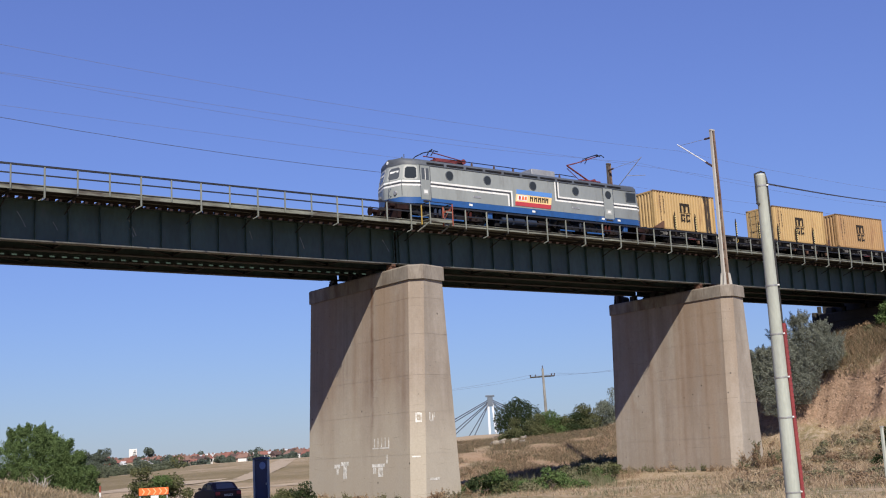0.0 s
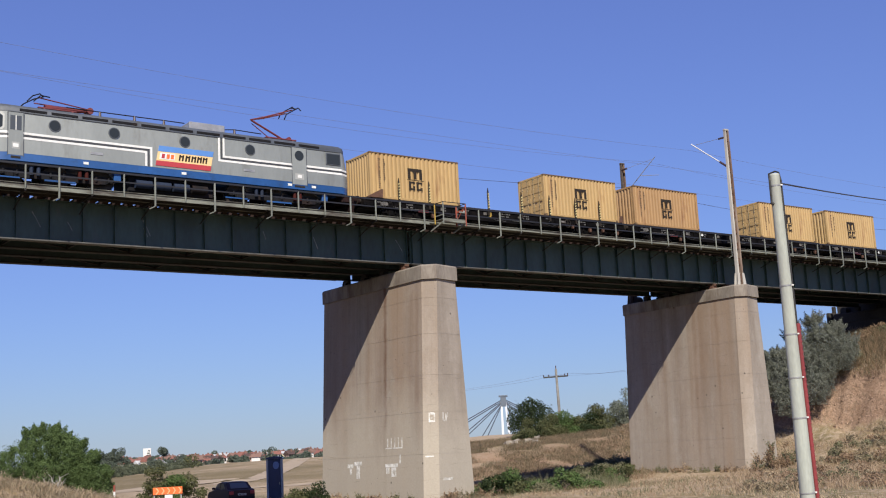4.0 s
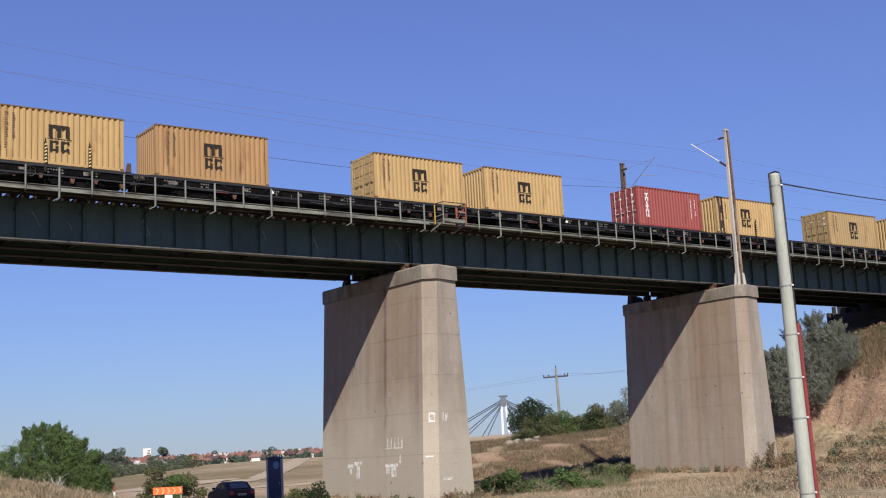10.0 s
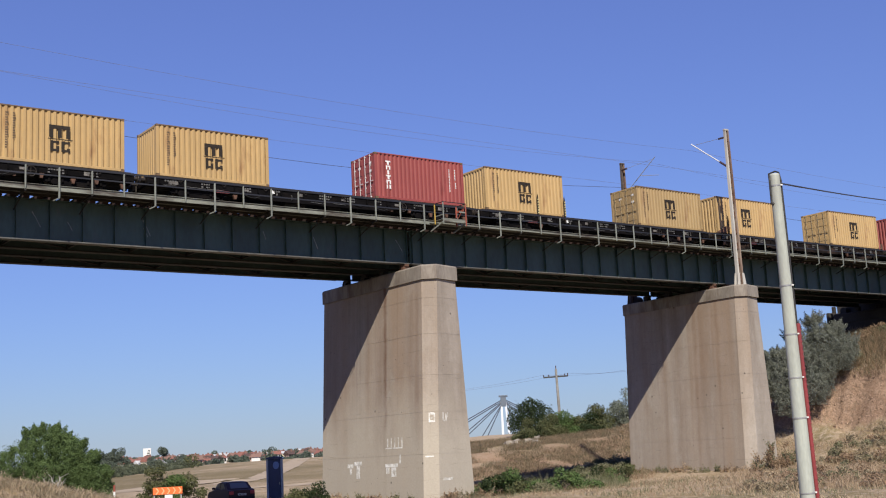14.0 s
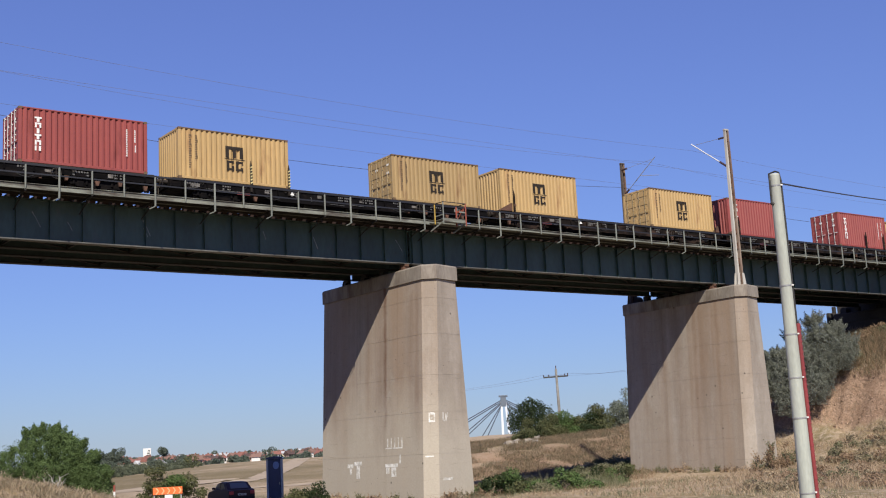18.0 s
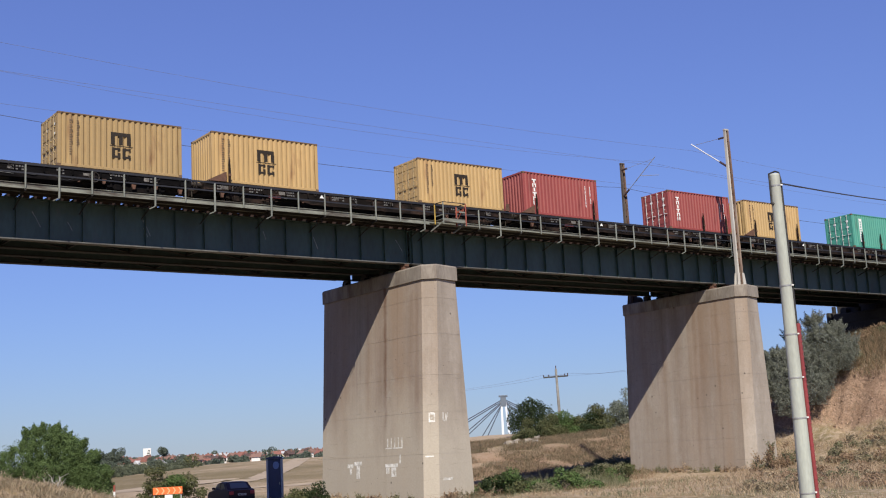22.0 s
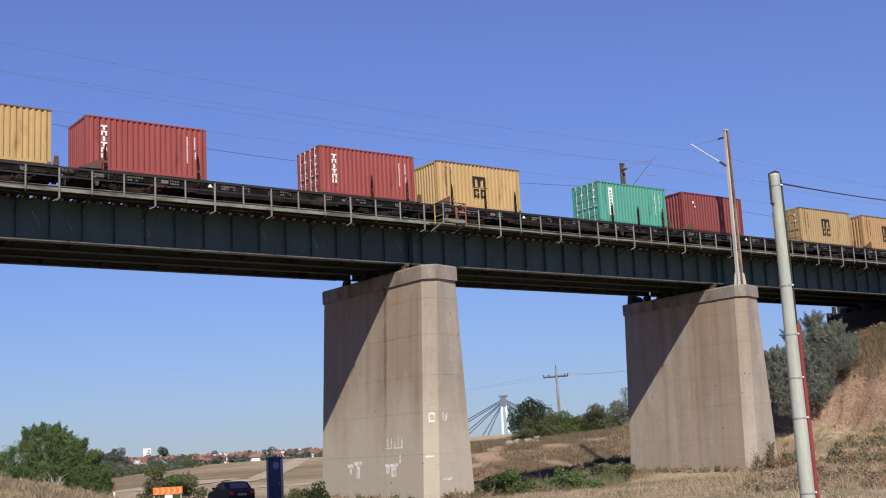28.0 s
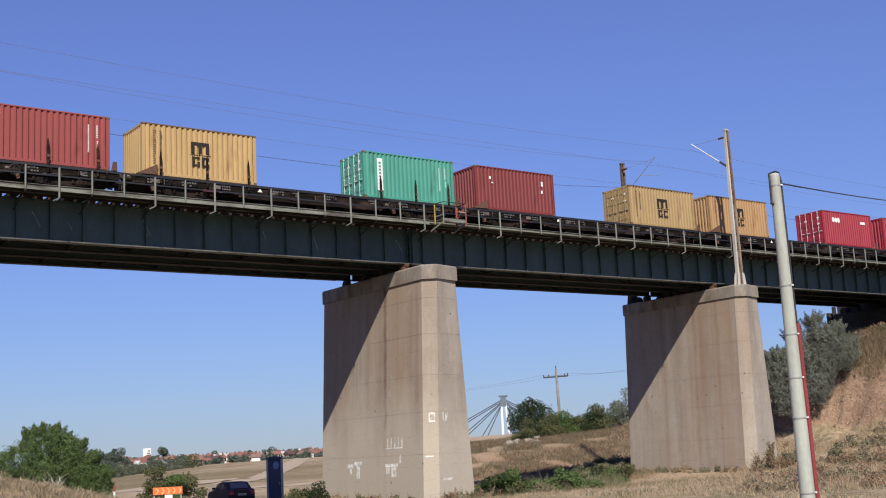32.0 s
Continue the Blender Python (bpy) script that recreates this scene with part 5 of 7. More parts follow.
    for side in (-1, 1):
        for x in (-1.9, -0.95, 0.0, 0.95):
            part("air_reservoir", MB().cyl((x, side * 1.1, 0.72), (x + 0.8, side * 1.1, 0.72), 0.21, n=16), TANK_BLUE if x < 0.5 else LOCO_UNDER, L, smooth=40)
    part("transformer_tank", MB().box(-2.2, 2.2, -0.95, 0.95, 0.35, 1.155, 0.06), LOCO_UNDER, L)
    # roof gear
    part("roof_grille", MB().box(1.0, 2.9, -0.9, 0.9, 3.84, 4.22, 0.03), STEEL_BAR, L, "pale louvred roof box")
    for x in (-3.4, -1.7, -0.2, 3.6):
        part("roof_insulator", MB().cyl((x, -0.55, 3.80), (x, -0.55, 4.18), 0.09, 0.05, n=10), INSULATOR, L)
    part("roof_bus_bar", MB().tube([(-5.0, -0.55, 4.2), (-3.4, -0.55, 4.19), (-0.2, -0.55, 4.19), (0.9, -0.5, 4.2)], 0.025), LOCO_UNDER, L)
    part("roof_bus_bar", MB().tube([(2.9, -0.55, 4.1), (3.6, -0.55, 4.19), (5.2, -0.4, 4.2)], 0.025), LOCO_UNDER, L)
    # front pantograph, folded
    pf = part("front_pantograph", MB().box(-6.3, -4.5, -0.55, 0.55, 4.0, 4.08, 0.02).cyl((-6.0, -0.5, 3.8), (-6.0, -0.5, 4.02), 0.07, n=8).cyl((-4.7, -0.5, 3.8), (-4.7, -0.5, 4.02), 0.07, n=8), PANTO_RED, L, "folded red pantograph")
    part("lower_arm", MB().cyl((-5.9, -0.2, 4.16), (-3.7, 0, 4.30), 0.15, 0.09, n=10).tube([(-5.9, 0.3, 4.1), (-3.6, 0, 4.30)], 0.06, 8).cyl((-3.75, -0.25, 4.28), (-3.75, 0.25, 4.28), 0.16, n=12), PANTO_RED, pf)
    part("upper_arm", MB().tube([(-3.6, -0.1, 4.34), (-6.2, -0.45, 4.52)], 0.03).tube([(-3.6, 0.1, 4.34), (-6.2, 0.45, 4.52)], 0.03), PANTO_RED, pf)
    part("collector_head", MB().tube([(-6.9, -0.85, 4.16), (-6.6, -0.7, 4.5), (-6.2, -0.45, 4.72), (-5.9, 0.0, 4.74), (-6.2, 0.45, 4.72), (-6.6, 0.7, 4.5), (-6.9, 0.85, 4.16)], 0.03).tube([(-6.6, -0.85, 4.2), (-6.2, -0.6, 4.6), (-5.7, -0.3, 4.66)], 0.03), LOCO_UNDER, pf)
    # rear pantograph, raised
    pr = part("rear_pantograph", MB().box(5.4, 7.2, -0.55, 0.55, 4.0, 4.08, 0.02).cyl((5.6, -0.5, 3.8), (5.6, -0.5, 4.02), 0.07, n=8).cyl((7.0, -0.5, 3.8), (7.0, -0.5, 4.02), 0.07, n=8).cyl((6.9, -0.3, 4.14), (6.9, 0.3, 4.14), 0.13, n=12), PANTO_RED, L, "raised red pantograph")
    part("lower_arm", MB().tube([(6.8, 0, 4.12), (4.86, 0, 5.0)], 0.055, 8).tube([(6.1, 0.12, 4.1), (4.92, 0.1, 4.86)], 0.025, 6), PANTO_RED, pr)
    part("upper_arm", MB().tube([(4.8, 0, 5.02), (5.6, -0.18, 5.24), (7.1, -0.35, 5.76)], 0.035).tube([(4.8, 0, 5.02), (5.6, 0.18, 5.24), (7.1, 0.35, 5.76)], 0.035), PANTO_RED, pr)
    hd = MB()
    for x in (6.95, 7.3):
        hd.tube([(x, -0.9, 5.60), (x, -0.65, 5.82), (x, 0.65, 5.82), (x, 0.9, 5.60)], 0.03)
    part("collector_head", hd.tube([(6.95, 0.5, 5.80), (7.3, 0.5, 5.80)], 0.03).tube([(6.95, -0.5, 5.80), (7.3, -0.5, 5.80)], 0.03), LOCO_UNDER, pr)
    return L


SPRING_RED = mat("spring_red", (0.050, 0.012, 0.010), 0.8, var=0.3, scale=4, spec=0.1)
TANK_BLUE = mat("tank_blue", (0.018, 0.027, 0.052), 0.7, var=0.4, scale=2, spec=0.2)
STRIPE_DARK = mat("stripe_dark", (0.047, 0.049, 0.053), 0.5, var=0.1)
WINDOW_FRAME = mat("window_frame_pale", (0.30, 0.31, 0.30), 0.5, var=0.1)
loco = build_loco()
LOCO_DX = -11.28
MOVING.append((loco, LOCO_DX, 1.22, RAIL))
loco.matrix_basis = pose(TRAIN[0][1] + LOCO_DX, 1.22, RAIL)


# ---------------------------------------------------------------- refuge platform beside the walkway
def build_refuge(x0, x1):
    r = thing("refuge_platform", pose(0, 0, 0), "small steel refuge balcony jutting from the walkway over the pier", "platform")
    y0, y1 = -2.41, -1.74
    part("floor_plate", MB().box(x0, x1, y0, y1, 14.07, 14.10), WALKWAY, r)
    part("edge_beam", MB().box(x0, x1, y0 - 0.03, y0, 13.94, 14.135), WALKWAY, r)
    for x, m in ((x0, RAILING), (x1 - 0.06, RED_PAINT)):
        part("post", MB().box(x, x + 0.06, y0 - 0.09, y0 - 0.031, 13.78, 14.998, 0.012), m, r)
    part("post", MB().box(x0 - 0.05, x0 + 0.01, y1 - 0.06, y1, 13.88, 14.968, 0.012), YELLOW_PAINT, r, "yellow painted post")
    part("post", MB().box(x1 - 0.18, x1 - 0.10, y1 - 0.06, y1, 13.88, 14.968, 0.012), RED_PAINT, r, "red painted post")
    part("handrail", MB().box(x0, x1, y0 - 0.07, y0 - 0.02, 14.999, 15.033).box(x0, x0 + 0.05, y0 - 0.02, y1, 14.999, 15.033).box(x1 - 0.05, x1, y0 - 0.02, y1, 14.999, 15.033), RAILBAR, r)
    part("mid_rail", MB().box(x0, x0 + 0.04, y0, y1, 14.295, 14.345).box(x1 - 0.45, x1 - 0.05, y0 - 0.05, y0 - 0.03, 14.49, 14.57), RAILING, r)
    part("red_brace", MB().cyl((x1 - 0.14, y1 - 0.03, 14.18), (x1 - 0.06, y0 - 0.03, 14.87), 0.025, n=6), RED_PAINT, r, "red brace")
    part("red_brace", MB().box(x1 - 0.14, x1 - 0.10, y0, y1 - 0.06, 14.60, 14.72, 0.01), RED_PAINT, r, "red bar")
    part("strut", MB().cyl((x0 + 0.05, y0, 13.93), (x0 - 0.25, -1.65, 13.50), 0.045, n=6), RAILING, r)
    part("strut", MB().cyl((x1 - 0.03, y0, 13.93), (x1 - 0.30, -1.65, 13.52), 0.04, n=6), RAILING, r)


build_refuge(36.70, 38.28)


# ---------------------------------------------------------------- catenary masts and wires
def build_mast(x, y, reach, label, stone=None):
    """A twin-legged concrete mast on a pier; its arm reaches over the track."""
    m = thing("catenary_mast", pose(x, y, 0), label, "catenary mast", "masts of the overhead line")
    z0, z1 = 11.58, 22.05
    stone = stone or MAST_CONCRETE
    s = 1 if reach > 0 else -1
    for u in (-1, 1):
        part("leg", MB().loft([[(u * 0.20 + a, b, z0) for a, b in ((-0.07, -0.11), (0.07, -0.11), (0.07, 0.11), (-0.07, 0.11))],
                               [(u * 0.125 + a, b, z1) for a, b in ((-0.05, -0.085), (0.05, -0.085), (0.05, 0.085), (-0.05, 0.085))]]), stone if u < 0 else RUSTY_LEG, m, "" if u < 0 else "rust-streaked leg")
    web = MB()
    z = z0 + 0.3
    while z < z1 - 0.2:
        k = (z - z0) / (z1 - z0)
        web.box(-0.13 + 0.06 * k, 0.13 - 0.06 * k, -0.04, 0.04, z, z + 0.45)
        z += 1.05
    part("web_plates", web, RUST, m, "brown stained web between the legs")
    for y0, y1 in ((-0.15, -0.115), (0.115, 0.15)):
        for u in (-1, 1):
            part("base_plate", MB().prism([(u * 0.16, z0), (u * 0.44, z0), (u * 0.30, z0 + 0.80), (u * 0.12, z0 + 0.80)], "y", y0, y1), stone, m)
    part("cap_block", MB().box(-0.2, 0.2, -0.1, 0.1, z1, z1 + 0.12, 0.02), stone, m)
    ax, az = -0.15, 19.65
    tip = Vector((0.42, reach, 21.9))
    arm0 = Vector((ax, 0.12 * s, az))
    d = (tip - arm0)
    part("arm_insulator", MB().cyl(arm0, arm0 + d * 0.18, 0.075, n=10), INSULATOR, m)
    part("bracket_arm", MB().cyl(arm0 + d * 0.18, arm0 + d * 1.06, 0.042 if s > 0 else 0.028, n=8), PALE_TUBE if s > 0 else STEEL_BAR, m, "pale galvanised bracket tube" if s > 0 else "dull galvanised bracket tube")
    top0 = Vector((ax, 0.1 * s, 21.6))
    e = tip - top0
    part("stay_insulator", MB().cyl(top0, top0 + e * 0.16, 0.07, n=10), INSULATOR, m)
    part("stay_rod", MB().cyl(top0 + e * 0.16, tip, 0.014, n=6), STEEL_BAR, m)
    if s < 0:
        part("registration_arm", MB().cyl(arm0 + d * 0.55, (0.9, reach * 1.0, 20.75), 0.02, n=6), STEEL_BAR, m)
    return m


RUSTY_LEG = mat("rusty_mast_leg", (0.224, 0.170, 0.133), 0.85, var=0.35, scale=2.5, fine=14, bump=0.2, stain=(0.083, 0.037, 0.021), stain_amount=0.7, stain_scale=1.6, stretch=(1, 1, 0.3))
PALE_TUBE = mat("pale_tube", (0.515, 0.515, 0.515), 0.5, var=0.15, scale=6)
DARK_MAST = mat("dark_mast", (0.079, 0.062, 0.050), 0.8, var=0.4, scale=2, fine=14, stretch=(1, 1, 0.3))
build_mast(61.05, -2.05, 3.3, "weathered twin-legged concrete catenary mast standing on the pier")
build_mast(61.2, 7.95, -2.75, "dark twin-legged catenary mast behind the train", DARK_MAST)
build_mast(11.05, -2.05, 3.3, "weathered twin-legged concrete catenary mast standing on the pier")
build_mast(11.2, 7.95, -2.75, "dark twin-legged catenary mast behind the train", DARK_MAST)


def wire(name, pts, r, material, label):
    line = []
    for (x0, y0, z0, sag), (x1, y1, z1, _) in zip(pts[:-1], pts[1:]):
        for i in range(10):
            k = i / 10
            line.append((x0 + (x1 - x0) * k, y0 + (y1 - y0) * k, z0 + (z1 - z0) * k - 4 * sag * k * (1 - k)))
    line.append(pts[-1][:3])
    m = MB()
    rings = []
    for p in line:
        rings.append([(p[0], p[1] + r * math.cos(a * 1.2566), p[2] + r * math.sin(a * 1.2566)) for a in range(5)])
    m.loft(rings)
    return solid(name, m, material, label, "overhead wire", "wires over the line")


MASTS = (-139, -89, -39, 11.2, 61.2, 111.2, 161.2, 300)


def line_wire(name, y, z, sag, r, material, label):
    return wire(name, [(x, y, z, sag) for x in MASTS], r, material, label)


line_wire("messenger_wire", 1.22, 21.5, 0.5, 0.0075, WIRE_THIN, "thin messenger wire above the train")
line_wire("contact_wire", 1.22, 20.05, 0.12, 0.0075, WIRE_THIN, "thin contact wire above the train")
line_wire("messenger_wire", 5.2, 21.6, 0.72, 0.0075, WIRE_THIN, "thin messenger wire above the second track")
line_wire("contact_wire", 5.2, 19.75, 0.12, 0.0075, WIRE_THIN, "thin contact wire above the second track")
line_wire("feeder_cable", 8.05, 20.35, 0.95, 0.015, FEEDER, "dark feeder cable hung on the masts behind the track")


# ---------------------------------------------------------------- lamp pole close to the camera
def build_pole():
    base, top = Vector((17.59, -38.50, -0.2)), Vector((17.15, -38.82, 8.05 - 1.71))
    ax = (top - base).normalized()
    m = base + (top - base)
    p = thing("concrete_pole", pose(0, 0, 0), "tapered pale concrete utility pole with a strapped red conduit", "utility pole")
    part("shaft", MB().cyl(base, top, 0.138, 0.090, n=28), POLE_CONCRETE, p, smooth=40)
    part("top_cap", MB().cyl(top, top + ax * 0.03, 0.090, 0.075, n=28), POLE_CONCRETE, p)
    view = Vector((0.56, 0.83, 0)).normalized()
    right = Vector((0.826, -0.563, 0))

    def on(k, side, out=0.0):
        r = 0.138 + (0.090 - 0.138) * k + out
        return base.lerp(top, k) + right * (r * math.cos(side)) - view * (r * math.sin(side))
    length = (top - base).length
    for z in (0.69, 2.0, 2.71, 3.48, 4.35, 6.16):
        k = (z + 0.2) / length
        part("strap", MB().cyl(base.lerp(top, k), base.lerp(top, k + 0.004), 0.138 - 0.048 * k + 0.006, n=28), STEEL_BAR, p, "galvanised steel strap", smooth=40)
        part("strap_clip", MB().cyl(on(k, 0.5, 0.015), on(k + 0.004, 0.5, 0.015), 0.022, n=6), WHITE_MARK, p)
    con = part("conduit", MB().tube([on(k, 0.25, 0.03) for k in (0.0, 0.2, 0.35, 0.45, 0.591)], 0.036, 10), PIPE_RED, p, "dark red ribbed plastic conduit", smooth=40)
    for i in range(40):
        k = 0.01 + i * 0.0147
        part("rib", MB().cyl(on(k, 0.25, 0.034), on(k + 0.006, 0.25, 0.034), 0.0395, 0.037, n=10), PIPE_RED, con)
    part("cable", MB().tube([on(k, 0.2, 0.014) for k in (0.58, 0.65, 0.75, 0.85, 0.93, 0.985)] + [top + right * 0.08 + ax * 0.05, top + ax * 0.06 - view * 0.05, top - right * 0.10 + ax * 0.03] + [on(k, 2.9, 0.02) for k in (0.985, 0.95, 0.925)], 0.017, 7), WIRE, p, "black cable looped over the top")
    part("cable_clamp", MB().cyl(on(0.925, 2.9, 0.03), on(0.918, 2.6, 0.0), 0.03, n=8), WIRE, p)
    a = on(0.975, 0.35, 0.02)
    pts = []
    for i in range(13):
        k = i / 12
        q = a.lerp(Vector((40.4, -27.95, 10.0)), k)
        q.z -= 0.25 * k * (1 - k)
        pts.append(q)
    wire_ob = solid("service_cable", MB().tube(pts, 0.014, 6), WIRE, "black service cable running off the concrete pole", "cable", smooth=40)
    return p


build_pole()


# ---------------------------------------------------------------- plants
def polar(theta, d):
    return (d * math.sin(radians(theta)), EYE.y + d * math.cos(radians(theta)))


def leaf_material(name, color, second):
    m = bpy.data.materials.new(name)
    m.use_nodes = True
    nt = m.node_tree
    b = nt.nodes["Principled BSDF"]
    geo = nt.nodes.new("ShaderNodeNewGeometry")
    mx = nt.nodes.new("ShaderNodeMix")
    mx.data_type = "RGBA"
    mx.inputs["A"].default_value, mx.inputs["B"].default_value = (*color, 1), (*second, 1)
    nt.links.new(geo.outputs["Random Per Island"], mx.inputs["Factor"])
    nt.links.new(mx.outputs["Result"], b.inputs["Base Color"])
    b.inputs["Roughness"].default_value = 0.7
    b.inputs["Specular IOR Level"].default_value = 0.2
    tr = nt.nodes.new("ShaderNodeBsdfTranslucent")
    nt.links.new(mx.outputs["Result"], tr.inputs["Color"])
    sh = nt.nodes.new("ShaderNodeMixShader")
    sh.inputs[0].default_value = 0.32
    out = nt.nodes["Material Output"]
    nt.links.new(b.outputs[0], sh.inputs[1])
    nt.links.new(tr.outputs[0], sh.inputs[2])
    nt.links.new(sh.outputs[0], out.inputs["Surface"])
    return m


LEAF_GREEN = leaf_material("leaves_green", (0.076, 0.118, 0.038), (0.106, 0.159, 0.056))
LEAF_DARK = leaf_material("leaves_dark", (0.019, 0.032, 0.012), (0.042, 0.058, 0.022))
LEAF_GREY = leaf_material("leaves_grey_green", (0.124, 0.139, 0.106), (0.203, 0.222, 0.173))
KNOLL = leaf_material("beige_olive_grass", (0.205, 0.172, 0.108), (0.300, 0.250, 0.168))
LEAF_WILLOW = leaf_material("leaves_willow", (0.082, 0.126, 0.044), (0.128, 0.184, 0.072))
LEAF_SILVER = leaf_material("leaves_silver", (0.130, 0.142, 0.116), (0.260, 0.275, 0.235))
LEAF_OLIVE = leaf_material("leaves_olive", (0.071, 0.081, 0.033), (0.120, 0.124, 0.058))
STRAW = leaf_material("straw", (0.329, 0.253, 0.163), (0.438, 0.352, 0.242))
STRAW_DARK = leaf_material("dry_weeds", (0.186, 0.126, 0.081), (0.324, 0.230, 0.150))
WEED = leaf_material("grey_weeds", (0.128, 0.128, 0.070), (0.217, 0.205, 0.128))
# distance haze is put into this leaf colour: paler and greyer
LEAF_FAR = leaf_material("far_leaves", (0.085, 0.105, 0.082), (0.112, 0.135, 0.104))
BANK_WEED = leaf_material("olive_dry_grass", (0.115, 0.098, 0.058), (0.185, 0.155, 0.100))
# lighter olive for the hedge, with haze mixed into the colour
LEAF_HAZE = leaf_material("hazy_leaves", (0.098, 0.112, 0.070), (0.128, 0.142, 0.092))
DRY = leaf_material("dry_tan_grass", (0.295, 0.217, 0.143), (0.374, 0.288, 0.196))
BARK = mat("bark", (0.056, 0.042, 0.031), 0.9, var=0.3, scale=4, fine=20, stretch=(1, 1, 0.3))
DEADWOOD = mat("dead_wood", (0.299, 0.282, 0.249), 0.9, var=0.2)


def leaves(rng, blobs, count, size, slim=0.5):
    """Small bent leaf quads on and inside a set of ellipsoid clumps."""
    vol = np.array([b[3] * b[4] * b[5] for b in blobs]) ** 0.72
    pick = rng.choice(len(blobs), count, p=vol / vol.sum())
    B = np.array(blobs)[pick]
    d = rng.normal(size=(count, 3))
    d /= np.linalg.norm(d, axis=1)[:, None]
    lump = 1 + 0.22 * np.sin(d[:, 0] * 7 + B[:, 0] * 3) * np.sin(d[:, 1] * 6 + B[:, 1] * 5) + 0.12 * np.sin(d[:, 2] * 13 + d[:, 0] * 11)
    r = rng.uniform(0.30, 1, count) ** 0.38 * lump
    p = B[:, :3] + d * B[:, 3:6] * r[:, None]
    p[:, 2] = np.maximum(p[:, 2], B[:, 2] - B[:, 5] * 0.95)
    n = d + rng.normal(size=(count, 3)) * 0.75
    n /= np.linalg.norm(n, axis=1)[:, None]
    a = np.cross(n, rng.normal(size=(count, 3)))
    a /= np.linalg.norm(a, axis=1)[:, None]
    c = np.cross(n, a)
    s = size * rng.uniform(0.55, 1.35, count)[:, None]
    v = np.stack([p - a * s, p - c * s * slim + n * s * 0.15, p + a * s, p + c * s * slim + n * s * 0.15], 1).reshape(-1, 3)
    return v, np.arange(count * 4).reshape(-1, 4)


def raw_mesh(name, v, f, material):
    me = bpy.data.meshes.new(name)
    me.from_pydata(v.tolist(), [], f.tolist())
    me.materials.append(material)
    return me


def plant(name, at, blobs, count, size, material, label, category, group="", seed=1, trunk=0.12, limbs=6, slim=0.5):
    """A bush or tree: trunk, limbs to its clumps, and a crown of leaves. Clumps are given relative to the foot."""
    rng = np.random.default_rng(seed)
    t = thing(name, pose(*at), label, category, group)
    wood = MB()
    zt = min(b[2] for b in blobs)
    cx, cy = np.mean([b[0] for b in blobs]), np.mean([b[1] for b in blobs])
    fork = Vector((cx * 0.3, cy * 0.3, max(0.35, zt * 0.5)))
    wood.cyl((0, 0, -0.3), fork, trunk, trunk * 0.75, n=8)
    part("trunk", wood, BARK, t, smooth=50)
    for b in blobs[:limbs]:
        tip = Vector(b[:3])
        mid = fork.lerp(tip, 0.5) + Vector((rng.uniform(-0.1, 0.1), rng.uniform(-0.1, 0.1), 0.1))
        part("limb", MB().cyl(fork, mid, trunk * 0.55, trunk * 0.35, n=6).cyl(mid, tip, trunk * 0.35, trunk * 0.12, n=6), BARK, t)
    v, f = leaves(rng, blobs, count, size, slim)
    part("crown", raw_mesh("crown", v, f, material), None, t)
    return t


def foot(x, y, sink=0.05):
    return (x, y, ground_z(x, y) - sink)


def mound(rng, n, rx, ry, h, r):
    """Clumps filling a dome."""
    out = []
    for _ in range(n):
        a, q = rng.uniform(0, 6.283), rng.uniform(0, 1) ** 0.5
        x, y = math.cos(a) * q, math.sin(a) * q
        z = h * (1 - q * q) * rng.uniform(0.45, 1.0)
        k = r * rng.uniform(0.7, 1.25)
        out.append((x * rx, y * ry, max(z, k * 0.6), k, k, k * 0.8))
    return out


def feather(seed, blobs, n, length, r, lift=0.4):
    """Clumps with thin sprigs standing out of their upper sides."""
    rng = np.random.default_rng(seed)
    out = list(blobs)
    for _ in range(n):
        b = blobs[rng.integers(len(blobs))]
        d = rng.normal(size=3)
        d[2] = abs(d[2]) * 0.8 + lift
        d /= np.linalg.norm(d)
        p = np.array(b[:3]) + d * np.array(b[3:6]) * 0.9
        up = np.array((d[0], d[1], d[2] + 0.6))
        up /= np.linalg.norm(up)
        k = length * rng.uniform(0.5, 1.2)
        for i, w in ((0.1, 1.0), (0.4, 0.8), (0.75, 0.55), (1.05, 0.35)):
            q = p + up * k * i
            out.append((q[0], q[1], q[2], r * w, r * w, r * w * 1.5))
    return out


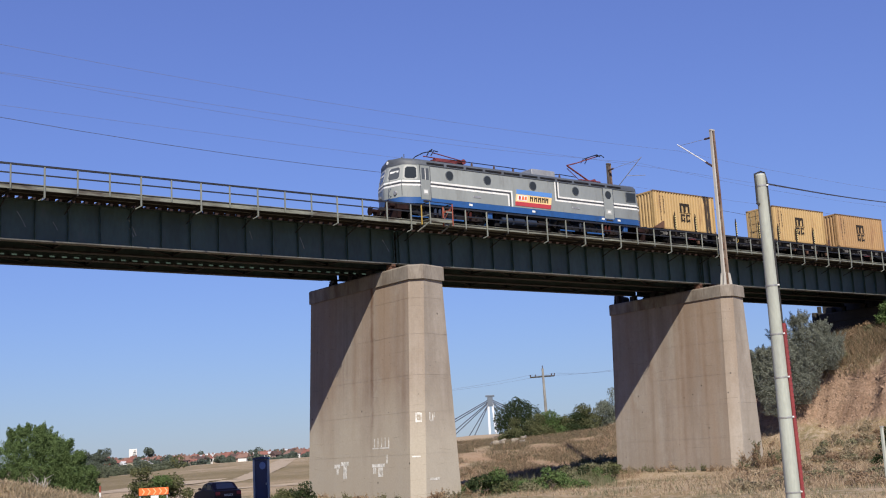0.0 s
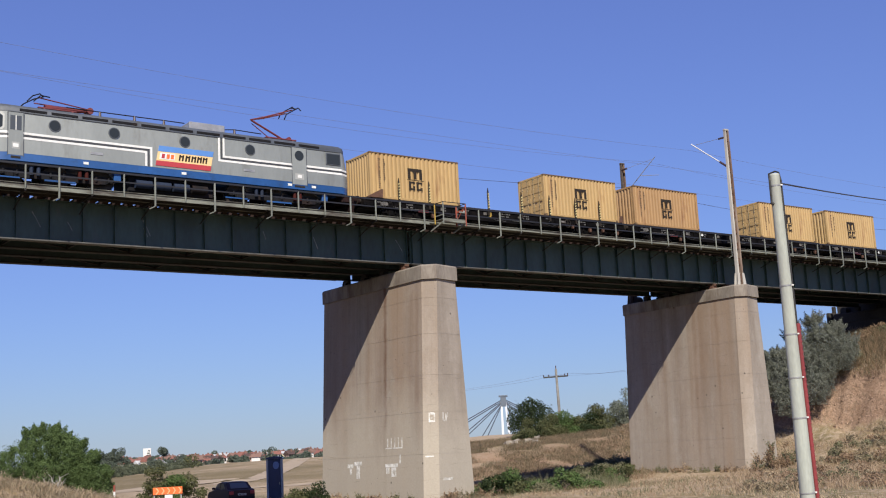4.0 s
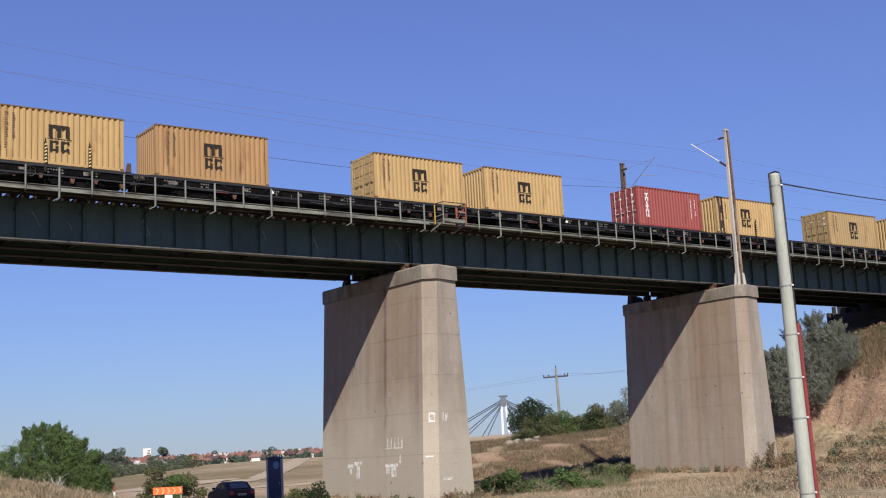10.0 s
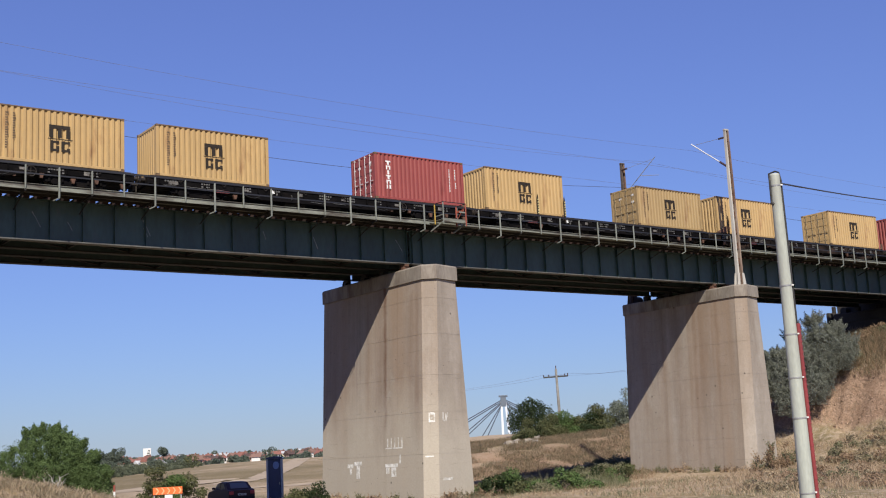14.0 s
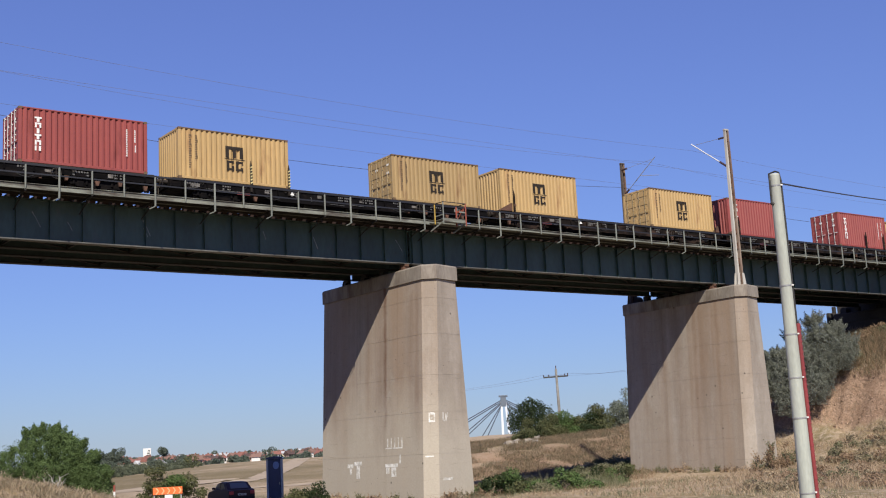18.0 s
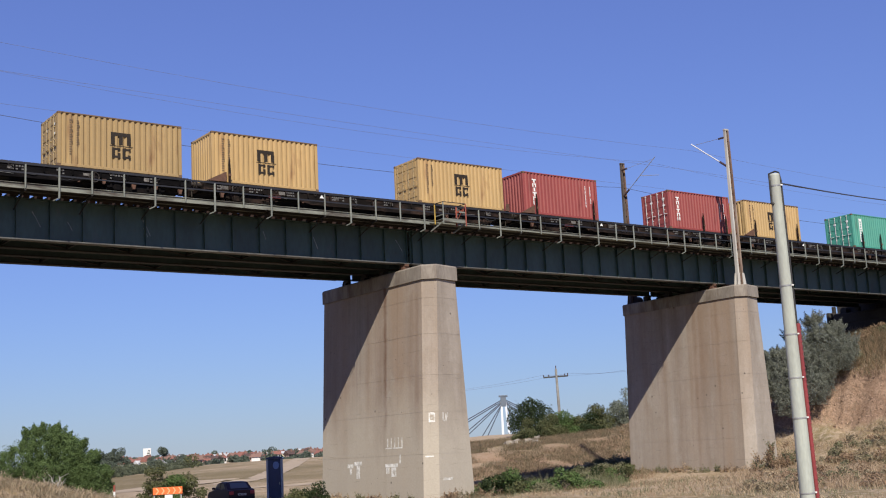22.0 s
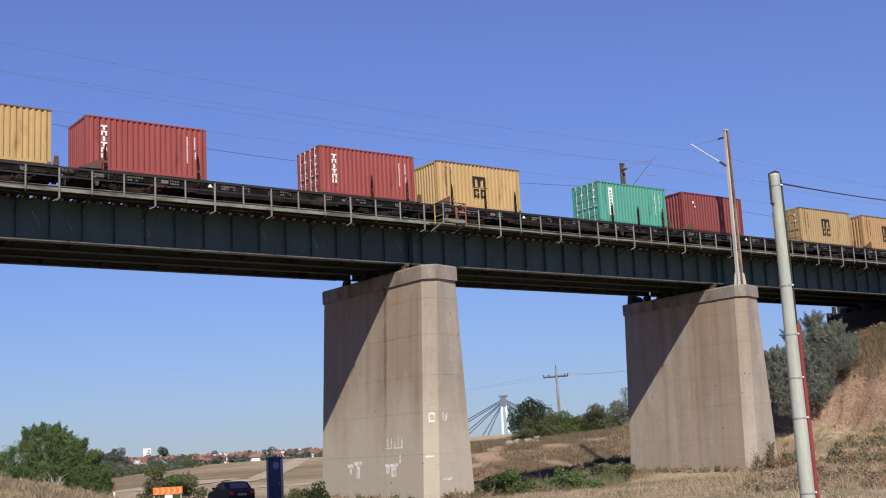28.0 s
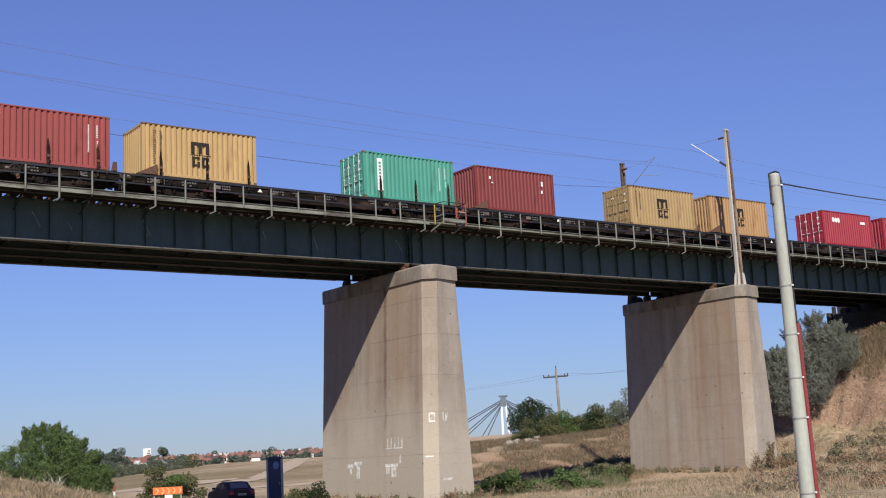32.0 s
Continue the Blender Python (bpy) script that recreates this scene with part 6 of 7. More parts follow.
def build_plants():
    # broad green bush beyond the knoll
    rng = np.random.default_rng(4)
    blobs = [(0, 0, 3.6, 1.4, 1.4, 1.5), (-1.2, 0.4, 3.0, 1.3, 1.3, 1.3), (1.3, -0.4, 3.2, 1.25, 1.3, 1.4), (2.3, -0.8, 2.1, 1.1, 1.2, 1.3), (-2.2, 0.8, 2.1, 1.2, 1.2, 1.2),
             (0.3, -0.6, 2.0, 1.6, 1.4, 1.5), (-0.4, 0.2, 4.3, 0.7, 0.7, 0.8), (1.0, -0.3, 4.1, 0.7, 0.7, 0.8), (2.9, -1.0, 1.3, 0.9, 0.9, 1.0), (-3.0, 1.0, 1.2, 0.9, 0.9, 1.0), (1.6, -0.7, 0.9, 1.4, 1.2, 0.9), (-1.2, 0.3, 1.0, 1.5, 1.2, 0.9)]
    plant("willow_bush", foot(25.4, 29.35), feather(14, [(a * 0.98, b * 1.05, c * 1.13 + 0.25, d * 1.0, e * 1.05, f * 1.05) for a, b, c, d, e, f in blobs + [(3.3, -1.2, 1.8, 1.0, 1.0, 1.0), (3.7, -1.3, 0.9, 0.8, 0.8, 0.9), (1.9, -0.8, 3.4, 1.0, 1.0, 1.0), (2.7, -1.0, 2.6, 1.0, 1.0, 1.0)]], 170, 0.45, 0.22, 0.1), 120000, 0.075, LEAF_WILLOW, "broad dense green bush with a rounded uneven crown", "bush", "bushes near the road", 3, 0.2, 8, 0.28)
    plant("willow_bush", foot(22.6, 30.2), feather(15, mound(rng, 11, 1.8, 1.5, 4.1, 1.0), 60, 0.6, 0.2, 0.1), 26000, 0.06, LEAF_WILLOW, "green bush half hidden beside a larger one", "bush", "bushes near the road", 5, 0.15)
    for i, (x, y, rx, h, m) in enumerate(((23.9, 5.9, 0.9, 3.0, LEAF_OLIVE), (24.6, 5.5, 0.6, 2.1, LEAF_GREEN), (26.0, 6.2, 0.85, 2.7, LEAF_OLIVE), (31.6, 5.4, 0.6, 0.7, LEAF_OLIVE), (33.0, 5.6, 1.0, 1.1, LEAF_DARK))):
        plant("shrub", foot(x, y), mound(np.random.default_rng(20 + i), 11, rx, rx, h, 0.40), 2600, 0.06, m, "low leafy green shrub in dry grass", "shrub", "shrubs beside the road", 30 + i, 0.05, 4)
    # dead grey shrub on the knoll
    d = thing("dead_shrub", pose(*foot(15.4, -4.2)), "bare bleached grey shrub in the dry grass", "shrub")
    rnd = random.Random(8)
    for i in range(9):
        a, h = rnd.uniform(0, 6.28), rnd.uniform(0.45, 0.85)
        q = Vector((math.cos(a) * 0.5 * h, math.sin(a) * 0.5 * h, h))
        m = MB().cyl((0, 0, 0), q, 0.035, 0.018, n=5)
        for k in range(4):
            s = q * rnd.uniform(0.5, 1)
            m.cyl(s, s + Vector((rnd.uniform(-0.3, 0.3), rnd.uniform(-0.3, 0.3), rnd.uniform(0.1, 0.35))), 0.014, 0.006, n=4)
        part("branch", m, DEADWOOD, d)
    # trees on the bank between the piers
    plant("round_tree", foot(84.2, 47.2), [(0, 0, 2.6, 1.8, 1.8, 1.5), (0.9, -0.8, 2.1, 1.5, 1.5, 1.4), (-1.0, 0.9, 2.1, 1.4, 1.4, 1.3), (0.1, 0, 3.4, 1.1, 1.1, 0.8), (0.6, -0.6, 1.3, 1.8, 1.8, 1.0), (-0.8, 0.8, 1.3, 1.6, 1.6, 1.0)], 9000, 0.10, LEAF_DARK, "small round dark green tree on the bank", "tree", "trees on the bank", 6, 0.2, 5)
    for i, (x, y, rx, h, m) in enumerate(((87.0, 45.2, 1.5, 2.2, LEAF_DARK), (88.6, 43.4, 1.7, 2.1, LEAF_GREEN), (89.8, 41.6, 1.7, 1.9, LEAF_OLIVE), (88.4, 38.9, 1.4, 2.2, LEAF_GREY), (90.2, 37.6, 1.5, 2.9, LEAF_GREY), (88.5, 40.4, 1.4, 1.9, LEAF_GREEN))):
        plant("bank_tree", foot(x, y), mound(np.random.default_rng(50 + i), 12, rx, rx, h, 0.8), 5200, 0.10, m, "grey-green bushy tree on the grassy bank" if m is LEAF_GREY else "leafy green bushy tree on the grassy bank", "tree", "trees on the bank", 60 + i, 0.14, 5)
    # tall silvery bush at the foot of the abutment
    blobs = [(-2.4, 2.6, 1.6, 1.2, 1.2, 1.6), (-1.9, 2.1, 2.6, 1.1, 1.1, 1.3), (-1.0, 1.2, 2.2, 1.3, 1.3, 1.6), (-0.6, 0.8, 0.9, 1.4, 1.3, 1.3), (0.0, 0.0, 3.4, 1.4, 1.4, 1.6), (0.4, -0.4, 1.8, 1.3, 1.3, 1.4),
             (1.0, -1.0, 4.6, 1.2, 1.2, 1.4), (1.7, -1.8, 3.9, 1.1, 1.1, 1.2), (0.1, 0.2, 5.0, 1.0, 1.0, 1.1), (2.0, -2.1, 4.3, 0.8, 0.8, 0.9), (-1.2, 1.3, 3.6, 1.0, 1.0, 1.1), (0.9, -0.8, 3.0, 1.1, 1.1, 1.3), (0.7, -0.6, 5.9, 0.6, 0.6, 0.9), (1.6, -1.5, 5.3, 0.6, 0.6, 0.8), (-2.6, 2.8, 2.2, 0.8, 0.8, 1.1)]
    plant("silver_bush", (72.2, 2.0, 2.9), feather(16, [(a * 1.12, b * 1.12, c * 1.03 + 0.4, d * 0.98, e * 0.98, f * 1.0) for a, b, c, d, e, f in blobs], 230, 0.6, 0.17, 0.3), 125000, 0.075, LEAF_SILVER, "tall silvery grey-green bush below the abutment", "bush", "", 9, 0.16, 10, 0.22)
    plant("green_bush", foot(80.3, -2.1), mound(np.random.default_rng(71), 8, 1.2, 1.2, 2.5, 0.65), 2400, 0.12, LEAF_GREEN, "small green bush high on the embankment", "bush", "", 12, 0.07, 4)
    x, y = polar(57.5, 68)
    plant("green_bush", foot(x, y), mound(np.random.default_rng(72), 8, 0.8, 0.8, 2.4, 0.6), 2200, 0.10, LEAF_DARK, "dark green bush on the embankment slope", "bush", "", 13, 0.07, 4)
    for i, (th, d, h, m) in enumerate(((40.3, 122, 2.0, LEAF_OLIVE), (40.8, 122, 1.9, LEAF_DARK), (41.3, 121, 2.2, LEAF_OLIVE), (41.9, 123, 2.4, LEAF_GREEN), (42.4, 124, 2.2, LEAF_OLIVE), (43.0, 124, 2.4, LEAF_DARK), (43.6, 125, 2.8, LEAF_OLIVE), (44.3, 126, 4.2, LEAF_GREY), (44.9, 126, 5.2, LEAF_GREY), (45.5, 126, 5.4, LEAF_GREY))):
        x, y = polar(th, d)
        plant("bank_tree", foot(x, y), mound(np.random.default_rng(820 + i), 12, 1.5, 1.5, h, 0.75), 5200, 0.09, m, "bushy grey-green tree on the grassy bank" if m is LEAF_GREY else "bushy olive-green tree in the belt on the bank", "tree", "trees on the bank", 840 + i, 0.12, 5)
    rnd = random.Random(31)
    for i in range(22):
        x, y = polar(42.2 + 2.8 * (i / 21), rnd.uniform(82, 96))
        plant("dry_brush", foot(x, y), mound(np.random.default_rng(860 + i), 7, 1.1, 1.1, rnd.uniform(0.6, 1.0), 0.40), 1100, 0.075, (WEED, LEAF_OLIVE, BANK_WEED, WEED)[i % 4], "low grey-green brush on the grassy bank", "brush", "brush on the bank", 890 + i, 0.03, 3)
    for i in range(3):
        x, y = polar(38.05 + 0.25 * i, 63.5)
        plant("dry_brush", foot(x, y), mound(np.random.default_rng(920 + i), 6, 0.6, 0.6, 1.0, 0.35), 700, 0.06, STRAW_DARK, "dark dry brush at the foot of the pier", "brush", "", 930 + i, 0.03, 3)
    for i, (x, h) in enumerate(((57.03, 0.5), (57.57, 0.7), (58.06, 1.0), (58.56, 1.5), (58.99, 1.9), (59.41, 1.7), (60.0, 1.4), (60.6, 1.1))):
        plant("dry_brush", foot(x, -5.2 + 0.35 * (i % 3)), feather(970 + i, mound(np.random.default_rng(950 + i), 6, 0.35, 0.35, h, 0.16), 16, 0.5, 0.07), 900, 0.05, (STRAW_DARK, WEED, DRY)[i % 3], "dry reddish-brown brush against the corner of the pier", "brush", "", 960 + i, 0.03, 3)
    # weeds along the feet of the two nearest piers
    rnd = random.Random(57)
    for j, px in enumerate((PIERS[2], PIERS[3])):
        feet = [(px - 1.75 - rnd.uniform(0, 0.5), 7.6 - 0.85 * k) for k in range(12)] + [(px - 0.9 + 0.42 * k, -3.15 - rnd.uniform(0, 0.5)) for k in range(8)]
        for i, (x, y) in enumerate(feet):
            plant("weed_clump", foot(x, y), feather(1010 + i, mound(np.random.default_rng(1040 + i + 40 * j), 5, 0.35, 0.35, rnd.uniform(0.18, 0.5), 0.15), 8, 0.3, 0.05), 420, 0.045, (WEED, STRAW_DARK, KNOLL, WEED, DRY)[(i * 3 + j) % 5], "dry grey-green and straw weeds at the foot of the pier", "weed", "weeds at the feet of the piers", 1100 + i + 40 * j, 0.02, 3)
    # low shrubs in the shade behind the piers
    rnd = random.Random(12)
    for i in range(16):
        th, d = 38.3 + 4.8 * i / 15 + rnd.uniform(-0.1, 0.1), rnd.uniform(60.5, 65)
        x, y = polar(th, d)
        plant("shrub", foot(x, y), mound(np.random.default_rng(90 + i), 8, rnd.uniform(0.8, 1.2), 0.9, rnd.uniform(0.75, 1.15), 0.4), 1500, 0.075, ((LEAF_GREEN, LEAF_DARK, LEAF_OLIVE) if i < 7 else (WEED, LEAF_OLIVE, LEAF_GREEN))[i % 3], "low green shrub beside the pier", "shrub", "shrubs beside the piers", 110 + i, 0.05, 4)
    for i in range(10):
        x, y = polar(41.5 + 3.2 * i / 9, rnd.uniform(74, 82))
        plant("weed_clump", foot(x, y), mound(np.random.default_rng(210 + i), 6, 0.8, 0.8, rnd.uniform(0.7, 1.3), 0.35), 600, 0.075, (LEAF_OLIVE, LEAF_GREEN, LEAF_DARK)[i % 3], "tall weeds in the shade behind the pier", "weed", "weeds behind the piers", 230 + i, 0.03, 3)
    for i in range(34):
        x, y = rnd.uniform(59, 71), rnd.uniform(-14, -3.5)
        h = rnd.uniform(0.35, 0.75)
        plant("weed_clump", foot(x, y), mound(np.random.default_rng(140 + i), 5, rnd.uniform(0.4, 0.8), 0.6, h, 0.28), 420, 0.07, (STRAW_DARK, KNOLL, WEED, STRAW_DARK, KNOLL)[i % 5], "dry brown weed clump on the slope" if i % 5 in (0, 3) else "low grey-green weed clump on the slope", "weed", "weeds on the slope", 270 + i, 0.03, 3)
    for i in range(46):
        x, y = polar(rnd.uniform(50.5, 58.3), rnd.uniform(44, 64))
        h = rnd.uniform(0.25, 0.7)
        plant("weed_clump", foot(x, y), mound(np.random.default_rng(700 + i), 5, rnd.uniform(0.3, 0.7), 0.5, h, 0.24), 420, 0.055, (STRAW_DARK, KNOLL, STRAW_DARK, STRAW, WEED)[i % 5], "dry straw-brown weed clump on the slope" if i % 5 in (0, 2, 3) else "low grey-green weed clump on the slope", "weed", "weeds on the slope", 760 + i, 0.03, 3)
    for i in range(12):
        x, y = polar(54.2 + 3.4 * i / 11, rnd.uniform(71, 76))
        plant("weed_clump", foot(x, y), mound(np.random.default_rng(640 + i), 6, 0.8, 0.8, rnd.uniform(0.28, 0.5), 0.26), 620, 0.07, (KNOLL, STRAW_DARK, WEED)[i % 3], "low grey-green and straw bush below the earth cut", "bush", "bushes below the earth cut", 660 + i, 0.03, 3)
    for i in range(30):
        x, y = 74.5 + rnd.uniform(0, 8), -9.5 + rnd.uniform(0, 12)
        plant("dry_brush", foot(x, y), mound(np.random.default_rng(340 + i), 6, 0.8, 0.8, rnd.uniform(0.6, 1.2), 0.35), 520, 0.08, (STRAW_DARK, BANK_WEED, WEED)[i % 3], "dry brown brush on the embankment", "brush", "brush on the embankment", 360 + i, 0.03, 3)


def build_grass():
    rng = np.random.default_rng(2)

    def tufts(name, count, t0, t1, d0, d1, h, material, label, blades=7, where=None, lean=0.35, gate=-0.12):
        th = np.radians(rng.uniform(t0, t1, count))
        dd = np.sqrt(rng.uniform(d0 * d0, d1 * d1, count))
        vs, fs = [], []
        for a, q in zip(th, dd):
            x, y = q * math.sin(a), EYE.y + q * math.cos(a)
            if where and not where(x, y):
                continue
            if noise.noise((x * 0.30, y * 0.30, 11.0)) < gate:
                continue
            z = ground_z(x, y)
            if z > CREST - 0.6:
                continue
            k = 0.6 + 0.8 * rng.random()
            for _ in range(blades):
                bx, by = x + rng.normal() * 0.30, y + rng.normal() * 0.30
                hh = h * k * rng.uniform(0.5, 1.2)
                w = 0.006 + 0.009 * rng.random()
                ang = rng.uniform(0, 6.283)
                lx, ly = rng.normal() * lean * hh, rng.normal() * lean * hh
                i = len(vs)
                c, s = math.cos(ang) * w, math.sin(ang) * w
                vs += [(bx - c, by - s, z - 0.03), (bx + c, by + s, z - 0.03), (bx + lx * 0.4 + c * 0.8, by + ly * 0.4 + s * 0.8, z + hh * 0.6), (bx + lx * 0.4 - c * 0.8, by + ly * 0.4 - s * 0.8, z + hh * 0.6), (bx + lx, by + ly, z + hh)]
                fs += [(i, i + 1, i + 2, i + 3), (i + 3, i + 2, i + 4)]
        me = bpy.data.meshes.new(name)
        me.from_pydata(vs, [], fs)
        me.materials.append(material)
        tagged(new(name, me), label, "grass", kind="stuff")

    bare = lambda x, y: x < 64 or abs(ground_z(x + 0.5, y) - ground_z(x - 0.5, y)) + abs(ground_z(x, y + 0.5) - ground_z(x, y - 0.5)) < 0.8
    under = lambda x, y: bare(x, y) and not (y > 14 and x > 45 and rng.random() < 0.3)
    tufts("dry_grass", 11000, 30, 59.5, 34, 100, 0.11, STRAW, "straw-coloured dry grass over the slopes and verge", 11, under, 0.9, 0.0)
    tufts("knoll_weeds", 3600, 11, 22, 40, 58, 0.21, DRY, "brown dry weeds on the knoll", 12, None, 0.7, -0.5)
    tufts("knoll_grass", 4600, 11, 22, 40, 58, 0.21, KNOLL, "soft beige and olive dry grass on the knoll", 12, None, 0.8, -0.5)
    tufts("dry_grass_verge", 6500, 13, 31, 40, 72, 0.24, STRAW, "straw-coloured dry grass on the knoll and roadside", 11)
    tufts("dry_weeds", 1700, 30, 59.5, 44, 96, 0.30, STRAW_DARK, "brown dry weeds among the grass", 6, bare, 0.9)
    tufts("slope_weeds", 2600, 49.5, 59.5, 44, 94, 0.34, DRY, "tall brown weeds on the slope", 7, bare, 0.8, -0.3)
    tufts("bank_reeds", 260, 38, 44.5, 62, 74, 0.75, WEED, "tall pale green grass between the piers", 8, None, 0.35, -0.4)
    high = lambda x, y: ground_z(x, y) > 5.5
    tufts("embankment_grass", 8000, 50, 60, 66, 100, 0.6, STRAW_DARK, "tall brown dry grass on top of the embankment", 9, high, 0.6)
    tufts("embankment_weeds", 9000, 50, 60, 66, 100, 0.6, BANK_WEED, "soft olive-brown weeds on top of the embankment", 9, high, 0.6)
    tufts("green_weeds", 2600, 18, 59.5, 36, 90, 0.20, WEED, "grey-green weeds among the dry grass", 9, bare, 0.8)
    tufts("bank_grass", 14000, 31, 46, 84, 128, 0.30, BANK_WEED, "grey-olive dry grass on the bank", 8, None, 0.9, -0.2)
    tufts("bank_weeds", 6000, 31, 46, 78, 128, 0.34, STRAW_DARK, "dry brown weeds on the bank", 8, None, 0.9, -0.15)


OLD_STONE = mat("old_stone", (0.29, 0.255, 0.21), 0.9, var=0.3, scale=3, fine=14)


def build_rubble():
    """Broken pale concrete blocks left on the crest of the bank."""
    rnd = random.Random(44)
    for i in range(9):
        x, y = polar(39.1 + 0.2 * i + rnd.uniform(-0.08, 0.08), rnd.uniform(112, 118))
        a, b, c = rnd.uniform(0.2, 0.4), rnd.uniform(0.15, 0.3), rnd.uniform(0.2, 0.5)
        top = [(-a, -b, c * 0.8), (a * 0.8, -b * 0.9, c), (a, b, c * 0.7), (-a * 0.7, b, c * 0.9)]
        base = [(-a * 1.1, -b, -0.2), (a, -b * 1.1, -0.2), (a * 1.1, b, -0.2), (-a, b * 1.1, -0.2)]
        solid("rubble_block", MB().loft([base, top]), OLD_STONE, "broken pale concrete block on the dry bank", "rubble", "rubble on the bank", at=pose(x, y, ground_z(x, y), 0, rnd.uniform(-12, 12), rnd.uniform(0, 180)))


def build_clods():
    """Lumps of pale earth and stone that stick out of the cut face."""
    rnd = random.Random(91)
    vs, fs = [], []
    while len(vs) < 8 * 1700:
        x, y = rnd.uniform(68, 82), rnd.uniform(-14, 6)
        g = Vector((ground_z(x + 0.4, y) - ground_z(x - 0.4, y), ground_z(x, y + 0.4) - ground_z(x, y - 0.4)))
        z = ground_z(x, y)
        if g.length < 0.62 or not 1.2 < z < 6.4:
            continue
        r = rnd.uniform(0.025, 0.06) * (2.0 if rnd.random() < 0.05 else 1.0)
        o = len(vs)
        for i in (-1, 1):
            for j in (-1, 1):
                for k in (-1, 1):
                    vs.append((x + i * r * rnd.uniform(0.5, 1.2), y + j * r * rnd.uniform(0.5, 1.2), z + (k - 0.4) * r * rnd.uniform(0.4, 0.8)))
        fs += [(o + a, o + b, o + c, o + d) for a, b, c, d in ((0, 1, 3, 2), (4, 6, 7, 5), (0, 4, 5, 1), (2, 3, 7, 6), (0, 2, 6, 4), (1, 5, 7, 3))]
    me = bpy.data.meshes.new("earth_clods")
    me.from_pydata(vs, [], fs)
    me.materials.append(mat("pale_earth", (0.335, 0.232, 0.165), 0.95, var=0.35, scale=2.5, fine=14, bump=0.5))
    tagged(new("earth_clods", me), "lumps of pale pinkish earth on the cut face", "earth", kind="stuff")


build_clods()
build_rubble()
build_plants()
build_grass()


# ---------------------------------------------------------------- dusty track and far field
def ribbon(name, pts, width, material, label):
    vs, fs = [], []
    for i, p in enumerate(pts):
        a, b = Vector(pts[max(i - 1, 0)]), Vector(pts[min(i + 1, len(pts) - 1)])
        d = (b - a).normalized()
        n = Vector((-d.y, d.x))
        for s in (-1, -0.33, 0.33, 1):
            q = Vector(p) + n * width * 0.5 * s
            vs.append((q.x, q.y, ground_z(q.x, q.y) + 0.05))
    for i in range(len(pts) - 1):
        for j in range(3):
            k = i * 4 + j
            fs.append((k, k + 1, k + 5, k + 4))
    me = bpy.data.meshes.new(name)
    me.from_pydata(vs, [], fs)
    me.materials.append(material)
    return tagged(new(name, me), label, "dirt track", kind="structure")


DUST = mat("pale_dust", (0.307, 0.241, 0.166), 0.95, var=0.25, scale=0.6, fine=4, bump=0.3)


def path_points(rows, n=14):
    out = []
    for (a, d), (b, e) in zip(rows[:-1], rows[1:]):
        out += [polar(a + (b - a) * i / n, d + (e - d) * i / n) for i in range(n)]
    return out + [polar(*rows[-1])]


ribbon("dirt_track_near", path_points([(17.5, 135), (20.5, 142), (23.5, 158), (25.4, 172)]), 7.0, DUST, "pale dusty track across the field")
ribbon("dirt_track_cross", path_points([(25.0, 128), (27.5, 131), (31.5, 134)]), 5.0, DUST, "pale dusty track passing behind the cabin")
ribbon("gravel_verge", path_points([(48, 27.5), (53, 28.2), (57, 28.8), (62, 29.2)]), 3.0, DUST, "pale gravel verge close to the camera")
ribbon("dirt_track_far", path_points([(25.4, 150), (27.5, 170), (28.6, 215), (29.3, 280)]), 4.0, DUST, "pale dusty track climbing the far field")


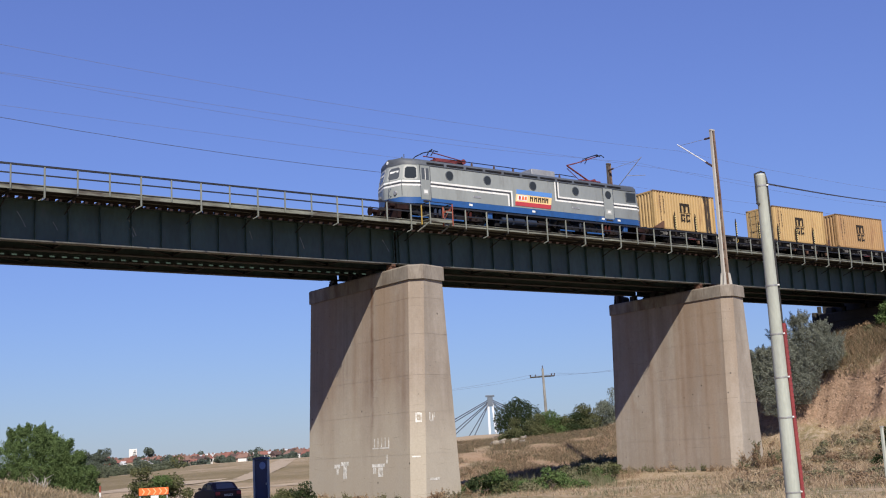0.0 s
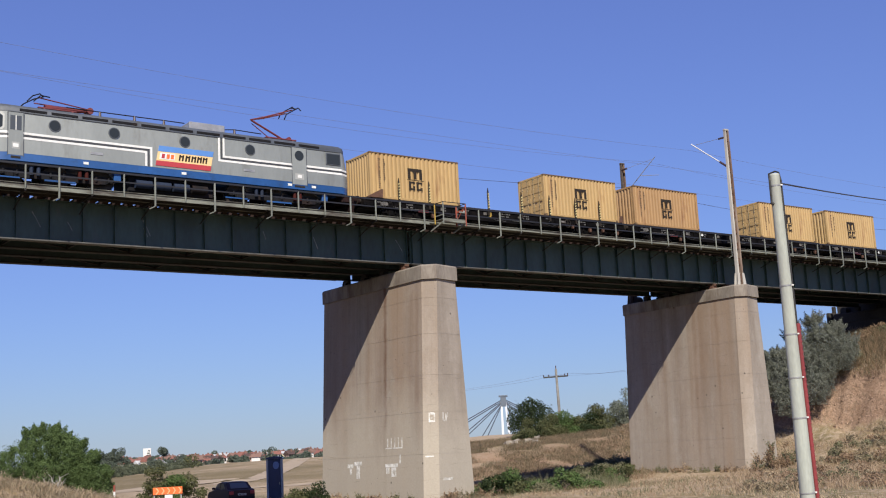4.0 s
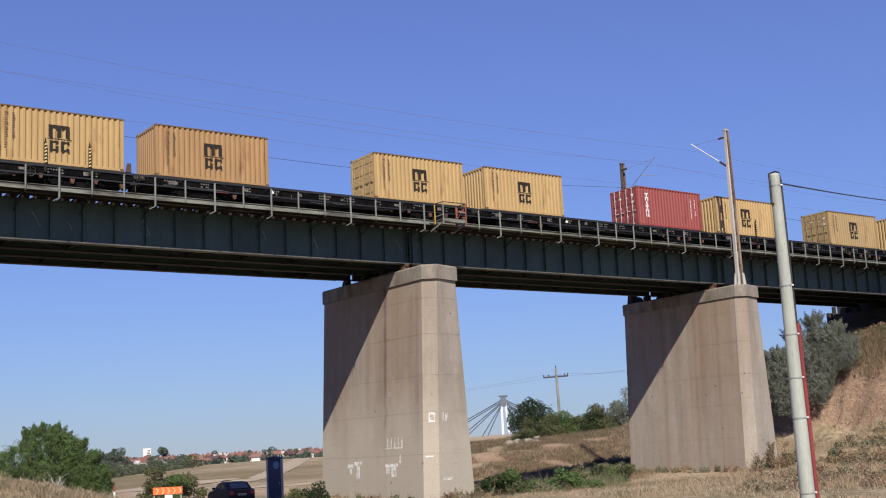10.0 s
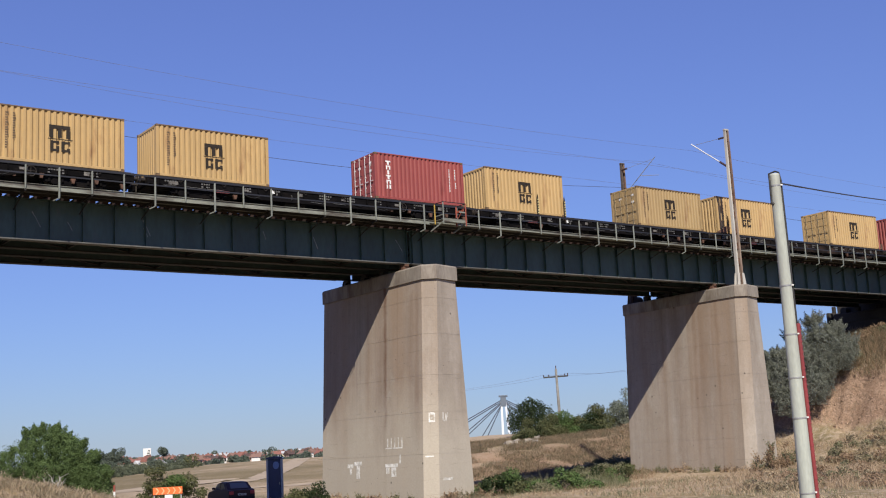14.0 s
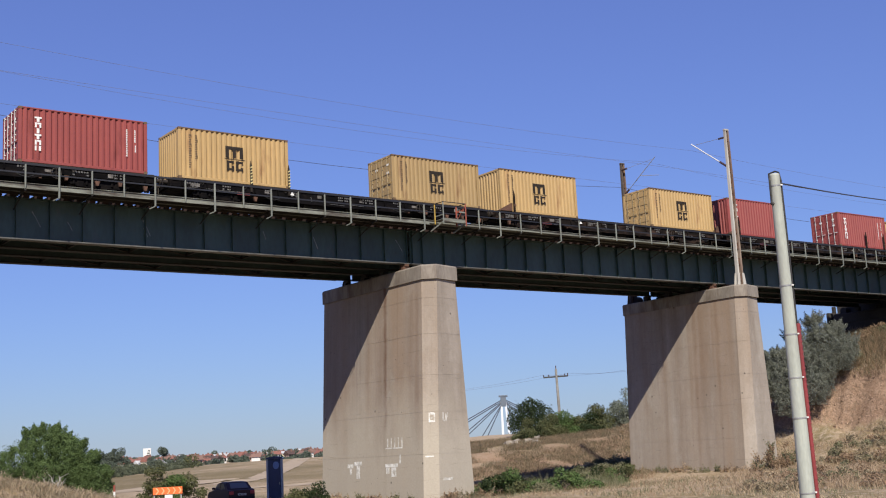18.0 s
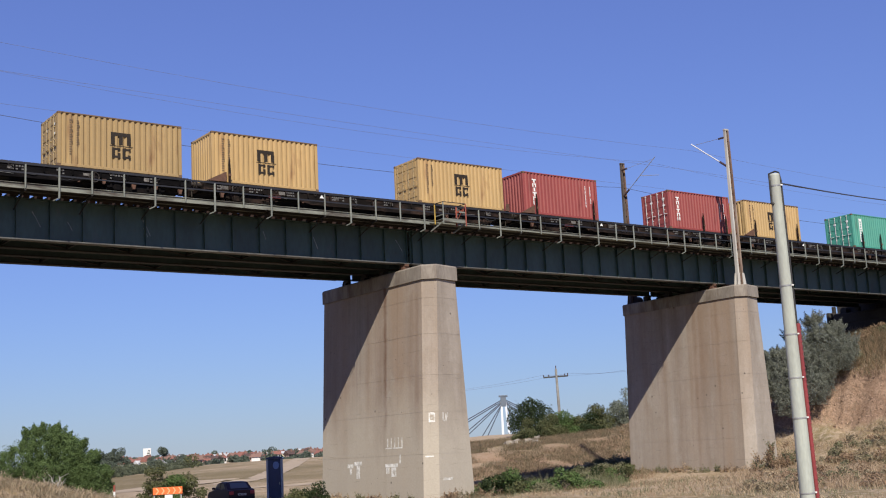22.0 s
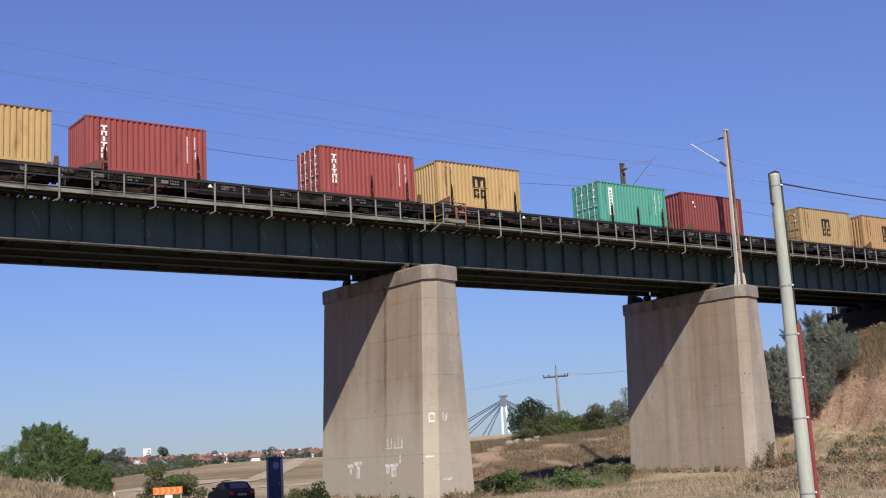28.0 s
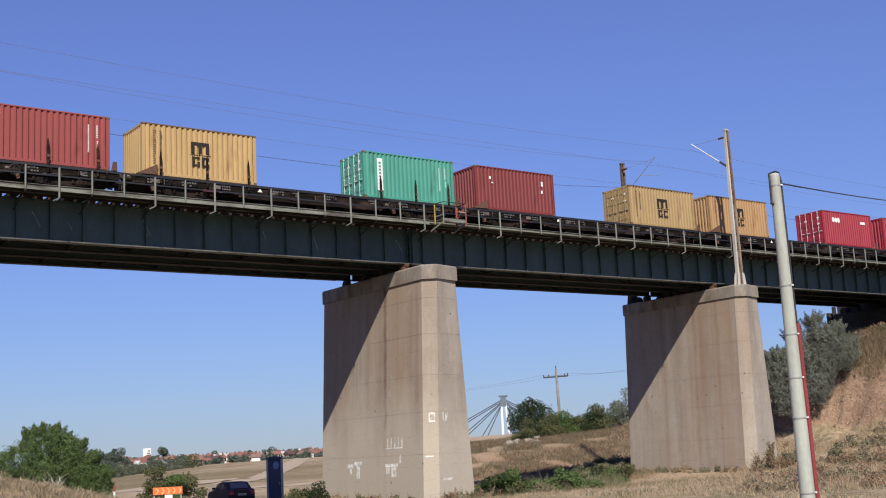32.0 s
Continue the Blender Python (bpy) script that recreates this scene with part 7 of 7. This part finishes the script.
# ---------------------------------------------------------------- roadside things
def build_car(at):
    c = thing("parked_car", at, "dark maroon hatchback saloon parked in the dry grass", "car")
    # x: to its front, y: to its left
    prof = [(-2.02, 0.32), (-2.06, 0.62), (-2.02, 0.90), (-1.60, 0.97), (1.0, 0.93), (1.85, 0.80), (2.05, 0.62), (2.08, 0.34), (1.7, 0.22), (-1.7, 0.22)]
    rings = []
    for y, k in ((-0.82, 0.93), (-0.79, 1.0), (-0.5, 1.02), (0.5, 1.02), (0.79, 1.0), (0.82, 0.93)):
        rings.append([(x * (1 if abs(y) < 0.8 else 0.985), y, 0.6 + (z - 0.6) * k) for x, z in prof])
    part("body", MB().loft(rings), CAR_PAINT, c, "dark maroon car body", 30)
    cab = [(-1.72, 0.94), (-1.12, 1.38), (-0.2, 1.42), (0.25, 1.36), (0.98, 0.93)]
    rings = []
    for y, s in ((-0.76, 0.0), (-0.62, 1.0), (0.62, 1.0), (0.76, 0.0)):
        rings.append([(x * (0.98 + 0.02 * s), y if z < 1 else y * (0.93 if abs(y) > 0.7 else 1), 0.93 + (z - 0.93) * (0.92 if s == 0 else 1)) for x, z in cab])
    part("cabin", MB().loft(rings), CAR_PAINT, c, "", 25)
    part("rear_window", MB().add([(-1.655, -0.58, 1.02), (-1.655, 0.58, 1.02), (-1.21, 0.50, 1.345), (-1.21, -0.50, 1.345), (-1.63, -0.58, 1.0), (-1.63, 0.58, 1.0), (-1.18, 0.50, 1.32), (-1.18, -0.50, 1.32)], [(0, 1, 2, 3), (4, 7, 6, 5), (0, 4, 5, 1), (1, 5, 6, 2), (2, 6, 7, 3), (3, 7, 4, 0)]), GLASS_CAR, c)
    for s in (-1, 1):
        part("side_window", MB().prism([(-1.25, 0.98), (-0.98, 1.30), (-0.35, 1.34), (-0.35, 0.98)], "y", s * 0.70, s * 0.765), GLASS_CAR, c)
        part("side_window", MB().prism([(-0.25, 0.98), (-0.25, 1.34), (0.22, 1.30), (0.80, 0.98)], "y", s * 0.70, s * 0.765), GLASS_CAR, c)
        part("tail_lamp", MB().box(-2.07, -1.99, s * 0.52, s * 0.80, 0.66, 0.86, 0.02), SIGN_RED, c)
        part("mirror", MB().box(0.55, 0.70, s * 0.80, s * 0.98, 0.96, 1.10, 0.03), CAR_PAINT, c)
        for x in (-1.28, 1.28):
            w = part("wheel", MB().cyl((x, s * 0.62, 0.29), (x, s * 0.80, 0.29), 0.29, n=24), RUBBER, c)
            part("rim", MB().cyl((x, s * 0.80, 0.29), (x, s * 0.812, 0.29), 0.18, n=16), STEEL_BAR, w)
    part("rear_bumper", MB().box(-2.14, -1.98, -0.80, 0.80, 0.36, 0.55, 0.04), RUBBER, c)
    pl = part("plate", MB().box(-2.085, -2.062, -0.26, 0.26, 0.60, 0.71), WHITE_MARK, c)
    for i in range(5):
        part("plate_bar", MB().box(-2.089, -2.086, -0.2 + i * 0.085, -0.14 + i * 0.085, 0.63, 0.685), DARK_MARK, pl)
    part("front_bumper", MB().box(2.0, 2.14, -0.80, 0.80, 0.36, 0.55, 0.04), RUBBER, c)
    return c


EMBLEM_BLUE = mat("emblem_blue", (0.166, 0.232, 0.415), 0.5, var=0.1)


CHEVRON = mat("chevron_pale_orange", (0.664, 0.349, 0.166), 0.5, var=0.12)
POST_GREY = mat("cabin_post_grey", (0.349, 0.365, 0.398), 0.6, var=0.1)


def build_roadside():
    x, y = polar(25.9, 75)
    build_car(pose(x, y, ground_z(x, y) - 0.01, 0, 0, 83))
    # blue portable cabin
    x, y = polar(28.0, 77)
    z = ground_z(x, y)
    t = thing("portable_cabin", pose(x, y, z, 0, 0, -33), "tall dark blue plastic portable cabin with grey corner posts", "portable cabin")
    top = 2.02 - z
    part("side_panels", MB().box(-0.47, 0.47, -0.52, 0.46, 0.0, top - 0.12, 0.03), SIGN_NAVY, t)
    part("roof", MB().prism([(-0.53, top - 0.115), (0.53, top - 0.115), (0.49, top - 0.02), (0.0, top + 0.06), (-0.49, top - 0.02)], "y", -0.60, 0.52), SIGN_NAVY, t)
    d = part("door", MB().box(-0.36, 0.36, -0.555, -0.525, 0.15, top - 0.25, 0.012), SIGN_NAVY, t)
    part("emblem", MB().prism([(0.10 + 0.20 * math.cos(a * 0.5236), top - 0.52 + 0.24 * math.sin(a * 0.5236)) for a in range(12)], "y", -0.562, -0.557), EMBLEM_BLUE, d, "lighter blue emblem")
    part("handle", MB().box(0.28, 0.34, -0.585, -0.556, 1.1, 1.25, 0.01), STEEL_BAR, d)
    for u in (-0.45, 0.45):
        part("corner_post", MB().box(u - 0.06, u + 0.06, -0.58, -0.50, -0.05, top - 0.116, 0.015), POST_GREY, t)
    part("skid", MB().box(-0.50, 0.50, -0.58, 0.50, -0.12, 0.20, 0.02), STEEL_BAR, t)
    # chevron barrier
    x, y = polar(23.0, 58)
    z = ground_z(x, y)
    b = thing("road_barrier", pose(x, y, z, 0, 0, -23), "orange and white chevron road barrier on short legs", "road barrier")
    top = 0.80 - z
    part("board", MB().box(-0.68, 0.68, -0.025, 0.025, top - 0.34, top, 0.01), ORANGE, b)
    for i in range(5):
        u = -0.56 + i * 0.26
        part("chevron", MB().prism([(u, top - 0.32), (u + 0.06, top - 0.32), (u + 0.16, top - 0.17), (u + 0.06, top - 0.02), (u, top - 0.02), (u + 0.10, top - 0.17)], "y", -0.031, -0.026), CHEVRON, b)
    part("notice", MB().box(-0.14, 0.22, -0.03, 0.01, top - 0.80, top - 0.36), WHITE_MARK, b, "white notice plate")
    for u in (-0.62, 0.62):
        part("leg", MB().box(u - 0.03, u + 0.03, 0.026, 0.07, -0.05, top - 0.02), STEEL_BAR, b)
        part("foot", MB().box(u - 0.05, u + 0.05, -0.3, 0.3, -0.05, 0.03), STEEL_BAR, b)
    # grey fence post close to the track
    x, y = polar(57.05, 33.5)
    z = ground_z(x, y)
    p = thing("fence_post", pose(x, y, z), "slim weathered grey fence post in the grass", "post")
    part("post", MB().box(-0.035, 0.035, -0.035, 0.035, -0.3, 1.95, 0.008), POLE_CONCRETE, p)
    part("cap", MB().box(-0.045, 0.045, -0.045, 0.045, 1.951, 1.98, 0.008), STEEL_BAR, p)
    # red and white marker post
    x, y = polar(20.6, 58)
    z = ground_z(x, y)
    p = thing("marker_post", pose(x, y, z), "thin red and white marker post", "post")
    h = 1.02 - z
    for i in range(5):
        part("band", MB().cyl((0, 0, h * i / 5 - (0.1 if i == 0 else 0)), (0, 0, h * (i + 1) / 5), 0.05, n=10), RED_PAINT if i % 2 == 0 else WHITE_MARK, p)


build_roadside()


# ---------------------------------------------------------------- far distance
OLD_POLE = mat("old_pole_concrete", (0.215, 0.208, 0.192), 0.9, var=0.3, scale=1.5, fine=12, stretch=(1, 1, 0.3))


FAR_ARM = mat("dull_steel_arm", (0.050, 0.050, 0.048), 0.8, var=0.2)


def build_far_pole():
    x, y = 93.2, 52.6
    z = ground_z(x, y)
    p = thing("power_pole", pose(x, y, z), "old concrete power pole with a crossarm among the trees", "power pole")
    h = 10.9 - z
    part("shaft", MB().cyl((0.1, 0, -0.2), (-0.05, 0, h), 0.20, 0.13, n=10), OLD_POLE, p)
    u = Vector((0.74, -0.67, 0.02))
    c = Vector((-0.04, 0, h - 0.95))
    part("crossarm", MB().cyl(c - u * 1.55, c + u * 1.35, 0.09, n=6), FAR_ARM, p)
    part("top_fitting", MB().cyl((-0.05, 0, h), (-0.05, 0, h + 0.35), 0.06, n=6), INSULATOR, p)
    for k in (-1.5, -0.9, 1.0, 1.35):
        q = c + u * k
        part("insulator", MB().cyl(q, q + Vector((0, 0, 0.3)), 0.07, n=6), INSULATOR, p)
    m = Vector((x, y, z)) + c + Vector((0, 0, 0.3))
    for q in (Vector((-12.4, 20.0, -1.2)), Vector((-2.0, -22.0, -0.4))):
        e = m + q
        g = ground_z(e.x, e.y)
        o2 = thing("power_pole", pose(e.x, e.y, g), "old concrete power pole hidden behind a pier", "power pole")
        part("shaft", MB().cyl((0, 0, -0.2), (0, 0, e.z - g + 0.9), 0.20, 0.13, n=10), MAST_CONCRETE, o2)
        part("crossarm", MB().cyl(Vector((0, 0, e.z - g - 0.1)) - u * 1.55, Vector((0, 0, e.z - g - 0.1)) + u * 1.4, 0.09, n=6), MAST_CONCRETE, o2)
    for k, dz in ((-1.5, 0), (1.35, 0.1)):
        for far in (Vector((-12.4, 20.0, -1.2)), Vector((-2.0, -22.0, -0.4))):
            a = m + u * k
            pts = [a + far * (i / 10) + Vector((0, 0, -0.5 * 4 * (i / 10) * (1 - i / 10))) for i in range(11)]
            solid("power_line", MB().tube(pts, 0.010, 5), WIRE_THIN, "thin power line from the far pole", "overhead wire", "far power lines")


build_far_pole()
FAR_WHITE = mat("far_white_concrete", (0.548, 0.564, 0.598), 0.8, var=0.08, scale=0.1)
FAR_GREY = mat("far_grey_concrete", (0.10, 0.12, 0.15), 0.8, var=0.08, scale=0.1)
FAR_CABLE = mat("far_cable", (0.056, 0.066, 0.089), 0.7, var=0.1)


def build_cable_bridge():
    b = thing("cable_stayed_bridge", pose(630.7, 724.2, 0, 0, 0, -39), "white pylon of a far cable-stayed bridge with dark stays", "bridge")
    for s in (-1, 1):
        part("pylon_leg", MB().loft([[(s * 3.4 + 1.5 + a, c, -2) for a, c in ((-1.0, -1.5), (1.0, -1.5), (1.0, 1.5), (-1.0, 1.5))], [(s * 1.6 + a, c, 42) for a, c in ((-0.8, -1.3), (0.8, -1.3), (0.8, 1.3), (-0.8, 1.3))]]), FAR_WHITE, b)
    part("pylon_head", MB().box(-2.3, 2.3, -1.8, 1.8, 38, 46, 0.3), FAR_GREY, b)
    part("pylon_top", MB().box(-3.8, 3.8, -2.2, 2.2, 46, 47.4, 0.2), FAR_GREY, b)
    part("deck", MB().box(-120, 90, -6, 6, 9.5, 11.5, 0.2), FAR_WHITE, b)
    for u, w in ((-66, 43.5), (-60, 42.3), (-42, 41.6), (-37, 40.8), (-21.5, 40), (-16.5, 39.4), (62, 43.5), (55, 42.3), (40, 41.6), (34, 40.8), (19, 40), (15, 39.4)):
        part("stay_cable", MB().cyl((-1.5 if u < 0 else 1.5, 0, w), (u, 0, 11), 0.42, n=6), FAR_CABLE, b)


build_cable_bridge()
HOUSE_WALLS = [mat("house_wall_" + n, c, 0.9, var=0.1, scale=0.3) for n, c in (("white", (0.578, 0.570, 0.549)), ("cream", (0.433, 0.375, 0.289)), ("pink", (0.375, 0.275, 0.238)))]
# roof colours are dulled to hold the haze of the distance
HOUSE_ROOFS = [mat("house_roof_" + n, c, 0.85, var=0.15, scale=0.4) for n, c in (("red", (0.200, 0.083, 0.064)), ("brown", (0.183, 0.105, 0.081)), ("pale", (0.412, 0.417, 0.428)), ("dark", (0.072, 0.042, 0.037)))]
ROOF_NAMES, WALL_NAMES = ("red tiled", "brown tiled", "pale metal", "dark"), ("white", "cream", "pinkish")


def build_town():
    rnd = random.Random(21)
    for i in range(84):
        th, d = 20.4 + 10.5 * (i + rnd.uniform(-0.5, 0.5)) / 83, rnd.uniform(560, 800)
        x, y = polar(th, d)
        w, l, h, r = rnd.uniform(3.2, 5.2), rnd.uniform(3.4, 6.0), rnd.uniform(1.7, 3.0), rnd.uniform(1.2, 2.2)
        wi, ri = rnd.choice((0, 0, 1, 1, 2)), rnd.choice((0, 0, 0, 1, 1, 2, 2, 3))
        base = ground_z(x, y)
        h_ = thing("far_house", pose(x, y, base, 0, 0, rnd.choice((10, 35, 60, 80, 105, 130, 160)) - th), f"small {WALL_NAMES[wi]} house with a {ROOF_NAMES[ri]} roof in the town", "house", "houses of the far town")
        part("wall", MB().box(-l / 2, l / 2, -w / 2, w / 2, -1.5, h), HOUSE_WALLS[wi], h_)
        rf = part("roof", MB().prism([(-w / 2 - 0.5, h - 0.1), (w / 2 + 0.5, h - 0.1), (0, h + r)], "x", -l / 2 - 0.5, l / 2 + 0.5), HOUSE_ROOFS[ri], h_)
        part("chimney", MB().box(l * 0.2, l * 0.2 + 0.7, -0.9, -0.2, h + r * 0.4, h + r + 0.6), HOUSE_ROOFS[1], rf)
        for k in range(3):
            u = -l / 2 + l * (k + 0.5) / 3
            part("window", MB().box(u - 0.55, u + 0.55, -w / 2 - 0.05, -w / 2 + 0.02, 1.0, 2.4), GLASS_DARK, h_)
    x, y = polar(22.08, 1500)
    t = thing("tower_block", pose(x, y, 0, 0, 0, -22), "white tower block on the skyline of the town", "building")
    part("wall", MB().box(-4.6, 4.6, -4, 4, -5, 26, 0.1), HOUSE_WALLS[0], t)
    for k in range(4):
        part("window_band", MB().box(-1.0 + k * 0.7, 3.6, -4.06, -3.98, 17.4 + k * 1.9, 18.4 + k * 1.9), GLASS_DARK, t)
    # trees of the town and hedges across the field
    for i in range(64):
        th, d = rnd.uniform(19.2, 31), rnd.uniform(520, 820)
        if i < 8:
            th, d = 19.9 + i * 0.17 + (1.75 if i == 7 else 0), 640
        x, y = polar(th, d)
        r, h = rnd.uniform(2.0, 4.2), rnd.uniform(2.5, 5.5) if i >= 8 else 10.0
        plant("far_tree", (x, y, ground_z(x, y) - 0.3), mound(np.random.default_rng(300 + i), 9, r, r, h, r * 0.55), 1300, 0.5, LEAF_FAR, "far dark green tree among the houses", "tree", "trees of the far town", 400 + i, 0.3, 2)
    for i in range(40):
        th = 18.5 + 5.6 * i / 39 + rnd.uniform(-0.15, 0.15)
        x, y = polar(th, 235 + 60 * (i / 39) + rnd.uniform(-12, 12))
        r = rnd.uniform(2.0, 3.4)
        plant("hedge_bush", (x, y, ground_z(x, y) - 0.2), mound(np.random.default_rng(500 + i), 12, r * 1.2, r, rnd.uniform(1.6, 2.4) * (1.05 if th < 22.8 else 0.8), 0.75), 1600, 0.17, LEAF_HAZE, "olive green hedge bush across the field", "bush", "hedge across the field", 600 + i, 0.1, 2)


build_town()


# ---------------------------------------------------------------- what moves
def motions():
    for ob, dx, y, z in MOVING:
        walk(ob, [(t, pose(s + dx, y, z)) for t, s in TRAIN])
    # wheels roll with the train
    ts = [i * 0.1 for i in range(321)]
    xs = np.array([s for _, s in TRAIN])
    tt = np.array([t for t, _ in TRAIN])
    way = np.polyval(np.polyfit(tt, xs, 5), ts)
    for ob, x, r in WHEELS:
        walk(ob, [(t, pose(x, 0, r, 0, math.degrees((w - way[0]) / r) % 360, 0)) for t, w in zip(ts, way)])


motions()
